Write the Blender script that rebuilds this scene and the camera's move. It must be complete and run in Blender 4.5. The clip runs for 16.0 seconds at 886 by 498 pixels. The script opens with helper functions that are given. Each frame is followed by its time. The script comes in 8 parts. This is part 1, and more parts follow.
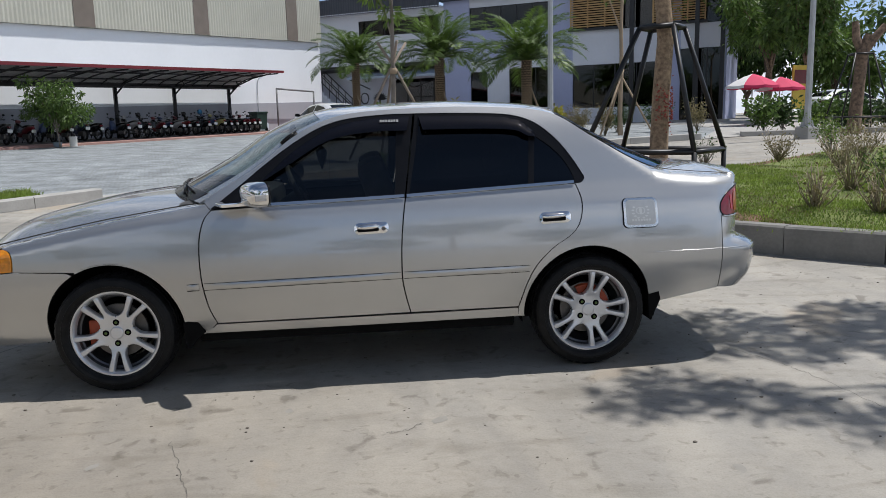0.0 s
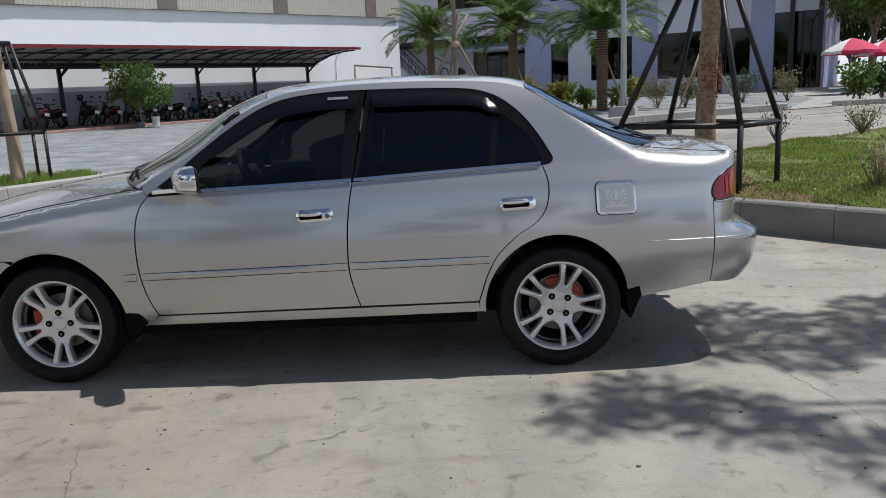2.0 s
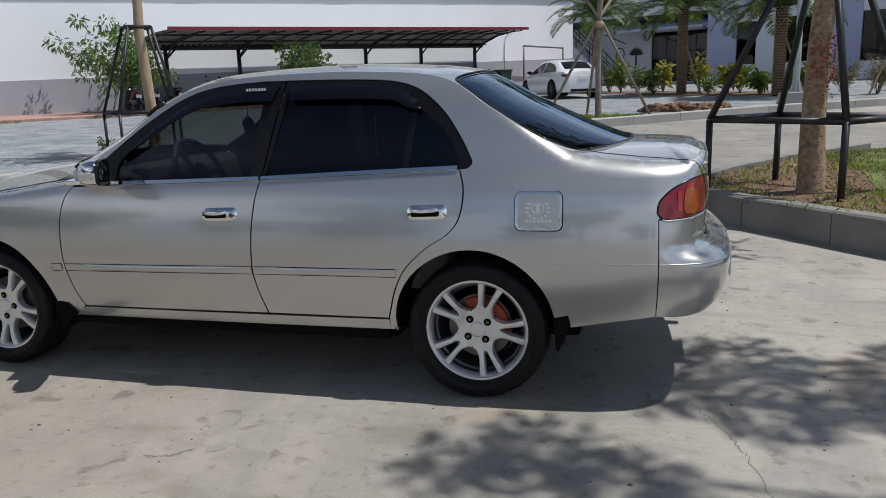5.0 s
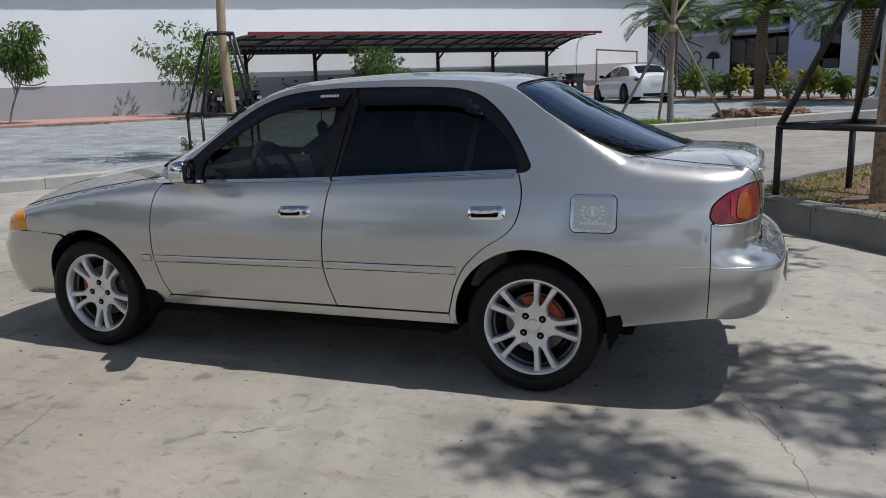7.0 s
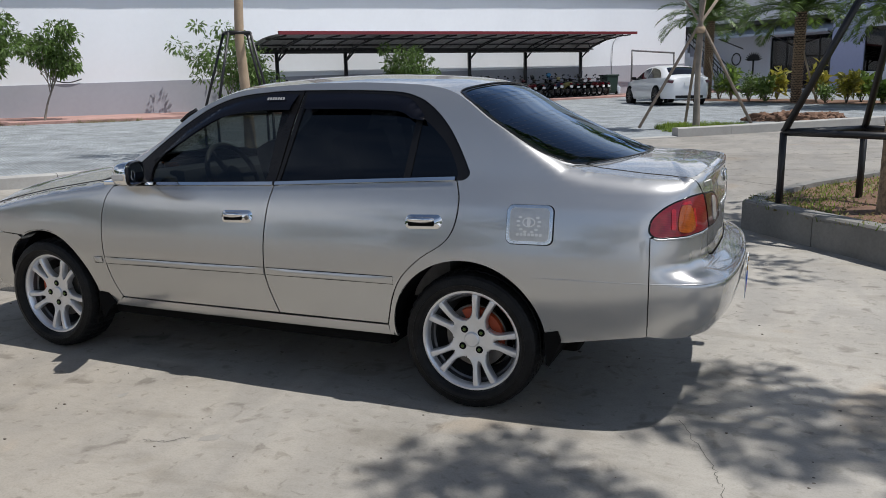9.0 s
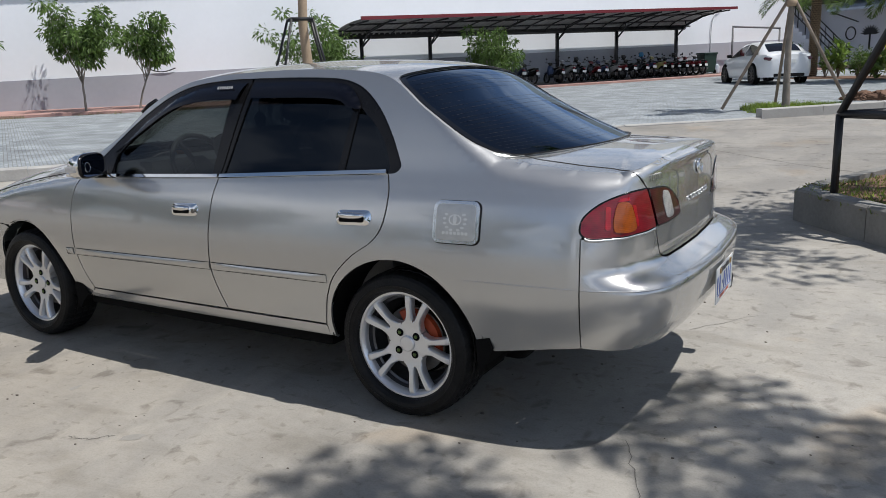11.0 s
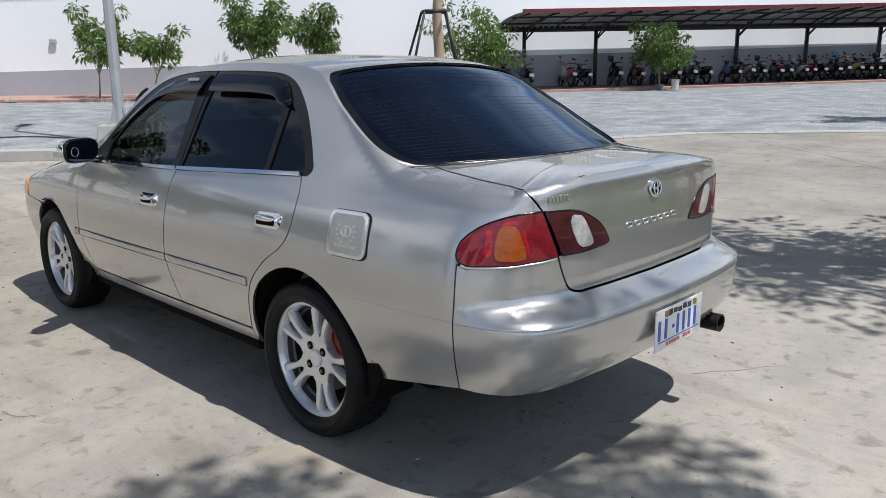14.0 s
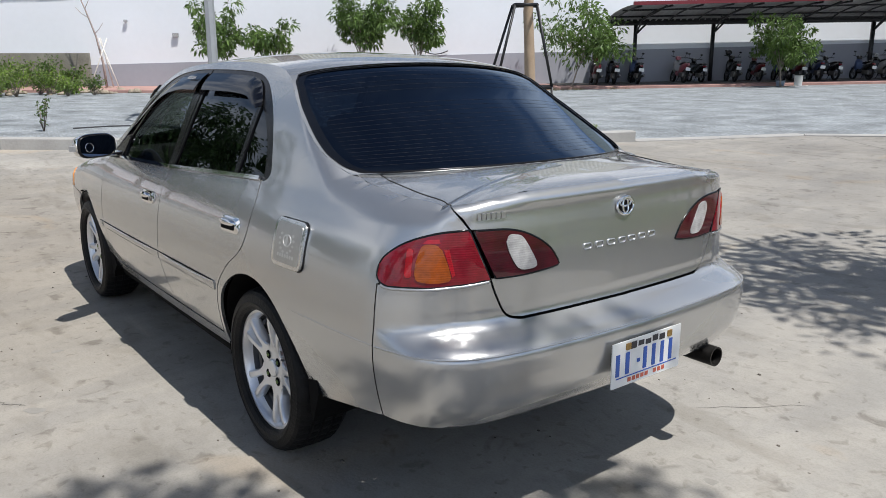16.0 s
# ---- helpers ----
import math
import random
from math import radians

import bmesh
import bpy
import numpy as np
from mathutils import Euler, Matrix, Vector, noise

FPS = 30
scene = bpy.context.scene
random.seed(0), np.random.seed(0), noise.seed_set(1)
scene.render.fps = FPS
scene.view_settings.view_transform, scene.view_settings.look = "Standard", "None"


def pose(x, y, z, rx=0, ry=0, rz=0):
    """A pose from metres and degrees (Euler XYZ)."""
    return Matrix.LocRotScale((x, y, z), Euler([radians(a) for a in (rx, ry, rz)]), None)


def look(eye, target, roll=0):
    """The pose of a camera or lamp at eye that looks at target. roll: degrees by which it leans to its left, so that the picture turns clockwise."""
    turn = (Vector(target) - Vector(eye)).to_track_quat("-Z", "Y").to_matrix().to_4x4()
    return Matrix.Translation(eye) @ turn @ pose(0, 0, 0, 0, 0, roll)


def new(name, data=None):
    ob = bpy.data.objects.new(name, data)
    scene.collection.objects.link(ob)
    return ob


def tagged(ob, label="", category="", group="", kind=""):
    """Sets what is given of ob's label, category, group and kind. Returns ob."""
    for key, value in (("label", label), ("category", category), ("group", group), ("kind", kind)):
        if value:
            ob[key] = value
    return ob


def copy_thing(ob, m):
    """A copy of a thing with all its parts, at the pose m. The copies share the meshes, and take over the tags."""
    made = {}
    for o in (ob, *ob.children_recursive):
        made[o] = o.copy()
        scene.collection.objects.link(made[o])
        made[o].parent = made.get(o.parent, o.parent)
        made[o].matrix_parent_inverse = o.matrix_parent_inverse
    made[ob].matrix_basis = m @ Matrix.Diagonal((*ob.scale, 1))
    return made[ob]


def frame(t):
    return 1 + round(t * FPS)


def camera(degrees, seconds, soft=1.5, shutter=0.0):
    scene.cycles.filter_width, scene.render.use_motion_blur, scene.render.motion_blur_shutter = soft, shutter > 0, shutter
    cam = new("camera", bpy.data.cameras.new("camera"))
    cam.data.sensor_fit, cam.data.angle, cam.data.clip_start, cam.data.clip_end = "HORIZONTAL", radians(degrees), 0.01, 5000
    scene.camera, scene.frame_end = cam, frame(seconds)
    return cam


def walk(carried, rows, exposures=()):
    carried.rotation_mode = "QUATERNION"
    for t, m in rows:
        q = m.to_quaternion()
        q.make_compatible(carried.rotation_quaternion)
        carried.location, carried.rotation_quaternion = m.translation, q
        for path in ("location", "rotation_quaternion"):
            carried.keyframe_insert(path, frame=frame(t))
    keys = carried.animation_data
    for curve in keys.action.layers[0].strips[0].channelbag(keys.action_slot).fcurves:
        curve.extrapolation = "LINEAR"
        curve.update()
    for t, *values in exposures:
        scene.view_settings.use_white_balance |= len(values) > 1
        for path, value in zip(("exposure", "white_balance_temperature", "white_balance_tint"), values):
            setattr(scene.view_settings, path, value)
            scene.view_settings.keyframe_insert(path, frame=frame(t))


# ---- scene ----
cam = camera(60.49, 16.0, soft=0.55)
PATH = [
    (0, (-1.159, -4.678, 1.322), (-0.969, -2.714, 0.993), -1.5),
    (0.5, (-0.925, -4.613, 1.327), (-0.79, -2.647, 0.985), -1.7),
    (1, (-0.773, -4.525, 1.312), (-0.693, -2.559, 0.955), -2.0),
    (1.5, (-0.604, -4.416, 1.309), (-0.582, -2.451, 0.938), -2.3),
    (2, (-0.469, -4.357, 1.308), (-0.515, -2.395, 0.923), -2.5),
    (2.5, (-0.233, -4.267, 1.314), (-0.35, -2.31, 0.918), -2.4),
    (3, (-0.04, -4.189, 1.308), (-0.229, -2.239, 0.903), -2.4),
    (5.5, (0.746, -3.772, 1.323), (0.171, -1.903, 0.904), -1.8),
    (6, (0.754, -3.812, 1.322), (0.129, -1.959, 0.903), -1.8),
    (6.5, (0.764, -3.895, 1.331), (0.103, -2.053, 0.921), -1.8),
    (7, (0.766, -3.956, 1.337), (0.084, -2.119, 0.934), -1.7),
    (7.5, (0.761, -3.989, 1.337), (0.068, -2.156, 0.936), -1.7),
    (8, (0.806, -3.949, 1.331), (0.102, -2.12, 0.93), -1.6),
    (8.5, (0.977, -3.797, 1.339), (0.248, -1.978, 0.939), -1.3),
    (9, (1.128, -3.689, 1.345), (0.355, -1.889, 0.944), -1.2),
    (11.5, (1.715, -3.054, 1.332), (0.658, -1.414, 0.892), -2.3),
    (12, (1.785, -2.925, 1.314), (0.676, -1.319, 0.876), -2.2),
    (12.5, (1.864, -2.775, 1.31), (0.7, -1.207, 0.877), -2.0),
    (13, (1.938, -2.666, 1.319), (0.716, -1.143, 0.886), -1.6),
    (13.5, (2.1, -2.503, 1.329), (0.808, -1.039, 0.894), -1.1),
    (14, (2.234, -2.378, 1.336), (0.877, -0.977, 0.894), -0.6),
    (14.5, (2.294, -2.239, 1.319), (0.882, -0.896, 0.871), -0.5),
    (15, (2.337, -2.09, 1.328), (0.877, -0.803, 0.868), -0.6),
    (15.5, (2.374, -1.991, 1.343), (0.871, -0.755, 0.88), -0.5),
    (16, (2.458, -1.853, 1.363), (0.908, -0.674, 0.906), -0.2),
]
walk(cam, [(t, look(eye, target, roll)) for t, eye, target, roll in PATH], exposures=[(0, -0.03), (1.5, -0.11), (5.5, -0.15), (7, -0.14), (9, 0.01), (11.5, 0.09), (12.3, 0.17), (16, 0.21)])
# ---------------------------------------------------------------- world and sun
SUN_WAY = Vector((-0.44, -0.09, -1.0)).normalized()
world = bpy.data.worlds.new("sky")
scene.world = world
world.use_nodes = True
wn = world.node_tree
sky = wn.nodes.new("ShaderNodeTexSky")
sky.sky_type = "NISHITA"
sky.sun_disc = False
sky.sun_elevation = math.asin(-SUN_WAY.z)
sky.sun_rotation = math.atan2(-SUN_WAY.x, -SUN_WAY.y)
sky.dust_density, sky.ozone_density = 1.0, 3.0
# soft broken fair-weather clouds all round the sky
way, squash, puff, cover, veil = (wn.nodes.new("ShaderNode" + k) for k in ("TexCoord", "Mapping", "TexNoise", "MapRange", "Mix"))
squash.inputs["Scale"].default_value = (1.0, 1.0, 2.2)
puff.inputs["Scale"].default_value, puff.inputs["Detail"].default_value, puff.inputs["Roughness"].default_value = 2.6, 7, 0.58
cover.inputs["From Min"].default_value, cover.inputs["From Max"].default_value = 0.44, 0.60
cover.inputs["To Max"].default_value = 0.85
veil.data_type = "RGBA"
veil.inputs["B"].default_value = (16.0, 16.2, 16.8, 1)
wn.links.new(way.outputs["Generated"], squash.inputs["Vector"])
wn.links.new(squash.outputs[0], puff.inputs["Vector"])
wn.links.new(puff.outputs["Fac"], cover.inputs["Value"])
split, low, thin = (wn.nodes.new("ShaderNode" + k) for k in ("SeparateXYZ", "MapRange", "Math"))
low.inputs["From Min"].default_value, low.inputs["From Max"].default_value = 0.30, 0.62
low.inputs["To Min"].default_value, low.inputs["To Max"].default_value = 1.0, 0.06
thin.operation = "MULTIPLY"
wn.links.new(way.outputs["Generated"], split.inputs[0])
wn.links.new(split.outputs["Z"], low.inputs["Value"])
wn.links.new(cover.outputs[0], thin.inputs[0])
wn.links.new(low.outputs[0], thin.inputs[1])
# pale blue haze low over the horizon
haze, murk = wn.nodes.new("ShaderNodeMapRange"), wn.nodes.new("ShaderNodeMix")
haze.interpolation_type = "SMOOTHSTEP"
haze.inputs["From Min"].default_value, haze.inputs["From Max"].default_value = 0.12, 0.80
haze.inputs["To Min"].default_value, haze.inputs["To Max"].default_value = 0.6, 0.0
murk.data_type = "RGBA"
murk.inputs["B"].default_value = (8.4, 12.0, 18.5, 1)
wn.links.new(split.outputs["Z"], haze.inputs["Value"])
sunward, fade = wn.nodes.new("ShaderNodeMapRange"), wn.nodes.new("ShaderNodeMath")
sunward.interpolation_type = "SMOOTHSTEP"
sunward.inputs["From Min"].default_value, sunward.inputs["From Max"].default_value = -0.85, 0.1
sunward.inputs["To Min"].default_value, sunward.inputs["To Max"].default_value = 0.25, 1.0
fade.operation = "MULTIPLY"
wn.links.new(split.outputs["X"], sunward.inputs["Value"])
wn.links.new(haze.outputs[0], fade.inputs[0])
wn.links.new(sunward.outputs[0], fade.inputs[1])
wn.links.new(fade.outputs[0], murk.inputs["Factor"])
wn.links.new(sky.outputs[0], murk.inputs["A"])
wn.links.new(thin.outputs[0], veil.inputs["Factor"])
wn.links.new(murk.outputs["Result"], veil.inputs["A"])
wn.links.new(veil.outputs["Result"], wn.nodes["Background"].inputs[0])
wn.nodes["Background"].inputs[1].default_value = 0.062
lamp = bpy.data.lights.new("sun", "SUN")
lamp.energy, lamp.angle, lamp.color = 4.5, radians(0.55), (1.0, 0.98, 0.955)
sun = new("sun", lamp)
sun.matrix_world = look((8, 4, 20), Vector((8, 4, 20)) + SUN_WAY)
scene.view_settings.exposure = 0.0


# ---------------------------------------------------------------- materials
def material(name, colour, rough=0.6, metal=0.0, vary=0.15, scale=3.0, bump=0.0, bump_scale=60.0, coat=0.0, spec=0.5, tint=None):
    """A painted or raw surface with stains at one scale and grain at another."""
    m = bpy.data.materials.new(name)
    m.use_nodes = True
    t, b = m.node_tree, m.node_tree.nodes["Principled BSDF"]
    b.inputs["Roughness"].default_value = rough
    b.inputs["Metallic"].default_value = metal
    b.inputs["Coat Weight"].default_value = coat
    b.inputs["Specular IOR Level"].default_value = spec
    where = t.nodes.new("ShaderNodeTexCoord")
    geo = t.nodes.new("ShaderNodeNewGeometry")
    if vary > 0:
        big, small = t.nodes.new("ShaderNodeTexNoise"), t.nodes.new("ShaderNodeTexNoise")
        big.inputs["Scale"].default_value, small.inputs["Scale"].default_value = scale, scale * 14
        big.inputs["Detail"].default_value, small.inputs["Detail"].default_value = 5, 4
        for n in (big, small):
            t.links.new(geo.outputs["Position"], n.inputs["Vector"])
        both = t.nodes.new("ShaderNodeMath")
        both.operation = "MULTIPLY_ADD"
        both.inputs[1].default_value = 0.4
        t.links.new(small.outputs["Fac"], both.inputs[0])
        t.links.new(big.outputs["Fac"], both.inputs[2])
        span = t.nodes.new("ShaderNodeMapRange")
        span.inputs["From Min"].default_value, span.inputs["From Max"].default_value = 0.45, 0.95
        t.links.new(both.outputs[0], span.inputs["Value"])
        mix = t.nodes.new("ShaderNodeMix")
        mix.data_type = "RGBA"
        low = tint or [c * (1 - vary) for c in colour]
        mix.inputs["A"].default_value = (*low, 1)
        mix.inputs["B"].default_value = (*[min(1, c * (1 + vary)) for c in colour], 1)
        t.links.new(span.outputs[0], mix.inputs["Factor"])
        t.links.new(mix.outputs["Result"], b.inputs["Base Color"])
    else:
        b.inputs["Base Color"].default_value = (*colour, 1)
    if bump > 0:
        grain, bp = t.nodes.new("ShaderNodeTexNoise"), t.nodes.new("ShaderNodeBump")
        grain.inputs["Scale"].default_value, grain.inputs["Detail"].default_value = bump_scale, 4
        bp.inputs["Strength"].default_value, bp.inputs["Distance"].default_value = bump, 0.01
        t.links.new(geo.outputs["Position"], grain.inputs["Vector"])
        t.links.new(grain.outputs["Fac"], bp.inputs["Height"])
        t.links.new(bp.outputs[0], b.inputs["Normal"])
    return m


def glass(name, tint, rough=0.0, ior=1.52, film=(1, 1, 1)):
    """Tinted pane: light goes through dimmed, and the pane mirrors as glass does."""
    m = bpy.data.materials.new(name)
    m.use_nodes = True
    t = m.node_tree
    t.nodes.remove(t.nodes["Principled BSDF"])
    a, g, mix, lw, five, fr = (t.nodes.new("ShaderNode" + k) for k in ("BsdfTransparent", "BsdfGlossy", "MixShader", "LayerWeight", "Math", "Math"))
    a.inputs[0].default_value = (*tint, 1)
    g.inputs["Roughness"].default_value = rough
    g.inputs["Color"].default_value = (*film, 1)
    lw.inputs["Blend"].default_value = 0.5
    five.operation, fr.operation = "POWER", "MULTIPLY_ADD"
    five.inputs[1].default_value = 5.0
    f0 = ((ior - 1) / (ior + 1)) ** 2
    fr.inputs[1].default_value, fr.inputs[2].default_value = 1 - f0, f0
    t.links.new(lw.outputs["Facing"], five.inputs[0])
    t.links.new(five.outputs[0], fr.inputs[0])
    t.links.new(fr.outputs[0], mix.inputs[0])
    t.links.new(a.outputs[0], mix.inputs[1])
    t.links.new(g.outputs[0], mix.inputs[2])
    t.links.new(mix.outputs[0], t.nodes["Material Output"].inputs[0])
    return m


def car_paint():
    """Silver paint: a tight and a broad lobe of metal flakes under a clear coat."""
    m = material("silver_paint", (0.50, 0.503, 0.50), 0.245, 1.0, 0.02, 1.2, coat=1.0)
    t, b = m.node_tree, m.node_tree.nodes["Principled BSDF"]
    b.inputs["Coat Roughness"].default_value, b.inputs["Coat IOR"].default_value = 0.022, 1.72
    flake, bp, geo = t.nodes.new("ShaderNodeTexNoise"), t.nodes.new("ShaderNodeBump"), t.nodes.new("ShaderNodeNewGeometry")
    flake.inputs["Scale"].default_value = 900
    bp.inputs["Strength"].default_value, bp.inputs["Distance"].default_value = 0.10, 0.001
    t.links.new(geo.outputs["Position"], flake.inputs["Vector"])
    t.links.new(flake.outputs["Fac"], bp.inputs["Height"])
    t.links.new(bp.outputs[0], b.inputs["Normal"])
    broad, both = t.nodes.new("ShaderNodeBsdfPrincipled"), t.nodes.new("ShaderNodeMixShader")
    t.links.new(b.inputs["Base Color"].links[0].from_socket, broad.inputs["Base Color"])
    broad.inputs["Metallic"].default_value, broad.inputs["Roughness"].default_value = 0.9, 0.64
    broad.inputs["Coat Weight"].default_value, broad.inputs["Coat Roughness"].default_value, broad.inputs["Coat IOR"].default_value = 1.0, 0.022, 1.72
    t.links.new(bp.outputs[0], broad.inputs["Normal"])
    both.inputs[0].default_value = 0.38
    t.links.new(b.outputs[0], both.inputs[1])
    t.links.new(broad.outputs[0], both.inputs[2])
    t.links.new(both.outputs[0], t.nodes["Material Output"].inputs[0])
    return m


PAINT = car_paint()
BLACK_TRIM = material("black_trim", (0.008, 0.008, 0.009), 0.18, 0, 0.2, 8, spec=0.24)
VISOR = material("smoked_acrylic", (0.003, 0.003, 0.005), 0.04, 0, 0.1, 8, coat=0.0, spec=0.42)
RUBBER = material("tyre_rubber", (0.0085, 0.0085, 0.0088), 0.5, 0, 0.6, 16, bump=0.3, bump_scale=110, spec=0.2)
BARREL = material("dark_rim_barrel", (0.10, 0.10, 0.105), 0.4, 0.7, 0.2, 12)
DARK = material("dark_underbody", (0.005, 0.005, 0.005), 0.9, 0, 0.3, 5, spec=0.1)
CHROME = material("chrome", (0.82, 0.82, 0.82), 0.06, 1.0, 0.04, 6)
ALLOY = material("silver_alloy", (0.69, 0.70, 0.72), 0.31, 0.7, 0.05, 8, coat=0.4)
NUT = material("green_brass_nut", (0.13, 0.19, 0.06), 0.3, 0.7, 0.15, 40)
SATIN = material("satin_chrome", (0.74, 0.74, 0.73), 0.22, 1.0, 0.04, 20)
STEEL = material("brushed_steel", (0.52, 0.515, 0.50), 0.42, 1.0, 0.06, 30, bump=0.06, bump_scale=260)
ORANGE = material("orange_brake_paint", (0.40, 0.065, 0.022), 0.5, 0, 0.2, 30)


def lens(name, colour, coat=1.0):
    """Glossy lamp glass over fine moulded ribs."""
    m = material(name, colour, 0.30, 0, 0.3, 34, coat=coat, spec=0.25)
    t, b = m.node_tree, m.node_tree.nodes["Principled BSDF"]
    geo, wave, bp, mul = (t.nodes.new("ShaderNode" + k) for k in ("NewGeometry", "TexWave", "Bump", "Mix"))
    wave.bands_direction = "Z"
    wave.inputs["Scale"].default_value = 48
    wave.inputs["Distortion"].default_value, wave.inputs["Detail Scale"].default_value = 0.6, 0.6
    bp.inputs["Strength"].default_value, bp.inputs["Distance"].default_value = 0.12, 0.003
    mul.data_type, mul.blend_type = "RGBA", "MULTIPLY"
    mul.inputs["Factor"].default_value = 0.10
    base = b.inputs["Base Color"].links[0].from_socket
    t.links.new(geo.outputs["Position"], wave.inputs["Vector"])
    t.links.new(wave.outputs["Fac"], bp.inputs["Height"])
    t.links.new(bp.outputs[0], b.inputs["Normal"])
    t.links.new(base, mul.inputs["A"])
    t.links.new(wave.outputs["Color"], mul.inputs["B"])
    t.links.new(mul.outputs["Result"], b.inputs["Base Color"])
    b.inputs["Coat Roughness"].default_value, b.inputs["Coat IOR"].default_value = 0.02, 1.45
    return m


RED_LENS = lens("red_lens", (0.18, 0.0015, 0.010))
DARK_RED_LENS = lens("dark_red_lens", (0.055, 0.0015, 0.008))
BRIGHT_RED_LENS = lens("bright_red_lens", (0.38, 0.004, 0.012))
AMBER_LENS = lens("amber_lens", (0.30, 0.06, 0.004))
FRONT_AMBER = lens("bright_amber_lens", (0.78, 0.27, 0.015))
CLEAR_LENS = lens("clear_lens", (0.42, 0.41, 0.40))
SIDE_GLASS = glass("tinted_side_glass", (0.19, 0.195, 0.19), ior=1.5, film=(0.85, 0.92, 1.0))
PRIVACY_GLASS = glass("dark_side_glass", (0.016, 0.018, 0.02), ior=1.5, film=(0.86, 0.92, 1.0))
REAR_GLASS = glass("tinted_rear_glass", (0.012, 0.018, 0.03), ior=1.78, film=(0.62, 0.78, 1.0))
SCREEN_GLASS = glass("windscreen_glass", (0.55, 0.62, 0.60))
SEAT = material("grey_seat_cloth", (0.16, 0.15, 0.14), 0.9, 0, 0.2, 20)
MIRROR = material("mirror", (0.30, 0.32, 0.36), 0.02, 1.0, 0.0)
FRIT = material("printed_glass_border", (0.004, 0.0045, 0.006), 0.08, 0, 0.2, 12)
PLASTIC = material("grey_plastic", (0.06, 0.06, 0.06), 0.6, 0, 0.15, 20)


# ---------------------------------------------------------------- mesh helpers
def thing(name, label, category, at=None, group="", kind=""):
    ob = new(name)
    ob.empty_display_size = 0.2
    if at is not None:
        ob.matrix_basis = at
    return tagged(ob, label, category, group, kind)


def part(name, bm, mat, parent=None, label="", smooth=None, normals=None):
    """Links a bmesh as one mesh object, under a thing or a part."""
    me = bpy.data.meshes.new(name)
    bm.normal_update()
    bm.to_mesh(me)
    bm.free()
    for m in mat if isinstance(mat, (list, tuple)) else (mat,):
        me.materials.append(m)
    if smooth is not None:
        me.shade_smooth() if smooth >= 180 else me.set_sharp_from_angle(angle=radians(smooth))
        me.polygons.foreach_set("use_smooth", [True] * len(me.polygons))
    if normals is not None:
        me.polygons.foreach_set("use_smooth", [True] * len(me.polygons))
        me.normals_split_custom_set_from_vertices(normals)
    ob = new(name, me)
    if parent is not None:
        ob.parent = parent
    if label:
        ob["label"] = label
    return ob


def box(bm, x0, x1, y0, y1, z0, z1, bevel=0.0, m=None, mat=0):
    made = bmesh.ops.create_cube(bm, size=1.0)["verts"]
    for v in made:
        v.co = Vector(((x0 + x1) / 2 + v.co.x * (x1 - x0), (y0 + y1) / 2 + v.co.y * (y1 - y0), (z0 + z1) / 2 + v.co.z * (z1 - z0)))
    faces = {f for v in made for f in v.link_faces}
    for f in faces:
        f.material_index = mat
    if bevel > 0:
        r = bmesh.ops.bevel(bm, geom=list({e for v in made for e in v.link_edges}), offset=bevel, segments=2, affect="EDGES", profile=0.6)
        made = list({v for f in r["faces"] for v in f.verts} | {v for v in made if v.is_valid})
    if m is not None:
        for v in made:
            v.co = m @ v.co
    return bm


def tube(bm, path, radius, sides=8, taper=None, cap=True, mat=0):
    """A round bar along a path of points; taper: radius at its end."""
    pts = [Vector(p) for p in path]
    rings = []
    for i, p in enumerate(pts):
        way = (pts[min(i + 1, len(pts) - 1)] - pts[max(i - 1, 0)]).normalized()
        across = way.cross(Vector((0, 0, 1)) if abs(way.z) < 0.9 else Vector((1, 0, 0))).normalized()
        over = across.cross(way)
        r = radius if taper is None else radius + (taper - radius) * i / max(1, len(pts) - 1)
        if isinstance(radius, (list, tuple)):
            r = radius[i]
        rings.append([bm.verts.new(p + r * (math.cos(a) * across + math.sin(a) * over)) for a in (2 * math.pi * k / sides for k in range(sides))])
    for a, b in zip(rings, rings[1:]):
        for k in range(sides):
            f = bm.faces.new((a[k], a[(k + 1) % sides], b[(k + 1) % sides], b[k]))
            f.material_index = mat
            f.smooth = True
    if cap and sides > 2:
        bm.faces.new(rings[0][::-1]).material_index = mat
        bm.faces.new(rings[-1]).material_index = mat
    return bm


def lathe(bm, profile, sides=48, axis="z", at=(0, 0, 0), mat=0):
    """Turns a profile of (radius, height) about an axis."""
    rings = []
    for r, h in profile:
        ring = []
        for k in range(sides):
            a = 2 * math.pi * k / sides
            c, s = r * math.cos(a), r * math.sin(a)
            co = (c, s, h) if axis == "z" else (c, h, s) if axis == "y" else (h, c, s)
            ring.append(bm.verts.new(Vector(co) + Vector(at)))
        rings.append(ring)
    for a, b in zip(rings, rings[1:]):
        for k in range(sides):
            f = bm.faces.new((a[k], a[(k + 1) % sides], b[(k + 1) % sides], b[k]))
            f.material_index = mat
            f.smooth = True
    return rings


def bars(bm, segs, w, mat=0):
    """Square bars between pairs of points."""
    for a, b in segs:
        tube(bm, (a, b), w * 0.7071, 4, mat=mat)
    return bm


def rise(x, y):
    """The ground's height: level about the car, then a gentle rise."""
    d = max(0.0, math.hypot(x + 1.0, y) - 3.0)
    return 1.6 * (1 - math.exp(-d / 37.0))
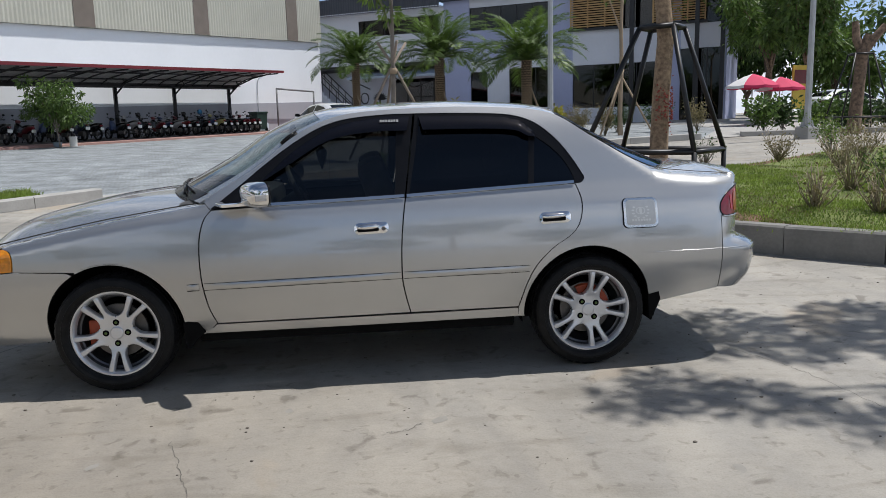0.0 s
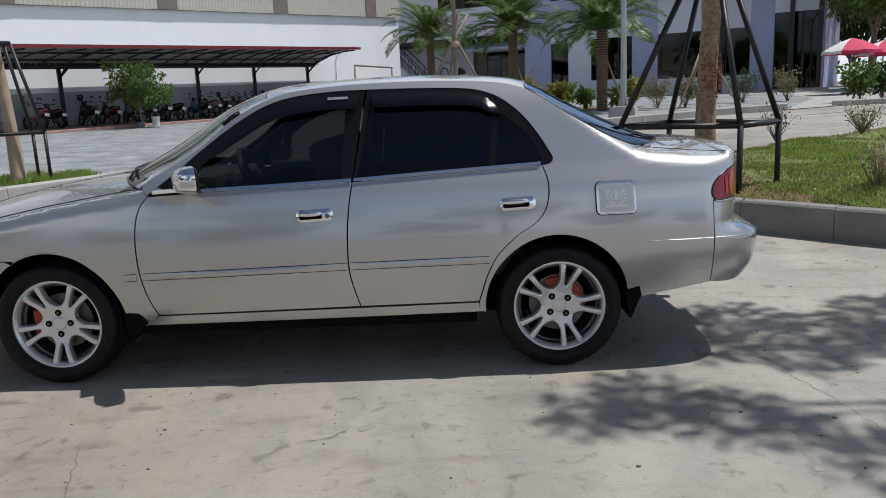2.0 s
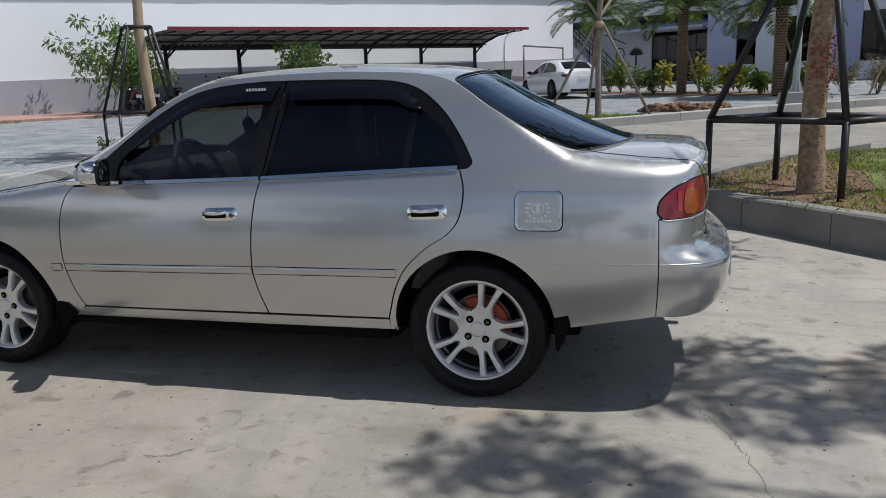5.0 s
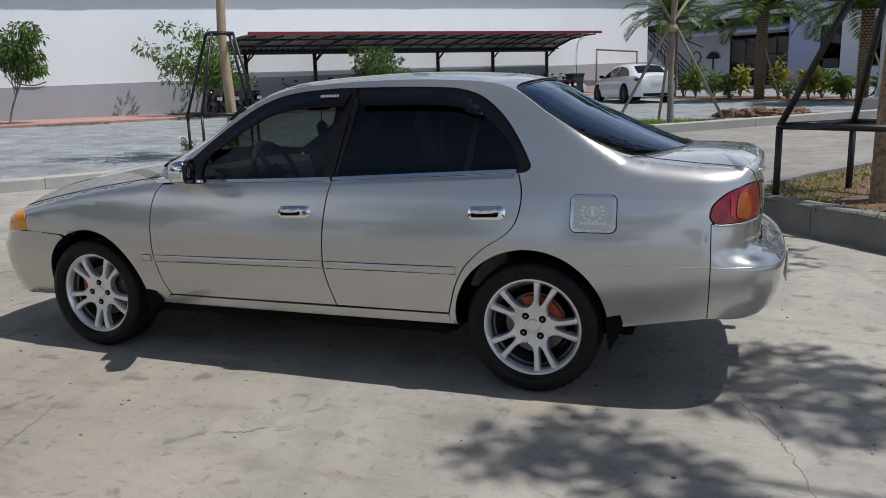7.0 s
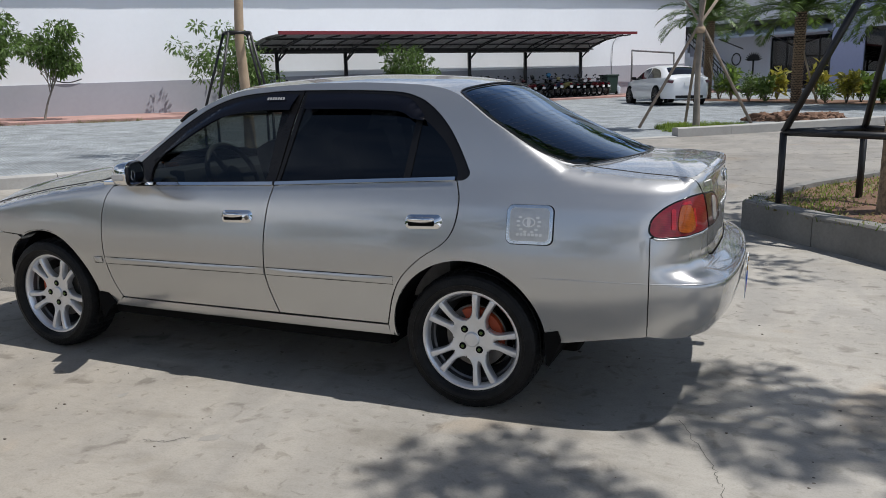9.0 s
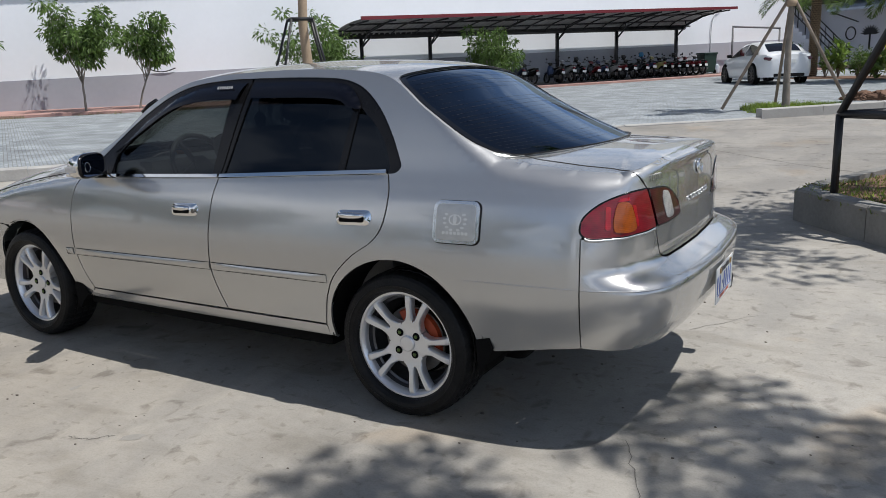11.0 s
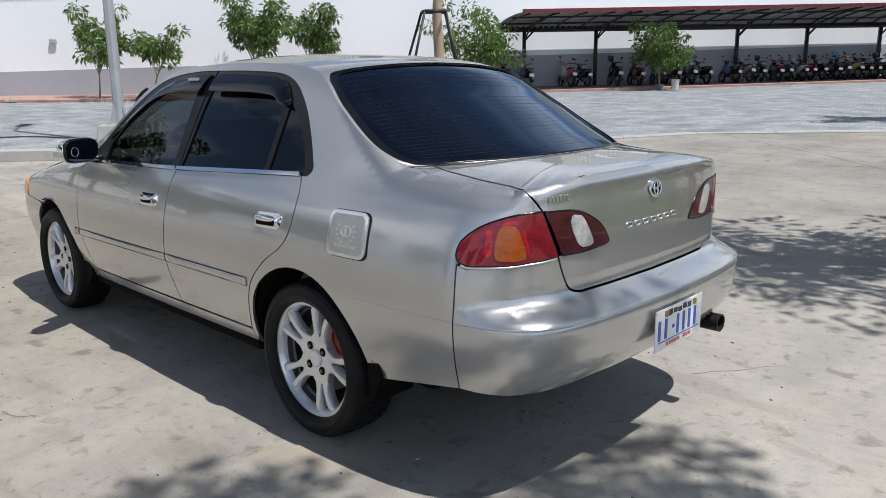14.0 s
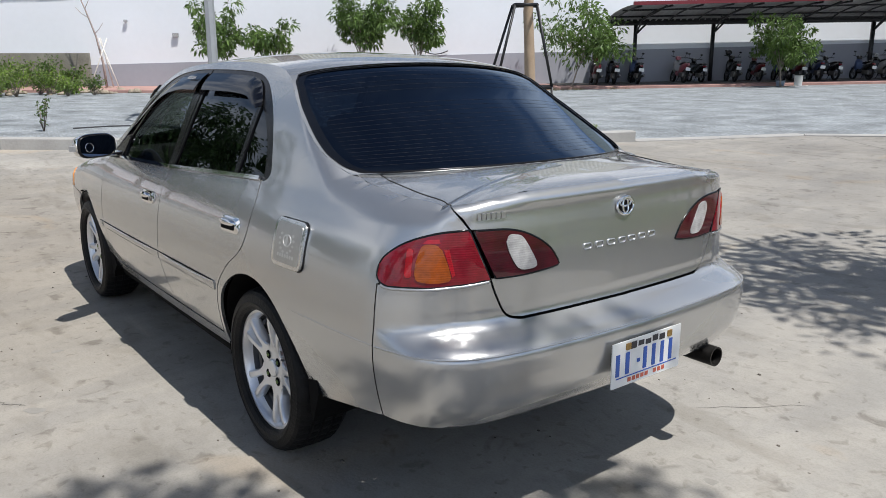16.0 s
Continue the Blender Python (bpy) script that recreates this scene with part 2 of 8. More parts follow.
# ---------------------------------------------------------------- shape of the saloon's skin
def spline(keys, t):
    """Smooth (Hermite) value at t of rows of numbers whose first column rises."""
    if t <= keys[0][0]:
        return np.array(keys[0][1:], float)
    if t >= keys[-1][0]:
        return np.array(keys[-1][1:], float)
    i = 0
    while keys[i + 1][0] < t:
        i += 1
    a, b = keys[i], keys[i + 1]
    h = b[0] - a[0]
    va, vb = np.array(a[1:], float), np.array(b[1:], float)
    cut = (vb - va) / h
    ma = cut if i == 0 else (vb - np.array(keys[i - 1][1:], float)) / (b[0] - keys[i - 1][0])
    mb = cut if i + 2 >= len(keys) else (np.array(keys[i + 2][1:], float) - va) / (keys[i + 2][0] - a[0])
    s = (t - a[0]) / h
    return va * (2 * s**3 - 3 * s**2 + 1) + vb * (3 * s**2 - 2 * s**3) + h * ma * (s**3 - 2 * s**2 + s) + h * mb * (s**3 - s**2)


def ramp(a, b, x):
    s = min(1.0, max(0.0, (x - a) / (b - a)))
    return s * s * (3 - 2 * s)


# half outline seen from above, front centre to rear centre (near side, y < 0)
OUTLINE = [(-3.39, 0.0), (-3.375, -0.25), (-3.34, -0.45), (-3.27, -0.64), (-3.11, -0.755), (-2.85, -0.795), (-2.465, -0.822), (-1.9, -0.843),
           (-1.0, -0.85), (0.0, -0.84), (0.35, -0.828), (0.62, -0.81), (0.8, -0.783), (0.925, -0.73), (1.0, -0.625), (1.032, -0.48), (1.05, -0.28), (1.06, 0.0)]


def outline_table():
    rows = [(i, *p) for i, p in enumerate(OUTLINE)]
    pts = [spline(rows, k / 12) for k in range(12 * (len(OUTLINE) - 1) + 1)]
    run = [0.0]
    for a, b in zip(pts, pts[1:]):
        run.append(run[-1] + float(np.hypot(*(b - a))))
    zero = run[12 * 9]
    run = [r - zero for r in run]
    # both ends go on as their mirror image
    tail = [(2 * run[-1] - r, (p[0], -p[1])) for r, p in zip(run[-13:-1], pts[-13:-1])][::-1]
    head = [(2 * run[0] - r, (p[0], -p[1])) for r, p in zip(run[1:13], pts[1:13])][::-1]
    rows = head + list(zip(run, pts)) + tail
    return [r for r, _ in rows], np.array([p for _, p in rows]), run[0], run[-1]


U_RUN, U_PTS, U_FRONT, U_REAR = outline_table()


def outline(u):
    if u > U_REAR or u < U_FRONT:
        x, y, nx, ny = outline(2 * (U_REAR if u > 0 else U_FRONT) - u)
        return x, -y, nx, -ny
    x = float(np.interp(u, U_RUN, U_PTS[:, 0]))
    y = float(np.interp(u, U_RUN, U_PTS[:, 1]))
    ax, ay = (float(np.interp(u + 0.03, U_RUN, U_PTS[:, k]) - np.interp(u - 0.03, U_RUN, U_PTS[:, k])) for k in (0, 1))
    n = math.hypot(ax, ay)
    return x, y, ay / n, -ax / n


SIDE = [(0.10, 0.24), (0.18, 0.14), (0.22, 0.104), (0.28, 0.072), (0.32, 0.057), (0.36, 0.044), (0.46, 0.019), (0.54, 0.005), (0.6, 0.002), (0.70, 0.008), (0.80, 0.024),
        (0.88, 0.046), (0.94, 0.075), (1.0, 0.105), (1.1, 0.146), (1.2, 0.188), (1.3, 0.236), (1.38, 0.285), (1.46, 0.34)]
REAR = [(0.28, 0.22), (0.34, 0.12), (0.39, 0.066), (0.45, 0.024), (0.52, 0.006), (0.58, 0.0), (0.607, 0.0015), (0.618, 0.009), (0.636, 0.034), (0.655, 0.080), (0.672, 0.106),
        (0.72, 0.107), (0.8, 0.105), (0.87, 0.105), (0.93, 0.108), (0.98, 0.112), (1.02, 0.106), (1.05, 0.115), (1.2, 0.25)]
NOSE = [(0.15, 0.16), (0.22, 0.075), (0.3, 0.03), (0.38, 0.008), (0.46, 0.0), (0.53, 0.002), (0.56, 0.012), (0.585, 0.04), (0.605, 0.06), (0.66, 0.075), (0.72, 0.115), (0.8, 0.2)]
SHOULDER = [(-4.3, 0.70), (-3.7, 0.70), (-3.3, 0.715), (-3.05, 0.755), (-2.8, 0.81), (-2.5, 0.868), (-2.2, 0.915), (-1.98, 0.945), (-1.8, 1.6), (-0.25, 1.6),
            (0.05, 1.287), (0.23, 1.157), (0.32, 1.096), (0.40, 1.046), (0.5, 1.026), (0.7, 1.008), (0.9, 1.0), (1.1, 1.01), (1.3, 1.03), (1.9, 1.035)]


def shoulder(u):
    return float(np.interp(u, [k[0] for k in SHOULDER], [k[1] for k in SHOULDER]))


def skin(u, z, lift=0.0):
    """A place on the near side's skin: u along the outline, z up, lift outwards."""
    x, y, nx, ny = outline(u)
    u = 2 * U_REAR - u if u > U_REAR else 2 * U_FRONT - u if u < U_FRONT else u
    side, rear, nose = (float(spline(k, z)[0]) for k in (SIDE, REAR, NOSE))
    a, b = ramp(0.70, 1.02, u), ramp(-3.0, -3.45, u)
    d = side * (1 - a) * (1 - b) + rear * a + nose * b
    soft = ramp(-1.9, -2.1, u) + ramp(-0.1, 0.25, u)
    if soft > 0:
        top = shoulder(u)
        r = 0.065 - 0.035 * ramp(0.8, 1.05, u)
        s = min(1.0, max(0.0, (z - (top - r)) / r))
        d += soft * 1.15 * r * (1 - math.sqrt(max(0.0, 1 - s * s)))
    d -= lift
    return Vector((x - nx * d, y - ny * d, z))


# windscreen, roof and rear window: rail (x, z) at the side and middle (x, z), along s
ROOF = [(0, -2.02, 0.95, -2.27, 0.985), (1, -1.73, 1.115, -1.93, 1.165), (2, -1.553, 1.256, -1.70, 1.31), (3, -1.38, 1.345, -1.45, 1.405),
        (4, -1.2, 1.385, -1.22, 1.432), (5, -0.85, 1.402, -0.85, 1.447), (6, -0.5, 1.398, -0.5, 1.441), (7, -0.17, 1.362, -0.12, 1.402),
        (8, 0.05, 1.232, 0.14, 1.272), (9, 0.23, 1.125, 0.40, 1.15), (10, 0.40, 1.045, 0.62, 1.062)]


def crown(s, v, lift=0.0):
    """A place on the windscreen, roof and rear window: s along, v across from -1 (near side) to 1."""
    xr, zr, xc, zc = (float(k) for k in spline(ROOF, s))
    edge = skin(xr, zr)
    f = 1 - abs(v) ** 2.3
    return Vector((edge.x + (xc - edge.x) * f, -edge.y * v, zr + (zc - zr) * f + lift))


def deck_spine(u):
    return 0.60 + 0.20 * ramp(0.35, 1.9, u), 1.062 - 0.012 * ramp(0.35, 1.9, u)


def deck(u, v, lift=0.0):
    """Boot lid's top: u along the shoulder, v from the edge (0) to the middle (1)."""
    top = shoulder(u)
    e = skin(u, top)
    sx, sz = deck_spine(u)
    f = 1 - abs(1 - v) ** 2.6
    return Vector((e.x + (sx - e.x) * v, e.y * (1 - v), top + (sz - top) * f + lift))


def hood_spine(u):
    k = ramp(-3.9, -2.0, u)
    return -3.2 + 0.93 * k, 0.79 + 0.195 * (1 - (1 - k) ** 1.6)


def hood(u, v, lift=0.0):
    top = shoulder(u)
    e = skin(u, top)
    sx, sz = hood_spine(u)
    f = 1 - abs(1 - v) ** 2.6
    return Vector((e.x + (sx - e.x) * v, e.y * (1 - v), top + (sz - top) * f + lift))
# ---------------------------------------------------------------- the silver saloon
def curve(*runs, n=8):
    """An outline from runs of points, smooth inside a run, sharp between runs."""
    out = []
    for run in runs:
        if len(run) == 2:
            out += [tuple(run[0]), tuple(run[1])]
            continue
        rows = [(i, *p) for i, p in enumerate(run)]
        out += [tuple(float(c) for c in spline(rows, k / n)) for k in range(n * (len(run) - 1) + 1)]
    clean = [p for i, p in enumerate(out) if math.dist(p, out[i - 1]) > 1e-4]
    return clean


def arc(cx, cz, r, a0, a1, n=24):
    return [(cx + r * math.cos(radians(a0 + (a1 - a0) * k / n)), cz + r * math.sin(radians(a0 + (a1 - a0) * k / n))) for k in range(n + 1)]


def sheet(name, poly, place, mat, parent, side=1, step=(0.06, 0.05), lift=0.0, skirt=0.012, label="", flip=False, hollow=False):
    """A skin panel: an outline in the two numbers of place(), filled, laid on the surface and turned in at its edge. side -1: mirrored."""
    bm = bmesh.new()
    bm.faces.new([bm.verts.new((a, b, 0)) for a, b in poly])
    if hollow:
        bm.normal_update()
        bmesh.ops.triangulate(bm, faces=bm.faces[:])
    for axis in (0, 1):
        lo, hi = min(p[axis] for p in poly), max(p[axis] for p in poly)
        for k in range(1, int((hi - lo) / step[axis]) + 1):
            co, no = [0, 0, 0], [0, 0, 0]
            co[axis], no[axis] = lo + k * (hi - lo) / (int((hi - lo) / step[axis]) + 1), 1
            bmesh.ops.bisect_plane(bm, geom=bm.verts[:] + bm.edges[:] + bm.faces[:], plane_co=co, plane_no=no, dist=1e-5)
    bmesh.ops.triangulate(bm, faces=[f for f in bm.faces if len(f.verts) > 4])
    bm.normal_update()
    wrong = [f for f in bm.faces if f.normal.z < 0]
    if wrong:
        bmesh.ops.reverse_faces(bm, faces=wrong)
    bm.verts.ensure_lookup_table()
    e = 2e-3
    normals = []
    for v in bm.verts:
        a, b = v.co.x, v.co.y
        p = place(a, b)
        n = (place(a + e, b) - place(a - e, b)).cross(place(a, b + e) - place(a, b - e))
        n = n.normalized() if n.length > 1e-12 else Vector((0, -1, 0))
        if flip:
            n = -n
        v.co = p + n * lift
        normals.append(n)
    if flip:
        bmesh.ops.reverse_faces(bm, faces=bm.faces[:])
    if skirt:
        edge = [x for x in bm.edges if x.is_boundary]
        bm.verts.index_update()
        made = {}
        for x in edge:
            for v in x.verts:
                if v.index not in made:
                    made[v.index] = (bm.verts.new(v.co), bm.verts.new(v.co - normals[v.index] * skirt))
        count = len(normals)
        for x in edge:
            f = x.link_faces[0]
            vs = list(f.verts)
            i = vs.index(x.verts[0])
            a, b = (x.verts[0], x.verts[1]) if vs[(i + 1) % len(vs)] == x.verts[1] else (x.verts[1], x.verts[0])
            bm.faces.new((made[b.index][0], made[a.index][0], made[a.index][1], made[b.index][1]))
        normals += [Vector((0, 0, 0))] * (len(bm.verts) - count)
    if side < 0:
        for v in bm.verts:
            v.co.y = -v.co.y
        bmesh.ops.reverse_faces(bm, faces=bm.faces[:])
        normals = [Vector((n.x, -n.y, n.z)) for n in normals]
    return part(name, bm, mat, parent, label, normals=normals)


def slim(line, w, up=True):
    """A thin band round a line of (u, z)."""
    return [(a, b + w / 2) for a, b in line] + [(a, b - w / 2) for a, b in reversed(line)]


car = thing("saloon_car", "silver four-door saloon car with chrome fittings parked on concrete", "car")
ARCH_R, ARCH_F = (-0.01, 0.318, 0.346), (-2.465, 0.318, 0.346)
DOOR_F = [(-1.952, 0.913), (-1.985, 0.87), (-2.006, 0.80), (-2.013, 0.72), (-2.012, 0.62), (-2.005, 0.53), (-1.987, 0.42), (-1.957, 0.335)]
DOOR_M = [(-0.969, 0.943), (-0.984, 0.85), (-0.996, 0.74), (-1.001, 0.64), (-1.0, 0.53), (-0.985, 0.44), (-0.962, 0.345)]
DOOR_B = [(-0.064, 0.983), (-0.044, 0.915), (-0.045, 0.845), (-0.066, 0.776), (-0.112, 0.723), (-0.205, 0.662), (-0.292, 0.577), (-0.341, 0.487), (-0.368, 0.405), (-0.386, 0.345)]
DLO = [(-1.949, 0.925), (-1.816, 1.026), (-1.679, 1.135), (-1.54, 1.234), (-1.4, 1.312), (-1.258, 1.353), (-1.057, 1.371), (-0.895, 1.373)]
DLO_B = [(-0.885, 1.373), (-0.652, 1.37), (-0.42, 1.359), (-0.305, 1.334), (-0.223, 1.29), (-0.143, 1.218), (-0.078, 1.132), (-0.028, 1.047), (-0.014, 1.013), (-0.034, 0.99), (-0.07, 0.985)]
PANE_F = [(-1.716, 0.935), (-1.70, 1.041), (-1.539, 1.16), (-1.371, 1.25), (-1.229, 1.295), (-1.0, 1.315)]
PANE_R = [(-0.875, 1.315), (-0.542, 1.308), (-0.37, 1.285), (-0.29, 1.25)]
PANE_Q = [(-0.262, 1.245), (-0.175, 1.178), (-0.11, 1.105), (-0.068, 1.021), (-0.07, 0.999)]
LAMP = [(0.775, 0.7865), (0.748, 0.796), (0.735, 0.82), (0.75, 0.863), (0.814, 0.907), (0.912, 0.933), (1.075, 0.943)]


def rounded(u0, u1, z0, z1, r, n=5):
    """A rectangle with round corners."""
    out = []
    for cu, cz, a0 in ((u1 - r, z1 - r, 0), (u0 + r, z1 - r, 90), (u0 + r, z0 + r, 180), (u1 - r, z0 + r, 270)):
        out += [(cu + r * math.cos(radians(a0 + 90 * k / n)), cz + r * math.sin(radians(a0 + 90 * k / n))) for k in range(n + 1)]
    return out


def domed(cu, cz, hu, hz, foot, rise_, tilt=0.0):
    """The skin raised to a pillow shape round a centre."""
    def place(u, z):
        a, b = min(1.0, abs(u - cu) / hu), min(1.0, abs(z - cz - tilt * (u - cu)) / hz)
        return skin(u, z, foot + rise_ * (1 - a ** 4) * (1 - b ** 2))
    return place


def rev(run):
    return list(reversed(run))


def gap(run, du):
    return [(a + du, b) for a, b in run]


def belt(u):
    return float(np.interp(u, [-1.95, -1.69, -1.34, -0.97, -0.56, -0.07], [0.913, 0.923, 0.932, 0.943, 0.962, 0.984]))


for side in (1, -1):
    g = 0.0032
    front_door_low = [(u, belt(u)) for u in np.linspace(-0.976, -1.944, 12)]
    rear_door_low = [(u, belt(u)) for u in np.linspace(-0.072, -0.961, 12)]
    door = sheet("front_door", curve(gap(DOOR_F, g), [(-1.9525, 0.335), (-0.9665, 0.345)], gap(rev(DOOR_M), -g), front_door_low), skin, PAINT, car, side)
    rear = sheet("rear_door", curve(gap(DOOR_M, g), [(-0.9575, 0.345), (-0.3905, 0.347)], gap(rev(DOOR_B), -g), rear_door_low), skin, PAINT, car, side)
    sheet("front_wing", curve(gap(rev(DOOR_F), -g), [(-1.955, 0.916), (-1.985, 0.942)], [(u, shoulder(u)) for u in np.linspace(-1.985, -3.0, 24)],
                              [(-3.0, 0.755), (-2.945, 0.74), (-2.93, 0.70), (-2.93, 0.642)], [(-2.93, 0.642), (-2.63, 0.632)],
                              arc(*ARCH_F, 118, -6), [(-2.12, 0.275), (-2.03, 0.275), (-1.962, 0.332)]), skin, PAINT, car, side, step=(0.04, 0.025))
    sheet("side_frame", curve(gap(rev(DOOR_B), 0.003), gap(rev(DLO_B), 0.002), rev(DLO), [(-1.949, 0.918), (-1.99, 0.948)],
                              [(float(spline(ROOF, s)[0]), float(spline(ROOF, s)[1])) for s in np.linspace(0.1, 10, 60)],
                              [(u, shoulder(u)) for u in np.linspace(0.43, 0.99, 20)], [(0.99, 1.008), (1.03, 0.98), (1.073, 0.945)], rev(LAMP[1:]), [(0.7395, 0.79), (0.7385, 0.392)],
                              [(0.7385, 0.392), (0.58, 0.367), (0.43, 0.34), (0.40, 0.335)], [(0.40, 0.335), (0.335, 0.37)], arc(*ARCH_R, 10, 185), [(-0.345, 0.285), (-0.385, 0.29)]),
          skin, PAINT, car, side, step=(0.032, 0.022), label="silver quarter panel, roof pillar and roof side")
    bm = bmesh.new()
    edge = [skin(u, 0.613, -0.0008) for u in np.linspace(0.27, 0.736, 24)]
    tube(bm, [Vector((p.x, p.y * side, p.z)) for p in edge], [0.0008 + 0.0016 * min(1, k / 5) for k in range(24)], 8)
    part("body_crease", bm, PAINT, car, smooth=60)
    sheet("sill", curve([(-1.958, 0.3265), (-0.388, 0.3375)], [(-0.388, 0.3375), (-0.385, 0.292)], [(-0.385, 0.292), (-0.345, 0.289)], [(-0.345, 0.289), (-2.1, 0.277)], [(-2.1, 0.278), (-2.03, 0.279)]), skin, PAINT, car, side)
    tail = sheet("tail_lamp", curve(LAMP, [(1.075, 0.943), (1.162, 0.799)], [(1.162, 0.799), (1.0, 0.790), (0.85, 0.788), (0.775, 0.7865)]), skin, RED_LENS, car, side, lift=0.003, label="red and amber tail lamp")
    sheet("amber_lens", curve([(0.852, 0.85), (0.862, 0.888), (0.878, 0.905), (0.925, 0.905), (0.948, 0.893)], [(0.952, 0.893), (0.982, 0.85), (0.995, 0.815), (0.985, 0.804)], [(0.985, 0.804), (0.93, 0.801), (0.868, 0.805), (0.853, 0.82), (0.852, 0.85)]),
          skin, AMBER_LENS, tail, side, lift=0.0055, step=(0.03, 0.03), skirt=0.003)
    for cell in (rounded(0.822, 0.842, 0.815, 0.893, 0.008), [(0.868, 0.907), (0.945, 0.909), (0.938, 0.921), (0.885, 0.918)], [(0.962, 0.893), (0.99, 0.892), (1.016, 0.82), (1.003, 0.815)]):
        sheet("bright_cell", cell, skin, BRIGHT_RED_LENS, tail, side, lift=0.0045, step=(0.03, 0.03), skirt=0.002)
    bm = bmesh.new()
    lip = [skin(a, b) for a, b in curve([(0.752, 0.788), (0.775, 0.7815), (0.85, 0.782), (1.0, 0.784), (1.155, 0.792)])]
    tube(bm, [Vector((p.x, p.y * side, p.z)) for p in lip], 0.0055, 8)
    part("lamp_lip", bm, PAINT, car, smooth=60)
    inner = sheet("inner_tail_lamp", curve([(1.098, 0.940), (1.229, 0.933), (1.313, 0.908), (1.378, 0.867), (1.414, 0.822)], [(1.414, 0.822), (1.405, 0.809), (1.288, 0.799), (1.182, 0.80)]),
                  skin, DARK_RED_LENS, car, side, lift=0.003, label="dark red inner tail lamp")
    sheet("reversing_lens", curve([(1.215, 0.90), (1.225, 0.917), (1.245, 0.919), (1.275, 0.908), (1.31, 0.86), (1.328, 0.826), (1.315, 0.815), (1.275, 0.815), (1.25, 0.83), (1.225, 0.87), (1.215, 0.90)]),
          skin, CLEAR_LENS, inner, side, lift=0.0055, step=(0.03, 0.03), skirt=0.003)
    for owner, rim_line in ((tail, curve(LAMP, [(1.075, 0.943), (1.162, 0.799)], [(1.162, 0.799), (1.0, 0.790), (0.85, 0.788), (0.775, 0.7865)])),
                            (inner, curve([(1.098, 0.940), (1.229, 0.933), (1.313, 0.908), (1.378, 0.867), (1.414, 0.822)], [(1.414, 0.822), (1.405, 0.809), (1.288, 0.799), (1.182, 0.80)], [(1.182, 0.80), (1.098, 0.940)]))):
        bm = bmesh.new()
        seam = [skin(a, b) for a, b in rim_line]
        tube(bm, [Vector((p.x, p.y * side, p.z)) for p in seam + seam[:1]], 0.0042, 6, cap=False)
        part("lamp_gasket", bm, BLACK_TRIM, owner)
    bm = bmesh.new()
    tube(bm, [Vector((p.x, p.y * side, p.z)) for p in (skin(0.738, 0.79 - 0.395 * k / 20) for k in range(21))], 0.0013, 5)
    part("bumper_joint", bm, DARK, car)
    sheet("head_lamp", curve([(-3.06, 0.635), (-3.2, 0.618), (-3.62, 0.60)], [(-3.62, 0.60), (-3.62, 0.69)], [(-3.62, 0.69), (-3.3, 0.708), (-3.05, 0.742)]), skin, CLEAR_LENS, car, side)
    turn = sheet("indicator_lens", curve([(-2.935, 0.643), (-3.057, 0.636)], [(-3.057, 0.636), (-3.047, 0.742)], [(-3.047, 0.742), (-3.0, 0.75), (-2.952, 0.74), (-2.935, 0.70), (-2.935, 0.643)]), skin, FRONT_AMBER, car, side, lift=0.003, label="amber corner indicator")
    frame_f = sheet("front_window_frame", curve(DLO, [(-0.905, 1.373), (-0.972, 0.945)], [(-1.022, 0.944), (-0.998, 1.315)], rev(PANE_F), [(-1.716, 0.935), (-1.949, 0.922)]), skin, BLACK_TRIM, door, side, lift=-0.003, hollow=True)
    frame_r = sheet("rear_window_frame", curve([(-0.965, 0.947), (-0.893, 1.373)], DLO_B, rev(PANE_Q), [(-0.262, 1.245), (-0.286, 0.99)], [(-0.318, 0.987), (-0.29, 1.25)], rev(PANE_R), [(-0.875, 1.315), (-0.949, 0.954)]),
                    skin, BLACK_TRIM, rear, side, lift=-0.003, hollow=True)
    sheet("front_pane", curve([(-1.724, 0.92), (-1.705, 1.045)], [(-1.705, 1.045), (-1.54, 1.168), (-1.371, 1.26), (-1.229, 1.303), (-0.99, 1.322)], [(-0.99, 1.322), (-1.015, 0.93)]), skin, SIDE_GLASS, door, side, lift=-0.009, skirt=0)
    sheet("rear_pane", curve([(-0.957, 0.945), (-0.882, 1.322)], [(-0.882, 1.322), (-0.542, 1.315), (-0.37, 1.292), (-0.283, 1.255)], [(-0.283, 1.255), (-0.312, 0.975)]), skin, PRIVACY_GLASS, rear, side, lift=-0.009, skirt=0)
    sheet("quarter_pane", curve([(-0.292, 0.98), (-0.266, 1.252)], [(-0.266, 1.252), (-0.17, 1.186), (-0.103, 1.11), (-0.06, 1.02), (-0.062, 0.99)]), skin, PRIVACY_GLASS, rear, side, lift=-0.009, skirt=0)
    for own, a, b in ((door, -1.735, -0.974), (rear, -0.962, -0.073)):
        sheet("chrome_belt_strip", slim([(u, belt(u) + 0.008) for u in np.linspace(a, b, 14)], 0.014), skin, CHROME, own, side, lift=0.010, skirt=0.014)
    for own, run in ((car, [(-2.085, 0.533), (-2.024, 0.536)]), (door, [(-2.0, 0.536), (-1.005, 0.553)]), (rear, [(-0.992, 0.553), (-0.334, 0.558)])):
        line = [(run[0][0] + (run[1][0] - run[0][0]) * k / 12, run[0][1] + (run[1][1] - run[0][1]) * k / 12) for k in range(13)]
        mu, mz, half = (run[0][0] + run[1][0]) / 2, (run[0][1] + run[1][1]) / 2, (run[1][0] - run[0][0]) / 2
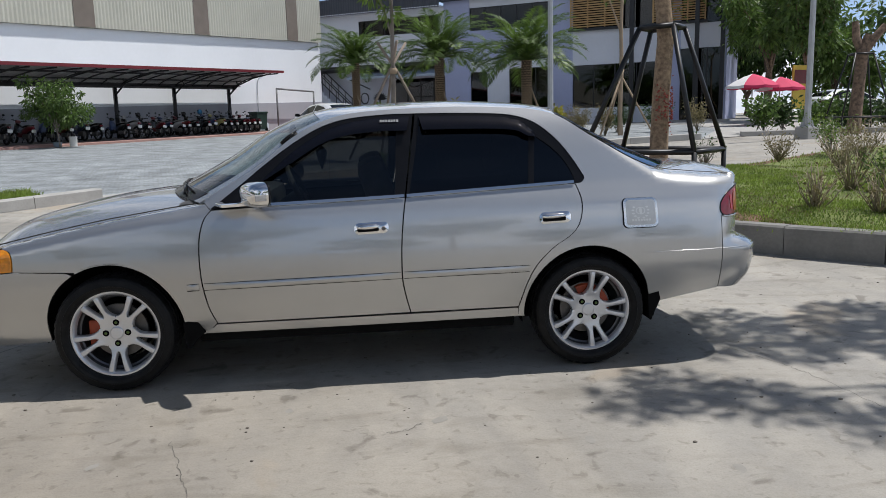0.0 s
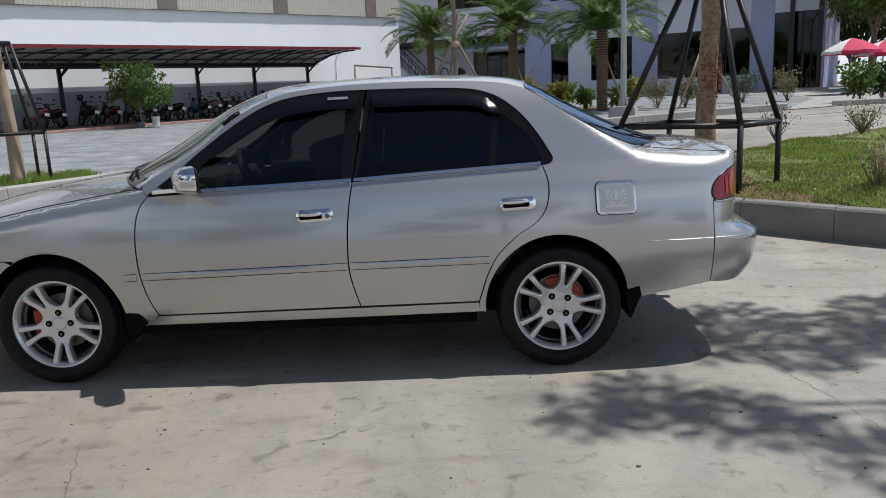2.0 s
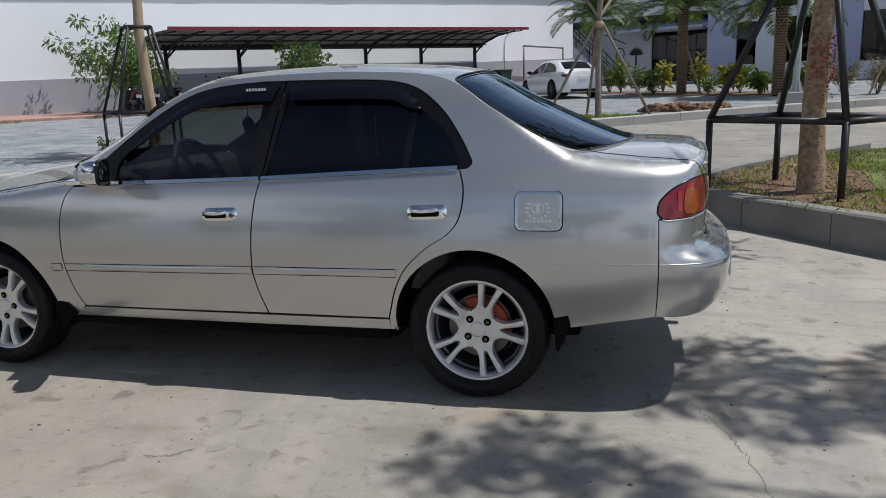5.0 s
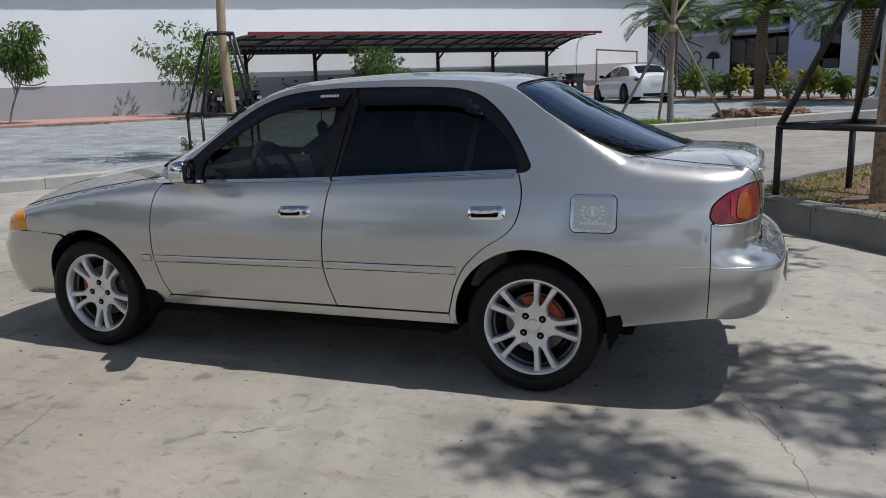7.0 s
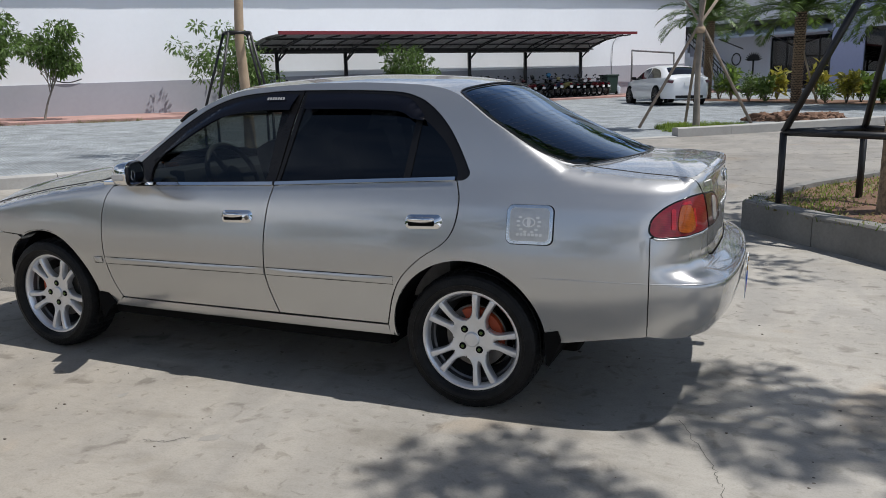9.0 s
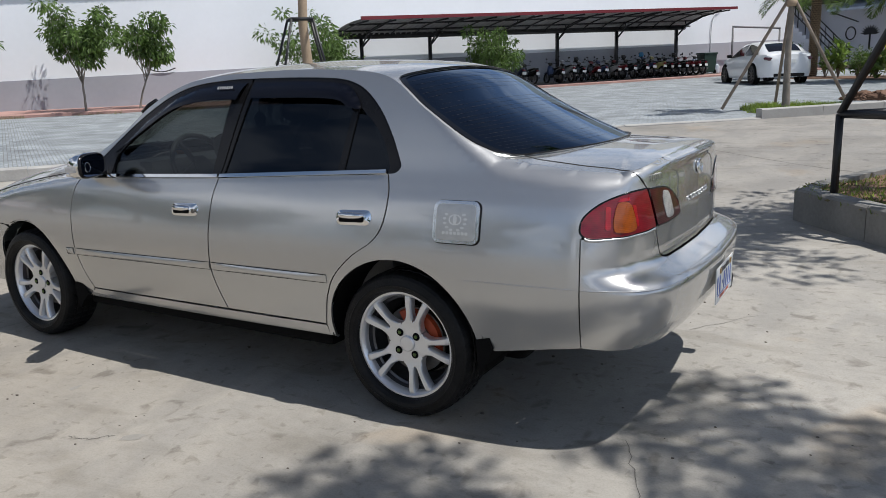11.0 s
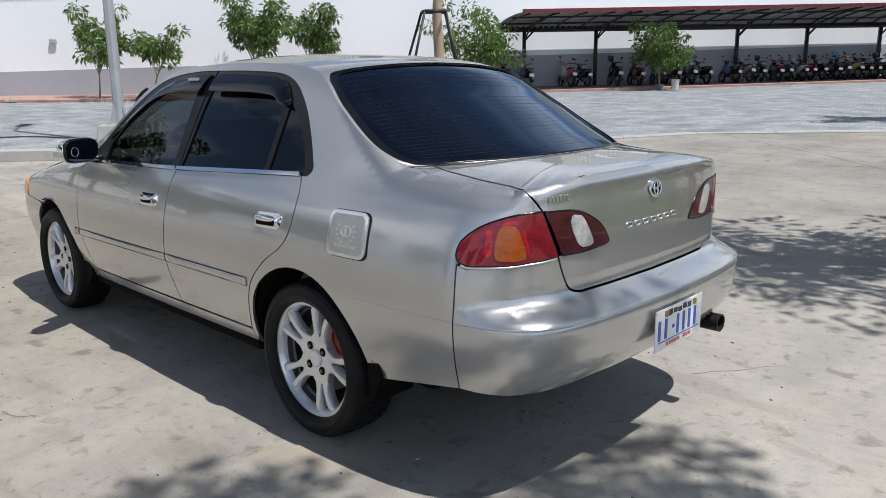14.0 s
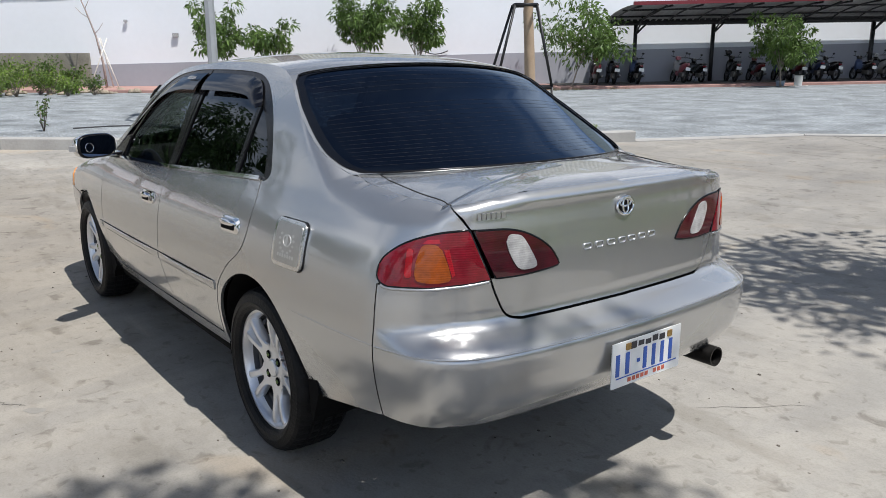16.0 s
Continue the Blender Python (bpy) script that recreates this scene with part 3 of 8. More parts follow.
        strip = sheet("side_moulding", slim(line, 0.032), domed(mu, mz, half * 1.02, 0.0175, 0.004, 0.0068, (run[1][1] - run[0][1]) / (2 * half)), PAINT, own, side, skirt=0.005, step=(0.05, 0.004))
        sheet("moulding_bed", slim([(a, b - 0.0009) for a, b in line], 0.0372), skin, DARK, strip, side, lift=0.0012, skirt=0)
    for own, over, under in ((door, [(-1.70, 1.050), (-1.539, 1.192), (-1.371, 1.293), (-1.229, 1.336), (-1.057, 1.357), (-0.925, 1.357)], [(-1.70, 1.044), (-1.539, 1.14), (-1.399, 1.223), (-1.286, 1.262), (-1.115, 1.283), (-0.944, 1.285)]),
                             (rear, [(-0.876, 1.357), (-0.652, 1.354), (-0.42, 1.343), (-0.33, 1.322), (-0.27, 1.27), (-0.252, 1.237)], [(-0.86, 1.287), (-0.542, 1.284), (-0.37, 1.272), (-0.31, 1.245), (-0.27, 1.236), (-0.252, 1.233)])):
        def flared(u, z):
            hi, lo = (float(np.interp(u, [p[0] for p in run], [p[1] for p in run])) for run in (over, under))
            f = min(1.0, max(0.0, (z - lo) / max(0.004, hi - lo)))
            return skin(u, z, 0.003 + 0.024 * (1 - f ** 2.2))
        sheet("wind_visor", curve(over, [over[-1], under[-1]], rev(under)), flared, VISOR, own, side, skirt=0.003, step=(0.03, 0.012))
    # dark shell behind the panel joints
    sheet("inner_shell", curve([(-2.08, 0.30), (-0.42, 0.30)], arc(-0.01, 0.315, 0.40, 182, 4), [(0.72, 0.42), (U_REAR, 0.44)], [(U_REAR, 0.90), (1.1, 0.90)], [(0.9, 0.90), (0.4, 0.93)], [(-0.1, 0.955), (-1.9, 0.89)],
                               [(-2.5, 0.80), (-2.85, 0.72)], arc(-2.465, 0.315, 0.40, 160, 2)), skin, DARK, car, side, lift=-0.028, skirt=0)



def whole(half, middle):
    """Closes a half outline that begins and ends at the middle with its mirror image."""
    other = [(2 * middle - a, b) for a, b in reversed(half)]
    return [p for i, p in enumerate(half + other) if math.dist(p, (half + other)[i - 1]) > 1e-4]


sheet("rear_bumper", whole(curve([(U_REAR, 0.667), (1.35, 0.667), (1.262, 0.669), (1.215, 0.69), (1.18, 0.75), (1.16, 0.796)], [(1.16, 0.796), (1.0, 0.787), (0.85, 0.787), (0.745, 0.786)],
                                 [(0.741, 0.788), (0.741, 0.392)], [(0.741, 0.392), (0.85, 0.385), (1.0, 0.39), (1.3, 0.40), (U_REAR, 0.405)]), U_REAR), skin, PAINT, car, step=(0.035, 0.018))
bm = bmesh.new()
tube(bm, [skin(u, 0.612, -0.0014) for u in np.linspace(0.743, 2 * U_REAR - 0.743, 90)], 0.0032, 8)
part("bumper_crest", bm, PAINT, car, smooth=60)
lid = sheet("boot_lid", whole(curve([(U_REAR, 0.674), (1.35, 0.674), (1.266, 0.676), (1.22, 0.695), (1.185, 0.755), (1.167, 0.80)], [(1.167, 0.80), (1.29, 0.797), (1.407, 0.807), (1.416, 0.823)],
                                    [(1.416, 0.823), (1.378, 0.869), (1.313, 0.911), (1.229, 0.936), (1.09, 0.944)], [(1.085, 0.944), (1.05, 0.975), (1.0, 1.006)],
                                    [(u, shoulder(u)) for u in np.linspace(1.0, U_REAR, 16)]), U_REAR), skin, PAINT, car, step=(0.035, 0.016))
sheet("front_bumper", whole(curve([(U_FRONT, 0.575), (-3.5, 0.588), (-3.2, 0.61), (-2.95, 0.636), (-2.67, 0.628)], arc(*ARCH_F, 121, 184, 14), [(-2.815, 0.262), (-3.1, 0.243), (-3.5, 0.225), (U_FRONT, 0.22)]), U_FRONT), skin, PAINT, car)
sheet("grille", whole([(U_FRONT, 0.585), (-3.63, 0.597), (-3.63, 0.69), (U_FRONT, 0.69)], U_FRONT), skin, BLACK_TRIM, car, lift=-0.01)

for side in (1, -1):
    sheet("boot_lid_top", curve([(0.36, 0.0), (U_REAR, 0.0)], [(U_REAR, 1.0), (0.36, 1.0)]), deck, PAINT, car, side, step=(0.03, 0.04), skirt=0)
    sheet("bonnet", curve([(U_FRONT, 0.0), (-1.99, 0.0)], [(-1.99, 1.0), (U_FRONT, 1.0)]), hood, PAINT, car, side, step=(0.06, 0.06), skirt=0)
GLASS_R = [(7.10, 0.0), (7.11, -0.47), (7.13, -0.88), (7.28, -0.965), (7.6, -0.977), (8.7, -0.982), (9.45, -0.984), (9.83, -0.965), (9.975, -0.88), (9.98, -0.4), (9.98, 0.0)]
ring = curve(GLASS_R)
full = ring + [(a, -b) for a, b in reversed(ring)][1:-1]
sheet("rear_window", full, crown, REAR_GLASS, car, step=(0.35, 0.12), lift=-0.004, skirt=0)
border = [(8.54 + (a - 8.54) * 0.965, b * 0.958) for a, b in ring]
for s in (1, -1):
    sheet("glass_border", [(a, b) for a, b in ring] + rev(border), crown, FRIT, car, s, step=(0.3, 0.08), lift=-0.0025, skirt=0)
sheet("roof_panel", [(2.97, -1), (7.1, -1), (7.1, 1), (2.97, 1)], crown, PAINT, car, step=(0.25, 0.1), skirt=0)
for s in (1, -1):
    run = [(a, -abs(b)) for a, b in ring]
    sheet("rear_window_surround", [(7.1, -1.0)] + [(10.0, -1.0)] + [(10.0, 0.0)] + rev(run), crown, PAINT, car, s, step=(0.3, 0.08), skirt=0.01)
sheet("windscreen", [(0.25, -0.93), (2.95, -0.93), (2.95, 0.93), (0.25, 0.93)], crown, SCREEN_GLASS, car, step=(0.3, 0.12), skirt=0)
for s in (1, -1):
    sheet("windscreen_pillar", [(0.0, -1), (2.97, -1), (2.97, -0.93), (0.0, -0.93)], crown, PAINT, car, s, step=(0.3, 0.1), skirt=0.01)
sheet("scuttle", [(-0.0, -0.93), (0.25, -0.93), (0.25, 0.93), (0.0, 0.93)], crown, BLACK_TRIM, car, step=(0.3, 0.1), skirt=0.01)
# underbody
bm = bmesh.new()
box(bm, -3.2, 0.42, -0.56, 0.56, 0.22, 0.44, 0.03)
box(bm, 0.42, 0.8, -0.56, 0.56, 0.36, 0.44, 0.02)
box(bm, -2.06, -0.40, -0.75, 0.75, 0.225, 0.33, 0.02)
part("underbody", bm, DARK, car)


def shear(poly, k, u0):
    return [(a, b + k * (a - u0)) for a, b in poly]


# ---- wheels
def build_wheel(x, side, phase, nuts):
    """A five-pair alloy wheel; side 1 is the near (y < 0) side."""
    turn = pose(x, -0.709 * side, 0.304, 0, 0, 0 if side > 0 else 180)
    bm = bmesh.new()
    lathe(bm, [(0.197, -0.046), (0.201, -0.062), (0.205, -0.074), (0.213, -0.083), (0.221, -0.083), (0.2235, -0.079), (0.224, -0.07), (0.214, -0.04)], 72, "y")
    rim = part("wheel", bm, ALLOY, car, "silver alloy wheel with five split spokes", smooth=40)
    rim.matrix_basis = turn
    bm = bmesh.new()
    lathe(bm, [(0.165, 0.06), (0.189, 0.02), (0.192, -0.012), (0.184, -0.016), (0.184, -0.024), (0.193, -0.03), (0.1975, -0.05), (0.214, -0.04), (0.21, 0.09), (0.165, 0.09)], 60, "y")
    part("rim_barrel", bm, BARREL, rim, smooth=40)
    bm = bmesh.new()
    sides = 132
    rows = [(0.219, -0.074), (0.226, -0.096), (0.238, -0.107), (0.250, -0.1105), (0.252, -0.1135), (0.2555, -0.1135), (0.2575, -0.1115), (0.281, -0.104), (0.292, -0.095), (0.300, -0.079), (0.3037, -0.056), (0.298, -0.053), (0.298, -0.046), (0.3045, -0.043), (0.305, -0.016), (0.298, -0.013),
            (0.298, -0.005), (0.305, -0.002), (0.305, 0.024), (0.298, 0.027), (0.298, 0.035), (0.3045, 0.038), (0.303, 0.07), (0.28, 0.1), (0.22, 0.1)]
    rings = lathe(bm, rows, sides, "y")
    for i, cut in ((8, 0.0015), (9, 0.004), (10, 0.0045), (13, 0.0035), (14, 0.0035), (17, 0.0035), (18, 0.0035), (21, 0.0045), (22, 0.004)):
        for k, v in enumerate(rings[i]):
            if k % 3 == 0:
                c = Vector((v.co.x, 0, v.co.z)).normalized()
                v.co -= c * cut
    part("tyre", bm, RUBBER, rim, "black worn tyre", smooth=20)
    def opening(r, inner, w0, w1, turn_in):
        """Half the width of an opening between spokes, round at its inner end."""
        g = (r - inner) / (0.209 - inner)
        return 0.0 if g <= 0 else (w0 + (w1 - w0) * g) * math.sqrt(1 - (1 - min(1, g / turn_in)) ** 2)

    radii = [0.030, 0.060, 0.080, 0.0885, 0.0895, 0.0915, 0.0945, 0.0985, 0.0995, 0.1015, 0.105, 0.110, 0.117, 0.127, 0.140, 0.155, 0.170, 0.185, 0.198, 0.209]
    for p in range(5):
        bm = bmesh.new()
        mid = radians(phase + 72 * p)
        for way in (-1, 1):
            rows = []
            for r in radii:
                wide, slit = opening(r, 0.088, 0.031, 0.0725, 0.40), opening(r, 0.098, 0.005, 0.0275, 0.22)
                a0, a1 = slit / r, radians(36) - wide / r
                y = -0.057 - 0.022 * math.sin(max(0.0, (r - 0.072) / 0.137) * math.pi / 2)
                if r > 0.2:
                    y += 0.004
                row = []
                for q, drop in ((0, 0.036), (0.0, 0.007), (0.16, 0.001), (0.4, 0.0), (0.6, 0.0), (0.84, 0.001), (1.0, 0.007), (1, 0.036)):
                    gap_here = slit if q < 0.5 else wide
                    d = drop if drop > 0.03 else drop * min(1.0, gap_here / 0.006)
                    a = mid + way * (a0 + (a1 - a0) * q)
                    row.append(bm.verts.new((r * math.cos(a), y + d, r * math.sin(a))))
                rows.append(row)
            for a, b in zip(rows, rows[1:]):
                for k in range(7):
                    bm.faces.new((a[k], b[k], b[k + 1], a[k + 1]))
        bmesh.ops.recalc_face_normals(bm, faces=bm.faces)
        part("spoke", bm, ALLOY, rim, smooth=40)
    bm = bmesh.new()
    lathe(bm, [(0.082, -0.015), (0.080, -0.042), (0.074, -0.046), (0.036, -0.056), (0.030, -0.05)], 40, "y")
    part("hub", bm, ALLOY, rim, smooth=35)
    bm = bmesh.new()
    lathe(bm, [(0.034, -0.05), (0.0335, -0.062), (0.029, -0.0655), (0.0, -0.0665)], 32, "y")
    cap = part("hub_cap", bm, ALLOY, rim, smooth=35)
    for k in range(4):
        a = radians(nuts + 90 * k)
        c = Vector((0.0545 * math.cos(a), 0, 0.0545 * math.sin(a)))
        # raised dark disc paints the shade of a nut hole
        bm = bmesh.new()
        lathe(bm, [(0.0165, -0.0585), (0.0155, -0.0605), (0.0, -0.0605)], 20, "y", at=c)
        part("nut_recess", bm, DARK, rim)
        bm = bmesh.new()
        lathe(bm, [(0.008, -0.055), (0.008, -0.0625), (0.006, -0.0645), (0.0, -0.065)], 6, "y", at=c)
        part("wheel_nut", bm, NUT, rim, "greenish brass wheel nut")
    bm = bmesh.new()
    lathe(bm, [(0.14, 0.02), (0.14, 0.0), (0.06, 0.0), (0.06, -0.02)], 40, "y")
    part("brake_disc", bm, material_iron, rim, smooth=35)
    bm = bmesh.new()
    if x < -1:
        box(bm, 0.085, 0.15, -0.02, 0.04, -0.06, 0.075, 0.01, m=pose(0, 0, 0, 0, 180, 0))
        part("brake_caliper", bm, ORANGE, rim, "orange-painted brake caliper")
    else:
        rows = []
        for k in range(15):
            a = radians(-22 + 10 * k)
            rows.append([bm.verts.new((r * math.cos(a), y, r * math.sin(a))) for r, y in ((0.085, 0.0), (0.088, -0.016), (0.128, -0.018), (0.133, 0.0))])
        for a, b in zip(rows, rows[1:]):
            for k in range(3):
                bm.faces.new((a[k], a[k + 1], b[k + 1], b[k]))
        part("brake_drum", bm, ORANGE, rim, "orange-painted brake drum edge", smooth=40)
    bm = bmesh.new()
    lathe(bm, [(0.152, 0.03), (0.15, 0.1), (0.0, 0.1)], 40, "y")
    part("brake_backing", bm, DARK, rim)
    # dark well round the wheel
    bm = bmesh.new()
    rows = []
    for d in (-0.075, 0.06, 0.22):
        rows.append([bm.verts.new((0.366 * math.cos(radians(a)), d - 0.04 * max(0.0, math.sin(radians(a))) * (d < -0.05) if d > -0.05 or x > -1 or math.cos(radians(a)) * side > -0.45 else -0.005, 0.366 * math.sin(radians(a)))) for a in range(-8, 189, 7)])
    for a, b in zip(rows, rows[1:]):
        for k in range(len(a) - 1):
            bm.faces.new((a[k], b[k], b[k + 1], a[k + 1]))
    bm.faces.new(rows[-1])
    well = part("wheel_well", bm, DARK, car, smooth=40)
    well.matrix_basis = turn
    return rim


material_iron = material("cast_iron", (0.16, 0.15, 0.14), 0.5, 0.8, 0.2, 20)
for x, ph, nt in ((-2.465, 54, 0), (0.0, 0, 38)):
    for side in (1, -1):
        build_wheel(x, side, ph, nt)

# ---- handles, mirrors, fuel flap, flaps
doors = [o for o in car.children if o.name.split(".")[0] in ("front_door", "rear_door")]
for side in (1, -1):
    for kind, u0, u1, z0, z1 in (("front_door", -1.237, -1.062, 0.772, 0.829), ("rear_door", -0.277, -0.108, 0.788, 0.847)):
        own = [o for o in doors if o.name.split(".")[0] == kind][0 if side > 0 else 1]
        bezel = sheet("door_handle", shear(rounded(u0, u1, z0, z1, 0.026), 0.03, (u0 + u1) / 2), domed((u0 + u1) / 2, (z0 + z1) / 2, (u1 - u0) / 2, (z1 - z0) / 2, 0.003, 0.010, 0.03), CHROME, own, side, skirt=0.006, step=(0.012, 0.006), label="chrome door handle")
        end = u1 - (0.05 if kind == "front_door" else 0.03)
        sheet("handle_recess", shear(rounded(u0 + 0.016, end, z0 + 0.012, z1 - 0.024, 0.009), 0.03, (u0 + u1) / 2), domed((u0 + u1) / 2, (z0 + z1) / 2, (u1 - u0) / 2, (z1 - z0) / 2, 0.004, 0.010, 0.03), DARK, bezel, side, skirt=0, step=(0.012, 0.008))
        bm = bmesh.new()
        grip = [skin(u0 + 0.014 + (end - u0 - 0.016) * k / 12, z1 - 0.0205 + 0.03 * (u0 + 0.014 + (end - u0 - 0.016) * k / 12 - (u0 + u1) / 2), 0.010 + 0.005 * math.sin(math.pi * k / 12) ** 0.5) for k in range(13)]
        tube(bm, [Vector((p.x, p.y * side, p.z)) for p in grip], [0.005 + 0.0085 * math.sin(math.pi * k / 12) ** 0.4 for k in range(13)], 12)
        part("handle_grip", bm, CHROME, bezel, smooth=60)
        if kind == "front_door":
            c = skin(u1 - 0.026, z0 + 0.026, 0.009)
            bm = bmesh.new()
            lathe(bm, [(0.011, 0.0), (0.011, -0.004), (0.004, -0.005), (0.0, -0.003)], 20, "y", at=(c.x, c.y * side, c.z) if side > 0 else (c.x, -c.y + 0.006, c.z))
            part("key_lock", bm, material_iron, bezel)
    # mirror
    own = [o for o in doors if o.name.startswith("front_door")][0 if side > 0 else 1]
    bm = bmesh.new()
    rows = []
    for x, w, h, cy, cz in ((-1.795, 0.012, 0.012, -0.905, 0.992), (-1.788, 0.055, 0.034, -0.912, 0.993), (-1.765, 0.085, 0.048, -0.92, 0.995), (-1.72, 0.104, 0.057, -0.927, 0.998), (-1.66, 0.112, 0.061, -0.932, 1.0),
                            (-1.615, 0.114, 0.062, -0.935, 1.0), (-1.605, 0.108, 0.057, -0.935, 1.0)):
        ring_v = []
        for k in range(28):
            a = 2 * math.pi * k / 28
            c, s = math.cos(a), math.sin(a)
            ring_v.append(bm.verts.new((-1.608 + (x + 1.608) * 0.5, (cy + w * math.copysign(abs(c) ** 0.6, c)) * side, cz + h * math.copysign(abs(s) ** 0.62, s))))
        rows.append(ring_v)
    for a, b in zip(rows, rows[1:]):
        for k in range(28):
            q = (a[k], a[(k + 1) % 28], b[(k + 1) % 28], b[k])
            bm.faces.new(q if side > 0 else q[::-1])
    bm.faces.new(rows[0][::-1] if side > 0 else rows[0])
    mirror = part("door_mirror", bm, CHROME, own, "chrome door mirror", smooth=40)
    bm = bmesh.new()
    rows = []
    for x, w, h in ((-1.608, 0.112, 0.0600), (-1.600, 0.109, 0.0575), (-1.5965, 0.104, 0.053), (-1.600, 0.101, 0.0505)):
        rows.append([bm.verts.new((x, (-0.935 + w * math.copysign(abs(math.cos(a)) ** 0.6, math.cos(a))) * side, 1.0 + h * math.copysign(abs(math.sin(a)) ** 0.62, math.sin(a)))) for a in (2 * math.pi * k / 36 for k in range(36))])
    for a, b in zip(rows, rows[1:]):
        for k in range(36):
            bm.faces.new((a[k], a[(k + 1) % 36], b[(k + 1) % 36], b[k]))
    bmesh.ops.recalc_face_normals(bm, faces=bm.faces[:])
    part("mirror_rim", bm, BLACK_TRIM, mirror, smooth=40)
    bm = bmesh.new()
    bm.faces.new([bm.verts.new((-1.5985 + 0.0, (-0.935 + 0.102 * math.copysign(abs(math.cos(a)) ** 0.6, math.cos(a))) * side, 1.0 + 0.0515 * math.copysign(abs(math.sin(a)) ** 0.62, math.sin(a)))) for a in (2 * math.pi * k / 36 for k in range(36))])
    part("mirror_glass", bm, MIRROR, mirror)
    bm = bmesh.new()
    lathe(bm, [(0.021, -1.597), (0.0225, -1.595), (0.024, -1.597)], 28, "x", at=(0, -0.985 * side, 0.995))
    part("blind_spot_ring", bm, CHROME, mirror)
    bm = bmesh.new()
    box(bm, -1.79, -1.62, min(-0.86 * side, -0.74 * side), max(-0.86 * side, -0.74 * side), 0.938, 0.958, 0.006)
    part("mirror_foot", bm, CHROME, mirror)
    bm = bmesh.new()
    box(bm, -1.675, -1.62, -1.047 if side > 0 else 1.033, -1.033 if side > 0 else 1.047, 0.975, 1.005, 0.003)
    part("mirror_indicator", bm, CLEAR_LENS, mirror)
    pivot = Vector((-1.66, -0.88 * side, 1.0))
    mirror.matrix_basis = Matrix.Translation(pivot + Vector((-0.085, 0, 0))) @ Matrix.Rotation(radians(25 * side), 4, "Z") @ Matrix.Translation(-pivot)
    sheet("mirror_sail", [(-1.93, 0.93), (-1.72, 0.935), (-1.71, 1.04)], skin, BLACK_TRIM, own, side, lift=0.004, skirt=0.006)
    # mud flaps
    for poly in (((0.325, 0.375), (0.334, 0.238), (0.346, 0.230), (0.366, 0.28), (0.395, 0.345), (0.385, 0.39)), ((-2.128, 0.345), (-2.118, 0.215), (-2.10, 0.205), (-2.065, 0.25), (-2.02, 0.288), (-2.06, 0.36))):
        bm = bmesh.new()
        ends = [[bm.verts.new((px, (y0 + 0.02 * (0.4 - pz)) * side, pz)) for px, pz in poly] for y0 in (-0.792, -0.60)]
        for k in range(6):
            bm.faces.new((ends[0][k], ends[0][(k + 1) % 6], ends[1][(k + 1) % 6], ends[1][k]))
        bm.faces.new(ends[0])
        bm.faces.new(ends[1])
        bmesh.ops.recalc_face_normals(bm, faces=bm.faces[:])
        part("mud_flap", bm, DARK, car, "black rubber mud flap")

flap = sheet("fuel_flap", rounded(0.172, 0.368, 0.744, 0.901, 0.028), skin, BLACK_TRIM, car, lift=0.002, step=(0.03, 0.03), skirt=0.004, label="chrome-covered fuel flap with an engraved emblem")
rim_poly = rounded(0.176, 0.364, 0.748, 0.897, 0.026)
sheet("flap_frame", rim_poly, skin, SATIN, flap, lift=0.012, skirt=0.010, step=(0.03, 0.03))
sheet("flap_plate", rounded(0.190, 0.350, 0.760, 0.886, 0.018), skin, STEEL, flap, lift=0.0135, skirt=0.0015, step=(0.03, 0.03))


def oval(cu, cz, a, b, n=28):
    return [(cu + a * math.cos(2 * math.pi * k / n), cz + b * math.sin(2 * math.pi * k / n)) for k in range(n)]


def ring_band(name, cu, cz, a, b, w, mat, own, lift):
    for k in range(2):
        h = [(cu + a * math.cos(math.pi * (k + i / 14)), cz + b * math.sin(math.pi * (k + i / 14))) for i in range(15)]
        i_ = [(cu + (a - w) * math.cos(math.pi * (k + i / 14)), cz + (b - w) * math.sin(math.pi * (k + i / 14))) for i in range(14, -1, -1)]
        sheet(name, h + i_, skin, mat, own, lift=lift, skirt=0.002, step=(0.05, 0.05))


ENGRAVE = material("engraved_frost", (0.64, 0.64, 0.62), 0.5, 0.6, 0.05, 40)
ring_band("emblem", 0.268, 0.832, 0.026, 0.019, 0.004, ENGRAVE, flap, 0.0145)
sheet("emblem", oval(0.268, 0.832, 0.008, 0.017), skin, ENGRAVE, flap, lift=0.0145, skirt=0, step=(0.05, 0.05))
for sgn in (-1, 1):
    for k in range(5):
        a = radians(200 + 28 * k) if sgn < 0 else radians(-20 - 28 * k)
        a = radians(250 - 26 * k) if sgn < 0 else radians(290 + 26 * k)
        sheet("leaf_mark", oval(0.268 + 0.043 * math.cos(a), 0.83 + 0.036 * math.sin(a), 0.008, 0.0045, 10), skin, ENGRAVE, flap, lift=0.0145, skirt=0, step=(0.05, 0.05))
for k in range(7):
    sheet("letter_bar", shear(rounded(0.218 + 0.0155 * k, 0.230 + 0.0155 * k, 0.779, 0.790, 0.003, 2), 0, 0.27), skin, ENGRAVE, flap, lift=0.0145, skirt=0, step=(0.05, 0.05))

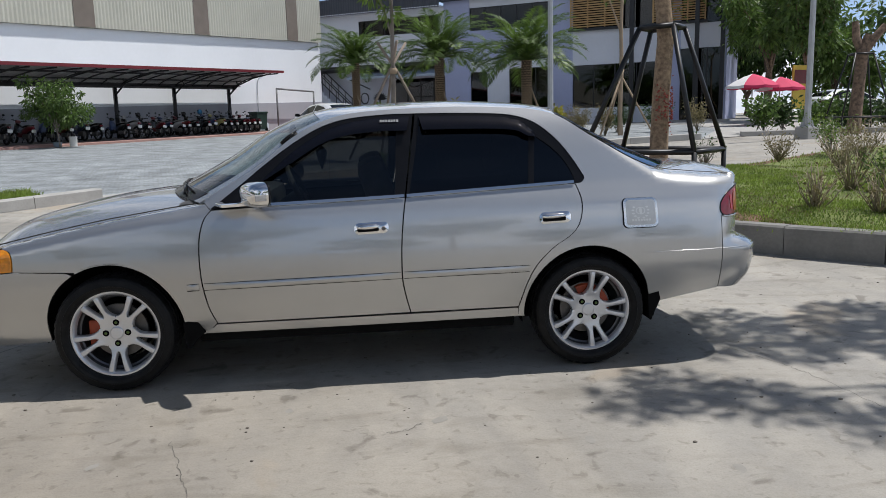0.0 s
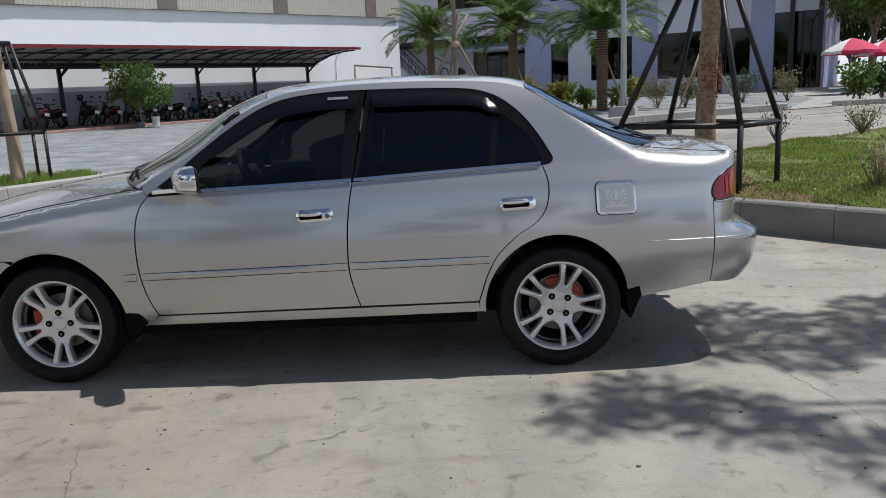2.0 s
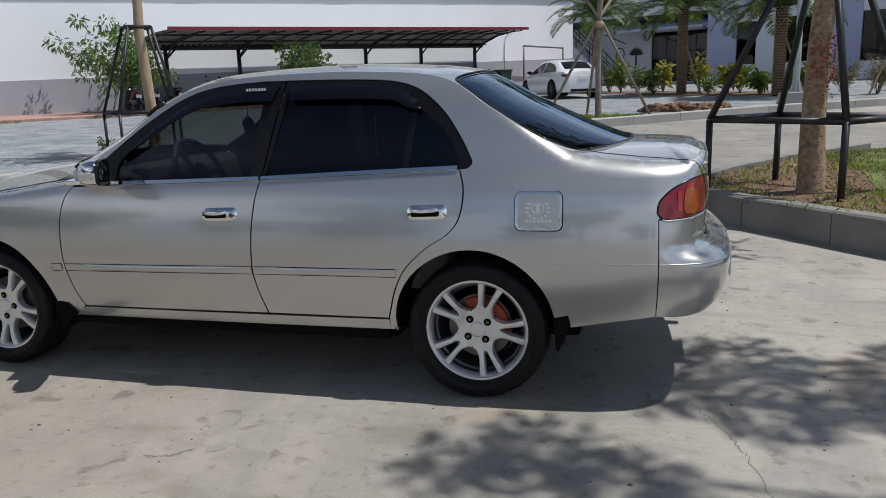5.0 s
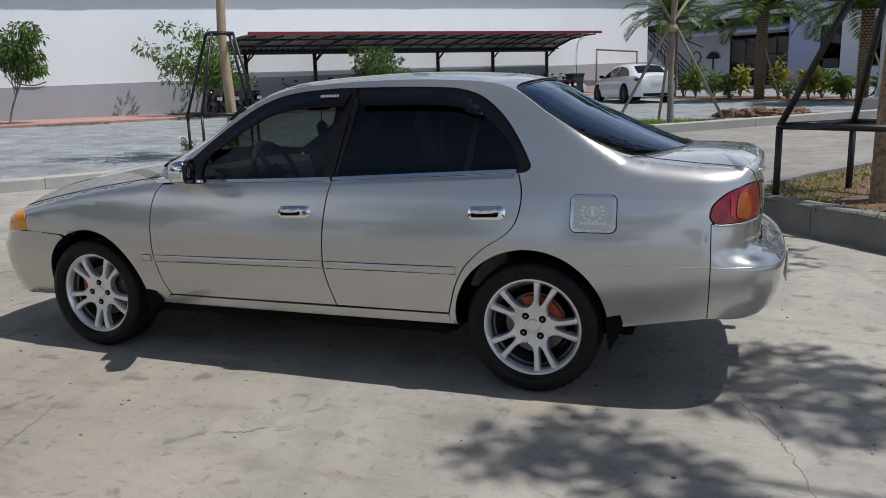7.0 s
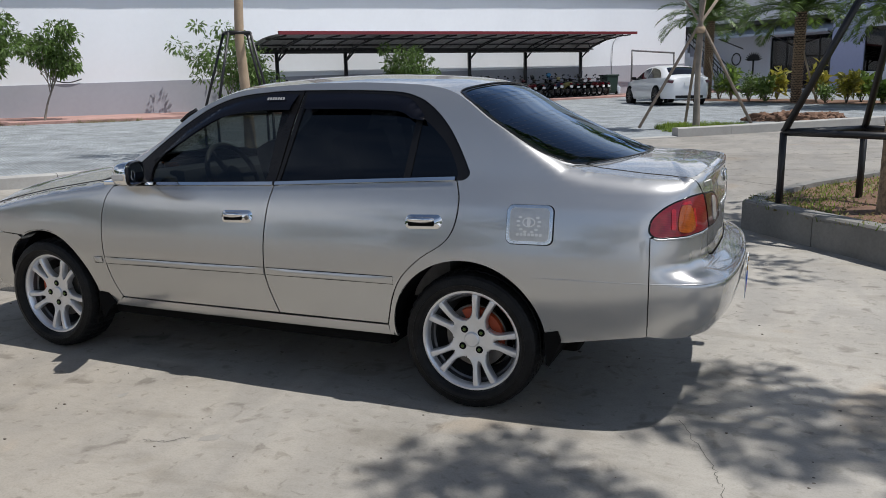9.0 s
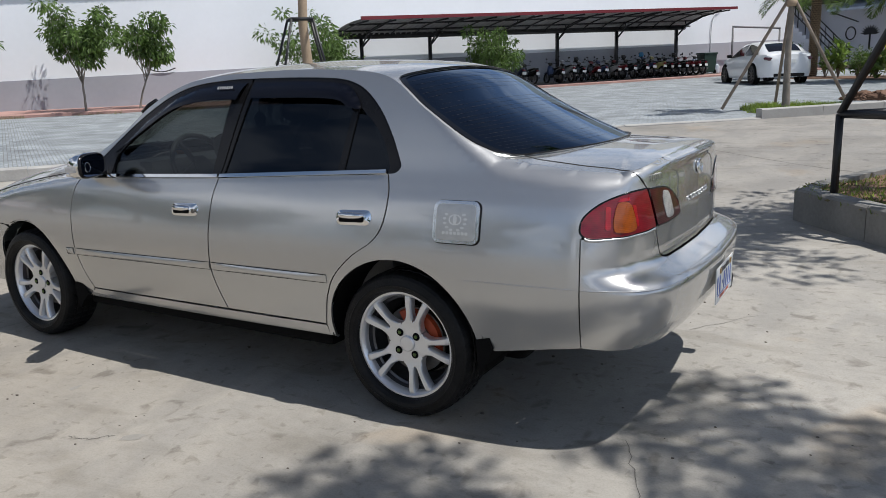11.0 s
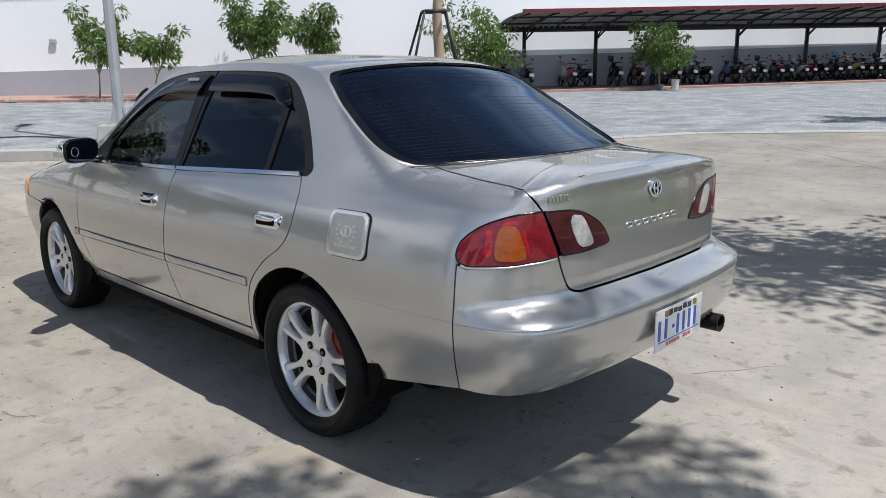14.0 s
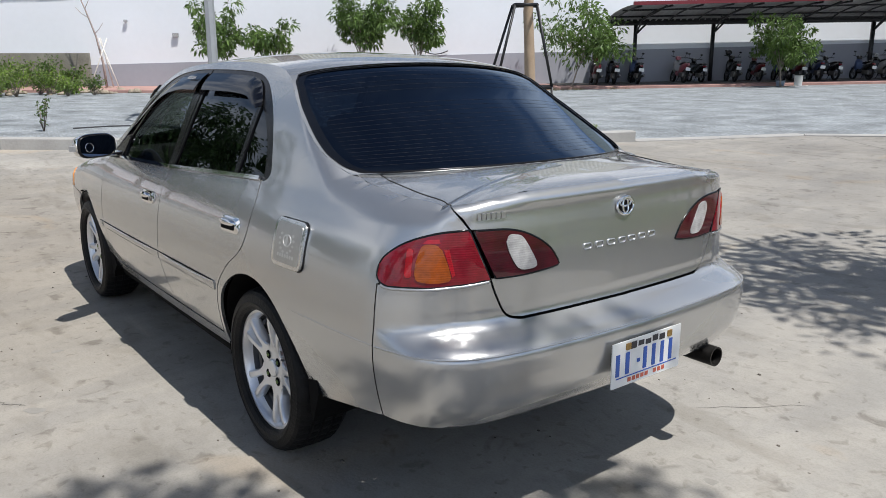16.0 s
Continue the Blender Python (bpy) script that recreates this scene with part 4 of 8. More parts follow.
# ---- tail: badge, name bars, number plate, exhaust
sheet("badge_oval", oval(U_REAR, 0.956, 0.038, 0.025), skin, BLACK_TRIM, lid, lift=0.003, skirt=0.003, step=(0.02, 0.02))
for cu, cz, ra, rb, thick in ((0, 0.956, 0.041, 0.027, 0.0048), (0, 0.956, 0.014, 0.023, 0.0038), (0, 0.966, 0.029, 0.011, 0.0038)):
    bm = bmesh.new()
    tube(bm, [skin(U_REAR + cu + ra * math.cos(math.pi * k / 18), cz + rb * math.sin(math.pi * k / 18), 0.006) for k in range(37)], thick, 8, cap=False)
    part("badge_ring", bm, CHROME, lid, "chrome oval ring", smooth=60)
for k in range(6):
    sheet("name_bar", rounded(1.113 + 0.0175 * k, 1.127 + 0.0175 * k, 0.967, 0.986, 0.004, 2), skin, STEEL, lid, lift=0.005, skirt=0.004, step=(0.05, 0.05))
for k in range(7):
    u0 = 1.516 + 0.0515 * k
    edge = rounded(u0 + 0.003, u0 + 0.036, 0.841, 0.857, 0.006, 3)
    bm = bmesh.new()
    tube(bm, [skin(a, b, 0.0012) for a, b in edge + edge[:1]], 0.0026, 6, cap=False)
    part("model_bar", bm, PAINT, lid, smooth=60)
PLATE_W = material("plate_white", (0.78, 0.78, 0.76), 0.4, 0, 0.05, 20)
PLATE_B = material("plate_blue", (0.02, 0.09, 0.40), 0.4, 0, 0.1, 20)
PLATE_R = material("plate_red", (0.55, 0.12, 0.07), 0.4, 0, 0.1, 20)
PLATE_K = material("plate_black", (0.02, 0.02, 0.03), 0.4, 0, 0.1, 20)


PLATE_BOLT = material("rusty_brass_bolt", (0.35, 0.22, 0.07), 0.4, 0.6, 0.3, 60)


def slab(x, y0, y1, z0, z1, mat, name, own, deep=0.002):
    bm = bmesh.new()
    box(bm, x, x + deep, y0, y1, z0, z1)
    return part(name, bm, mat, own)


plate = slab(1.066, -0.145, 0.185, 0.425, 0.568, PLATE_W, "number_plate", car, 0.004)
plate["label"] = "white number plate with blue bars"
for y0, w, n in ((-0.128, 0.032, 3), (-0.084, 0.034, 2), (-0.030, 0.014, 1), (0.0, 0.032, 3), (0.042, 0.032, 3), (0.084, 0.032, 3), (0.126, 0.032, 3)):
    if n == 1:
        slab(1.0695, y0, y0 + w, 0.488, 0.5, PLATE_B, "plate_bar", plate)
    else:
        slab(1.0695, y0, y0 + w * 0.52, 0.461, 0.531, PLATE_B, "plate_bar", plate)
slab(1.0695, -0.125, 0.168, 0.4525, 0.4555, PLATE_B, "plate_line", plate)
for k in range(9):
    if k != 5:
        slab(1.0695, -0.07 + 0.0205 * k, -0.056 + 0.0205 * k, 0.434, 0.447, PLATE_R, "plate_bar", plate)
for k in range(5):
    slab(1.0695, -0.06 + 0.034 * k, -0.034 + 0.034 * k, 0.538 + 0.003 * (k % 2), 0.560 - 0.003 * (k % 3), PLATE_K, "plate_bar", plate)
for y in (-0.075, 0.125):
    slab(1.0695, y - 0.01, y + 0.01, 0.54, 0.56, PLATE_BOLT, "plate_bolt", plate, 0.005)
plate.matrix_basis = Matrix.Translation((0.0, -0.02, 0.0))
bm = bmesh.new()
lathe(bm, [(0.03, 0.62), (0.033, 0.7), (0.036, 1.005), (0.036, 1.02), (0.031, 1.02), (0.029, 0.85), (0.0, 0.8)], 28, "x", at=(0, 0.462, 0.368))
part("exhaust_pipe", bm, material("sooty_steel", (0.04, 0.037, 0.034), 0.45, 0.8, 0.3, 30), car, "dark round exhaust tailpipe", smooth=40)
bm = bmesh.new()
box(bm, 0.42, 0.78, 0.2, 0.62, 0.28, 0.44, 0.04)
part("silencer", bm, DARK, car)

# ---- rear window heater lines, lid joint lines, wipers, visor name bars
HEATER = material("heater_copper", (0.022, 0.018, 0.017), 0.5, 0.0, 0.05, 10)
for k in range(22):
    s = 7.3 + 2.4 * k / 21
    bm = bmesh.new()
    tube(bm, [crown(s, v, 0.0) + Vector((0, 0, -0.0042)) for v in np.linspace(-0.9, 0.9, 25)], 0.0003, 3, cap=False)
    part("heater_line", bm, HEATER, car)
JOINT = material("joint_shadow", (0.006, 0.006, 0.006), 0.9, 0, 0.1, 9)
for side in (1, -1):
    bm = bmesh.new()
    line = [deck(0.40 + 0.60 * k / 24, 0.10 * (1 - k / 24) ** 0.8 + 0.004, 0.0008) for k in range(25)]
    line = [Vector((p.x, p.y * side, p.z)) for p in line]
    tube(bm, line, 0.0015, 4)
    part("lid_joint", bm, JOINT, car)
    bm = bmesh.new()
    line = [hood(-3.6 + 1.58 * k / 30, 0.035, 0.0008) for k in range(31)]
    tube(bm, [Vector((p.x, p.y * side, p.z)) for p in line], 0.0022, 4)
    part("bonnet_joint", bm, JOINT, car)
bm = bmesh.new()
line = [crown(9.99, v, 0.0015) for v in np.linspace(-0.88, 0.88, 40)]
tube(bm, line, 0.0035, 6)
part("rear_window_seal", bm, BLACK_TRIM, car)
bm = bmesh.new()
ring3 = [crown(a, b, 0.001) for a, b in full]
tube(bm, ring3 + ring3[:1], 0.003, 5, cap=False)
part("rear_window_gasket", bm, BLACK_TRIM, car)
for v0, v1, s1 in ((-0.75, -0.1, 0.95), (0.1, 0.7, 0.9)):
    bm = bmesh.new()
    tube(bm, [crown(0.04, v0, 0.010), crown(0.12, v0 + 0.1, 0.014), crown(0.18, (v0 + v1) / 2, 0.014)], 0.007, 6)
    tube(bm, [crown(0.14, v0 - 0.05, 0.012), crown(0.17, (v0 + v1) / 2, 0.012), crown(0.2, v1, 0.012)], 0.006, 6)
    part("wiper", bm, BLACK_TRIM, car, "black windscreen wiper")
bm = bmesh.new()
tube(bm, [crown(1.75, -0.985, 0.006), crown(1.98, -0.985, 0.012), crown(2.22, -0.98, 0.008)], 0.010, 6)
part("pillar_clip", bm, BLACK_TRIM, car)
WHITE_MARK = material("white_print", (0.30, 0.30, 0.30), 0.5, 0, 0.03, 9)
for k in range(7):
    sheet("visor_bar", rounded(-1.083 + 0.0145 * k, -1.072 + 0.0145 * k, 1.319, 1.331, 0.002, 2), skin, WHITE_MARK, [o for o in car.children_recursive if o.name.startswith("wind_visor")][0].parent, lift=0.0235, skirt=0, step=(0.05, 0.05))

# ---- inside
for y in (-0.36, 0.36):
    bm = bmesh.new()
    box(bm, -1.45, -0.95, y - 0.24, y + 0.24, 0.42, 0.62, 0.05)
    box(bm, -0.08, 0.08, y - 0.23, y + 0.23, 0.0, 0.58, 0.06, m=pose(-0.98, 0, 0.58, 0, -17, 0) @ pose(0, 0, 0))
    box(bm, -0.05, 0.05, y - 0.13, y + 0.13, 0.62, 0.80, 0.04, m=pose(-0.98, 0, 0.58, 0, 17, 0))
    part("front_seat", bm, SEAT, car, "grey cloth front seat", smooth=40)
bm = bmesh.new()
box(bm, -0.62, -0.15, -0.62, 0.62, 0.42, 0.64, 0.05)
box(bm, -0.1, 0.08, -0.62, 0.62, 0.0, 0.52, 0.06, m=pose(-0.2, 0, 0.62, 0, 22, 0))
part("rear_bench", bm, SEAT, car, smooth=40)
bm = bmesh.new()
box(bm, -0.02, 0.55, -0.62, 0.62, 0.96, 1.0, 0.02)
part("parcel_shelf", bm, PLASTIC, car)
bm = bmesh.new()
box(bm, -2.15, -1.72, -0.68, 0.68, 0.62, 0.955, 0.06)
box(bm, -1.8, -1.68, -0.56, -0.18, 0.86, 0.985, 0.04)
part("dashboard", bm, PLASTIC, car, smooth=40)
bm = bmesh.new()
tilt = pose(-1.52, -0.36, 0.93, 0, 65, 0)
hoop = [tilt @ Vector((0.185 * math.cos(2 * math.pi * k / 32), 0.185 * math.sin(2 * math.pi * k / 32), 0)) for k in range(33)]
tube(bm, hoop, 0.014, 8, cap=False)
for a in (90, 210, 330):
    tube(bm, [tilt @ Vector((0, 0, -0.02)), tilt @ Vector((0.18 * math.cos(radians(a)), 0.18 * math.sin(radians(a)), 0))], 0.014, 6)
tube(bm, [tilt @ Vector((0, 0, 0.01)), tilt @ Vector((0, 0, -0.25))], [0.06, 0.03], 12)
part("steering_wheel", bm, PLASTIC, car, smooth=40)
bm = bmesh.new()
box(bm, -1.46, -1.43, -0.12, 0.12, 1.26, 1.32, 0.01)
part("inside_mirror", bm, PLASTIC, car)
bm = bmesh.new()
tube(bm, [(-1.43, 0.0, 1.26), (-1.43, 0.0, 1.2)], 0.003, 4)
tube(bm, [(-1.43, 0, 1.2), (-1.43, 0, 1.17), (-1.43, 0, 1.12), (-1.43, 0, 1.06)], [0.012, 0.035, 0.025, 0.004], 8)
part("hanging_charm", bm, PLASTIC, car, smooth=60)
# ---------------------------------------------------------------- ground
def concrete_material():
    m = material("old_concrete", (0.315, 0.298, 0.268), 0.82, 0, 0.12, 1.1, bump=0.16, bump_scale=70)
    t, b = m.node_tree, m.node_tree.nodes["Principled BSDF"]
    geo = t.nodes.new("ShaderNodeNewGeometry")
    base = b.inputs["Base Color"].links[0].from_socket
    for scale, lo, hi, dark, stretch in ((0.55, 0.45, 0.75, (0.76, 0.755, 0.75), (1, 1.6, 1)), (5.5, 0.62, 0.70, (0.66, 0.645, 0.63), (1, 1, 1)), (2.2, 0.42, 0.56, (1.14, 1.13, 1.11), (1.2, 0.5, 1)),
                                         (3.2, 0.55, 0.66, (0.84, 0.83, 0.81), (0.5, 1.5, 1)), (16, 0.60, 0.68, (0.78, 0.77, 0.75), (1, 1, 1)), (24, 0.50, 0.72, (0.93, 0.925, 0.915), (0.6, 1.1, 1)), (110, 0.45, 0.65, (0.90, 0.90, 0.89), (1, 1, 1)), (0.9, 0.60, 0.66, (1.05, 0.98, 0.90), (1, 1, 1))):
        n, span, mul, mp = (t.nodes.new("ShaderNode" + k) for k in ("TexNoise", "MapRange", "Mix", "Mapping"))
        mp.inputs["Scale"].default_value = stretch
        n.inputs["Scale"].default_value, n.inputs["Detail"].default_value, n.inputs["Distortion"].default_value = scale, 6, 0.6
        span.inputs["From Min"].default_value, span.inputs["From Max"].default_value = lo, hi
        mul.data_type, mul.blend_type = "RGBA", "MULTIPLY"
        mul.inputs["B"].default_value = (*dark, 1)
        t.links.new(geo.outputs["Position"], mp.inputs["Vector"])
        t.links.new(mp.outputs[0], n.inputs["Vector"])
        t.links.new(n.outputs["Fac"], span.inputs["Value"])
        t.links.new(span.outputs[0], mul.inputs["Factor"])
        t.links.new(base, mul.inputs["A"])
        base = mul.outputs["Result"]
    # two wide areas of darker concrete tone with ragged edges
    for middle, near, far, tone in (((-4.6, -4.0, 0), 3.4, 7.4, (0.78, 0.74, 0.69, 1)), ((1.0, 9.5, 0.2), 4.6, 8.2, (0.80, 0.80, 0.81, 1))):
        away, wob, warp, span, mul = (t.nodes.new("ShaderNode" + k) for k in ("VectorMath", "TexNoise", "Math", "MapRange", "Mix"))
        away.operation, warp.operation = "DISTANCE", "MULTIPLY_ADD"
        away.inputs[1].default_value = middle
        wob.inputs["Scale"].default_value, wob.inputs["Detail"].default_value = 0.8, 5
        warp.inputs[1].default_value = 2.2
        span.interpolation_type = "SMOOTHSTEP"
        span.inputs["From Min"].default_value, span.inputs["From Max"].default_value = near, far
        span.inputs["To Min"].default_value, span.inputs["To Max"].default_value = 1.0, 0.0
        mul.data_type, mul.blend_type = "RGBA", "MULTIPLY"
        mul.inputs["B"].default_value = tone
        t.links.new(geo.outputs["Position"], away.inputs[0])
        t.links.new(geo.outputs["Position"], wob.inputs["Vector"])
        t.links.new(wob.outputs["Fac"], warp.inputs[0])
        t.links.new(away.outputs["Value"], warp.inputs[2])
        t.links.new(warp.outputs[0], span.inputs["Value"])
        t.links.new(span.outputs[0], mul.inputs["Factor"])
        t.links.new(base, mul.inputs["A"])
        base = mul.outputs["Result"]
    t.links.new(base, b.inputs["Base Color"])
    return m


def paver_material():
    m = material("grey_paver", (0.285, 0.308, 0.322), 0.85, 0, 0.42, 1.7, bump=0.4, bump_scale=18)
    t, b = m.node_tree, m.node_tree.nodes["Principled BSDF"]
    geo, mp, brick, mul = (t.nodes.new("ShaderNode" + k) for k in ("NewGeometry", "Mapping", "TexBrick", "Mix"))
    mp.inputs["Rotation"].default_value = (0, 0, radians(30))
    brick.inputs["Scale"].default_value = 4.2
    brick.inputs["Mortar Size"].default_value = 0.025
    brick.inputs["Color1"].default_value, brick.inputs["Color2"].default_value, brick.inputs["Mortar"].default_value = (1, 1, 1, 1), (0.74, 0.76, 0.78, 1), (0.55, 0.53, 0.49, 1)
    mul.data_type, mul.blend_type = "RGBA", "MULTIPLY"
    mul.inputs["Factor"].default_value = 1
    base = b.inputs["Base Color"].links[0].from_socket
    t.links.new(geo.outputs["Position"], mp.inputs["Vector"])
    t.links.new(mp.outputs[0], brick.inputs["Vector"])
    t.links.new(base, mul.inputs["A"])
    t.links.new(brick.outputs["Color"], mul.inputs["B"])
    t.links.new(mul.outputs["Result"], b.inputs["Base Color"])
    return m


CONCRETE = concrete_material()
PAVER = paver_material()
KERB = material("kerb_concrete", (0.21, 0.204, 0.188), 0.9, 0, 0.22, 2.5, bump=0.4, bump_scale=40)
PALE_KERB = material("pale_kerb_concrete", (0.36, 0.35, 0.33), 0.9, 0, 0.15, 2.5, bump=0.3, bump_scale=40)
SOIL = material("red_brown_soil", (0.15, 0.085, 0.055), 0.95, 0, 0.35, 4, bump=0.8, bump_scale=25)
LAWN = material("lawn_earth", (0.125, 0.15, 0.04), 0.95, 0, 0.45, 2.2, bump=0.8, bump_scale=30)
CRACK = material("crack_dirt", (0.13, 0.12, 0.105), 0.95, 0, 0.3, 10)
RED_PAINT = material("worn_red_paving", (0.36, 0.215, 0.185), 0.85, 0, 0.2, 2)


def ground_sheet():
    bm = bmesh.new()
    steps = [-420, -200, -100, -60] + list(np.arange(-40, 61, 1.0)) + [80, 120, 250, 450]
    rows = [[bm.verts.new((x, y, rise(x, y))) for y in steps] for x in steps]
    for a, b in zip(rows, rows[1:]):
        for k in range(len(steps) - 1):
            bm.faces.new((a[k], b[k], b[k + 1], a[k + 1]))
    return tagged(part("ground", bm, CONCRETE, smooth=180), "pale weathered concrete yard with fine cracks", "ground", kind="structure")


def patch(name, poly, lift, mat, label, category, step=1.0, kind="structure", hump=None):
    """A piece of ground laid on the rise."""
    bm = bmesh.new()
    bm.faces.new([bm.verts.new((a, b, 0)) for a, b in poly])
    for axis in (0, 1):
        lo, hi = min(p[axis] for p in poly), max(p[axis] for p in poly)
        for k in range(1, int((hi - lo) / step) + 1):
            co, no = [0, 0, 0], [0, 0, 0]
            co[axis], no[axis] = lo + k * step, 1
            bmesh.ops.bisect_plane(bm, geom=bm.verts[:] + bm.edges[:] + bm.faces[:], plane_co=co, plane_no=no, dist=1e-5)
    bmesh.ops.triangulate(bm, faces=[f for f in bm.faces if len(f.verts) > 4])
    for v in bm.verts:
        v.co.z = rise(v.co.x, v.co.y) + lift + (hump(v.co.x, v.co.y) if hump else 0)
    for f in bm.faces:
        f.normal_update()
        if f.normal.z < 0:
            f.normal_flip()
    return tagged(part(name, bm, mat, smooth=180), label, category, kind=kind)


def along(points, length):
    """Places every length metres along a polyline: (point, direction, piece length)."""
    out = []
    for a, b in zip(points, points[1:]):
        a, b = Vector((*a, 0)), Vector((*b, 0))
        n = max(1, round((b - a).length / length))
        for k in range(n):
            out.append((a + (b - a) * (k / n), a + (b - a) * ((k + 1) / n)))
    return out


def kerb_run(name, points, width, height, mat, label, inside, length=1.0):
    """Kerb stones set end to end; inside: which side of the line they lie on."""
    ob = thing(name, label, "kerb", kind="structure")
    rnd = random.Random(len(points))
    for a, b in along(points, length):
        way = (b - a).normalized()
        out = Vector((-way.y, way.x, 0)) * inside
        bm = bmesh.new()
        lo, hi = a + way * 0.004, b - way * 0.004
        jog, tip = rnd.uniform(-0.004, 0.004), rnd.uniform(-0.004, 0.004)
        vs = []
        for p in (lo, hi):
            z = rise(p.x, p.y)
            for o, h in ((0, -0.1), (width, -0.1), (width, height), (0.018, height), (0, height - 0.018)):
                q = p + out * (o + jog)
                vs.append(bm.verts.new((q.x, q.y, z + h + (tip if h > 0 else 0))))
        for k in range(5):
            bm.faces.new((vs[k], vs[(k + 1) % 5], vs[5 + (k + 1) % 5], vs[5 + k]))
        bm.faces.new(vs[4::-1])
        bm.faces.new(vs[5:])
        bmesh.ops.recalc_face_normals(bm, faces=bm.faces[:])
        part("kerb_stone", bm, mat, ob)
    return ob


ground_sheet()
K_LOT = [(-16.0, -9.5), (-10.4, -0.24), (-5.4, 8.0), (-3.9, 10.4), (-0.6, 12.6)]
K_FAR = [(-0.6, 12.6), (3.4, 15.4), (6.5, 17.0), (9.0, 17.8)]
patch("paved_lot", [(-40, -9.5)] + [(-16.0, -9.5)] + K_LOT[1:] + K_FAR[1:] + [(12.5, 24), (14, 30), (8, 44), (-4, 49), (-30, 49), (-40, 20)], 0.012, PAVER, "grey block-paved parking lot", "paving")
kerb_run("lot_kerb", K_LOT[:3], 0.22, 0.17, PALE_KERB, "raised pale concrete kerb along a paved lot", 1, 1.2)
kerb_run("flush_kerb", K_LOT[2:], 0.22, 0.03, PALE_KERB, "flush concrete kerb strip across a lot entrance", 1, 1.2)
kerb_run("street_kerb", K_FAR, 0.24, 0.19, PALE_KERB, "raised pale concrete kerb along a driveway", 1, 1.2)
# cracks and joints in the concrete
def crack(points, width, wander, seed, label="thin dark crack in concrete"):
    rnd = random.Random(seed)
    bm = bmesh.new()
    path = []
    for a, b in zip(points, points[1:]):
        for k in range(10):
            f = k / 10
            path.append((a[0] + (b[0] - a[0]) * f + rnd.uniform(-wander, wander), a[1] + (b[1] - a[1]) * f + rnd.uniform(-wander, wander)))
    path.append(points[-1])
    left, right = [], []
    for i, p in enumerate(path):
        q, r = path[max(0, i - 1)], path[min(len(path) - 1, i + 1)]
        d = Vector((r[0] - q[0], r[1] - q[1])).normalized()
        w = width * rnd.uniform(0.4, 1.0) / 2
        for store, s in ((left, 1), (right, -1)):
            x, y = p[0] - d.y * w * s, p[1] + d.x * w * s
            store.append(bm.verts.new((x, y, rise(x, y) + 0.0015)))
    for k in range(len(path) - 1):
        bm.faces.new((right[k], right[k + 1], left[k + 1], left[k]))
    tagged(part("crack", bm, CRACK), label, "crack", kind="structure")


crack([(0.86, -0.62), (1.02, -1.0), (1.05, -1.13), (1.12, -1.6), (1.3, -2.2)], 0.004, 0.010, 1)
crack([(-2.05, -1.5), (-1.95, -1.75), (-1.87, -2.0), (-1.7, -2.5)], 0.004, 0.008, 2)
crack([(-1.12, -1.55), (-1.03, -1.53), (-0.96, -1.46)], 0.004, 0.010, 3)
crack([(0.78, 0.75), (1.1, 1.2), (1.3, 2.0), (1.9, 2.3)], 0.004, 0.012, 4)
crack([(-4.8, -2.6), (-3.77, -0.72), (-3.2, 0.6)], 0.012, 0.006, 5, "straight saw-cut joint in concrete")
crack([(-4.4, 11.4), (-2.78, 9.97), (-1.28, 8.81), (0.64, 6.93), (1.75, 6.0)], 0.025, 0.004, 6, "straight saw-cut joint in concrete")
STAIN = material("damp_stain", (0.262, 0.247, 0.22), 0.85, 0, 0.15, 14)
rnd = random.Random(31)
for x, y, r in ((1.16, 0.28, 0.035), (1.25, 0.15, 0.045), (1.46, 0.29, 0.04), (1.39, 0.65, 0.035), (1.13, -0.02, 0.04), (-0.88, -1.44, 0.05), (-0.28, -1.75, 0.04), (-1.57, -1.22, 0.03), (1.3, 0.9, 0.03), (0.2, -2.1, 0.04), (-2.3, -1.7, 0.035), (0.75, -1.9, 0.03)):
    bm = bmesh.new()
    turn = rnd.uniform(0, 6.28)
    rim_v = []
    for k in range(18):
        a = 2 * math.pi * k / 18
        q = r * (1 + 0.35 * noise.noise(Vector((math.cos(a) * 1.5 + x * 7, math.sin(a) * 1.5, y * 5))))
        px, py = x + q * math.cos(a) * math.cos(turn) - 0.55 * q * math.sin(a) * math.sin(turn), y + q * math.cos(a) * math.sin(turn) + 0.55 * q * math.sin(a) * math.cos(turn)
        rim_v.append(bm.verts.new((px, py, rise(px, py) + 0.0012)))
    bm.faces.new(rim_v)
    tagged(part("stain", bm, STAIN), "small dark stain on concrete", "stain", kind="structure")
# small stones and crumbs lying about
bm = bmesh.new()
rnd = random.Random(12)
for k in range(420):
    x, y, r = rnd.uniform(-4.5, 3.0), rnd.uniform(-3.4, 2.5), rnd.choice((0.003, 0.004, 0.005, 0.008))
    c = bmesh.ops.create_icosphere(bm, subdivisions=1, radius=r * rnd.uniform(0.6, 1.2), matrix=Matrix.Translation((x, y, rise(x, y) + r * 0.3)) @ Matrix.Diagonal((1.3, 0.9, 0.6, 1)))
tagged(part("gravel_crumbs", bm, material("crumbs", (0.13, 0.11, 0.09), 0.9, 0, 0.5, 40)), "scattered small stones and dry crumbs", "gravel", kind="stuff")

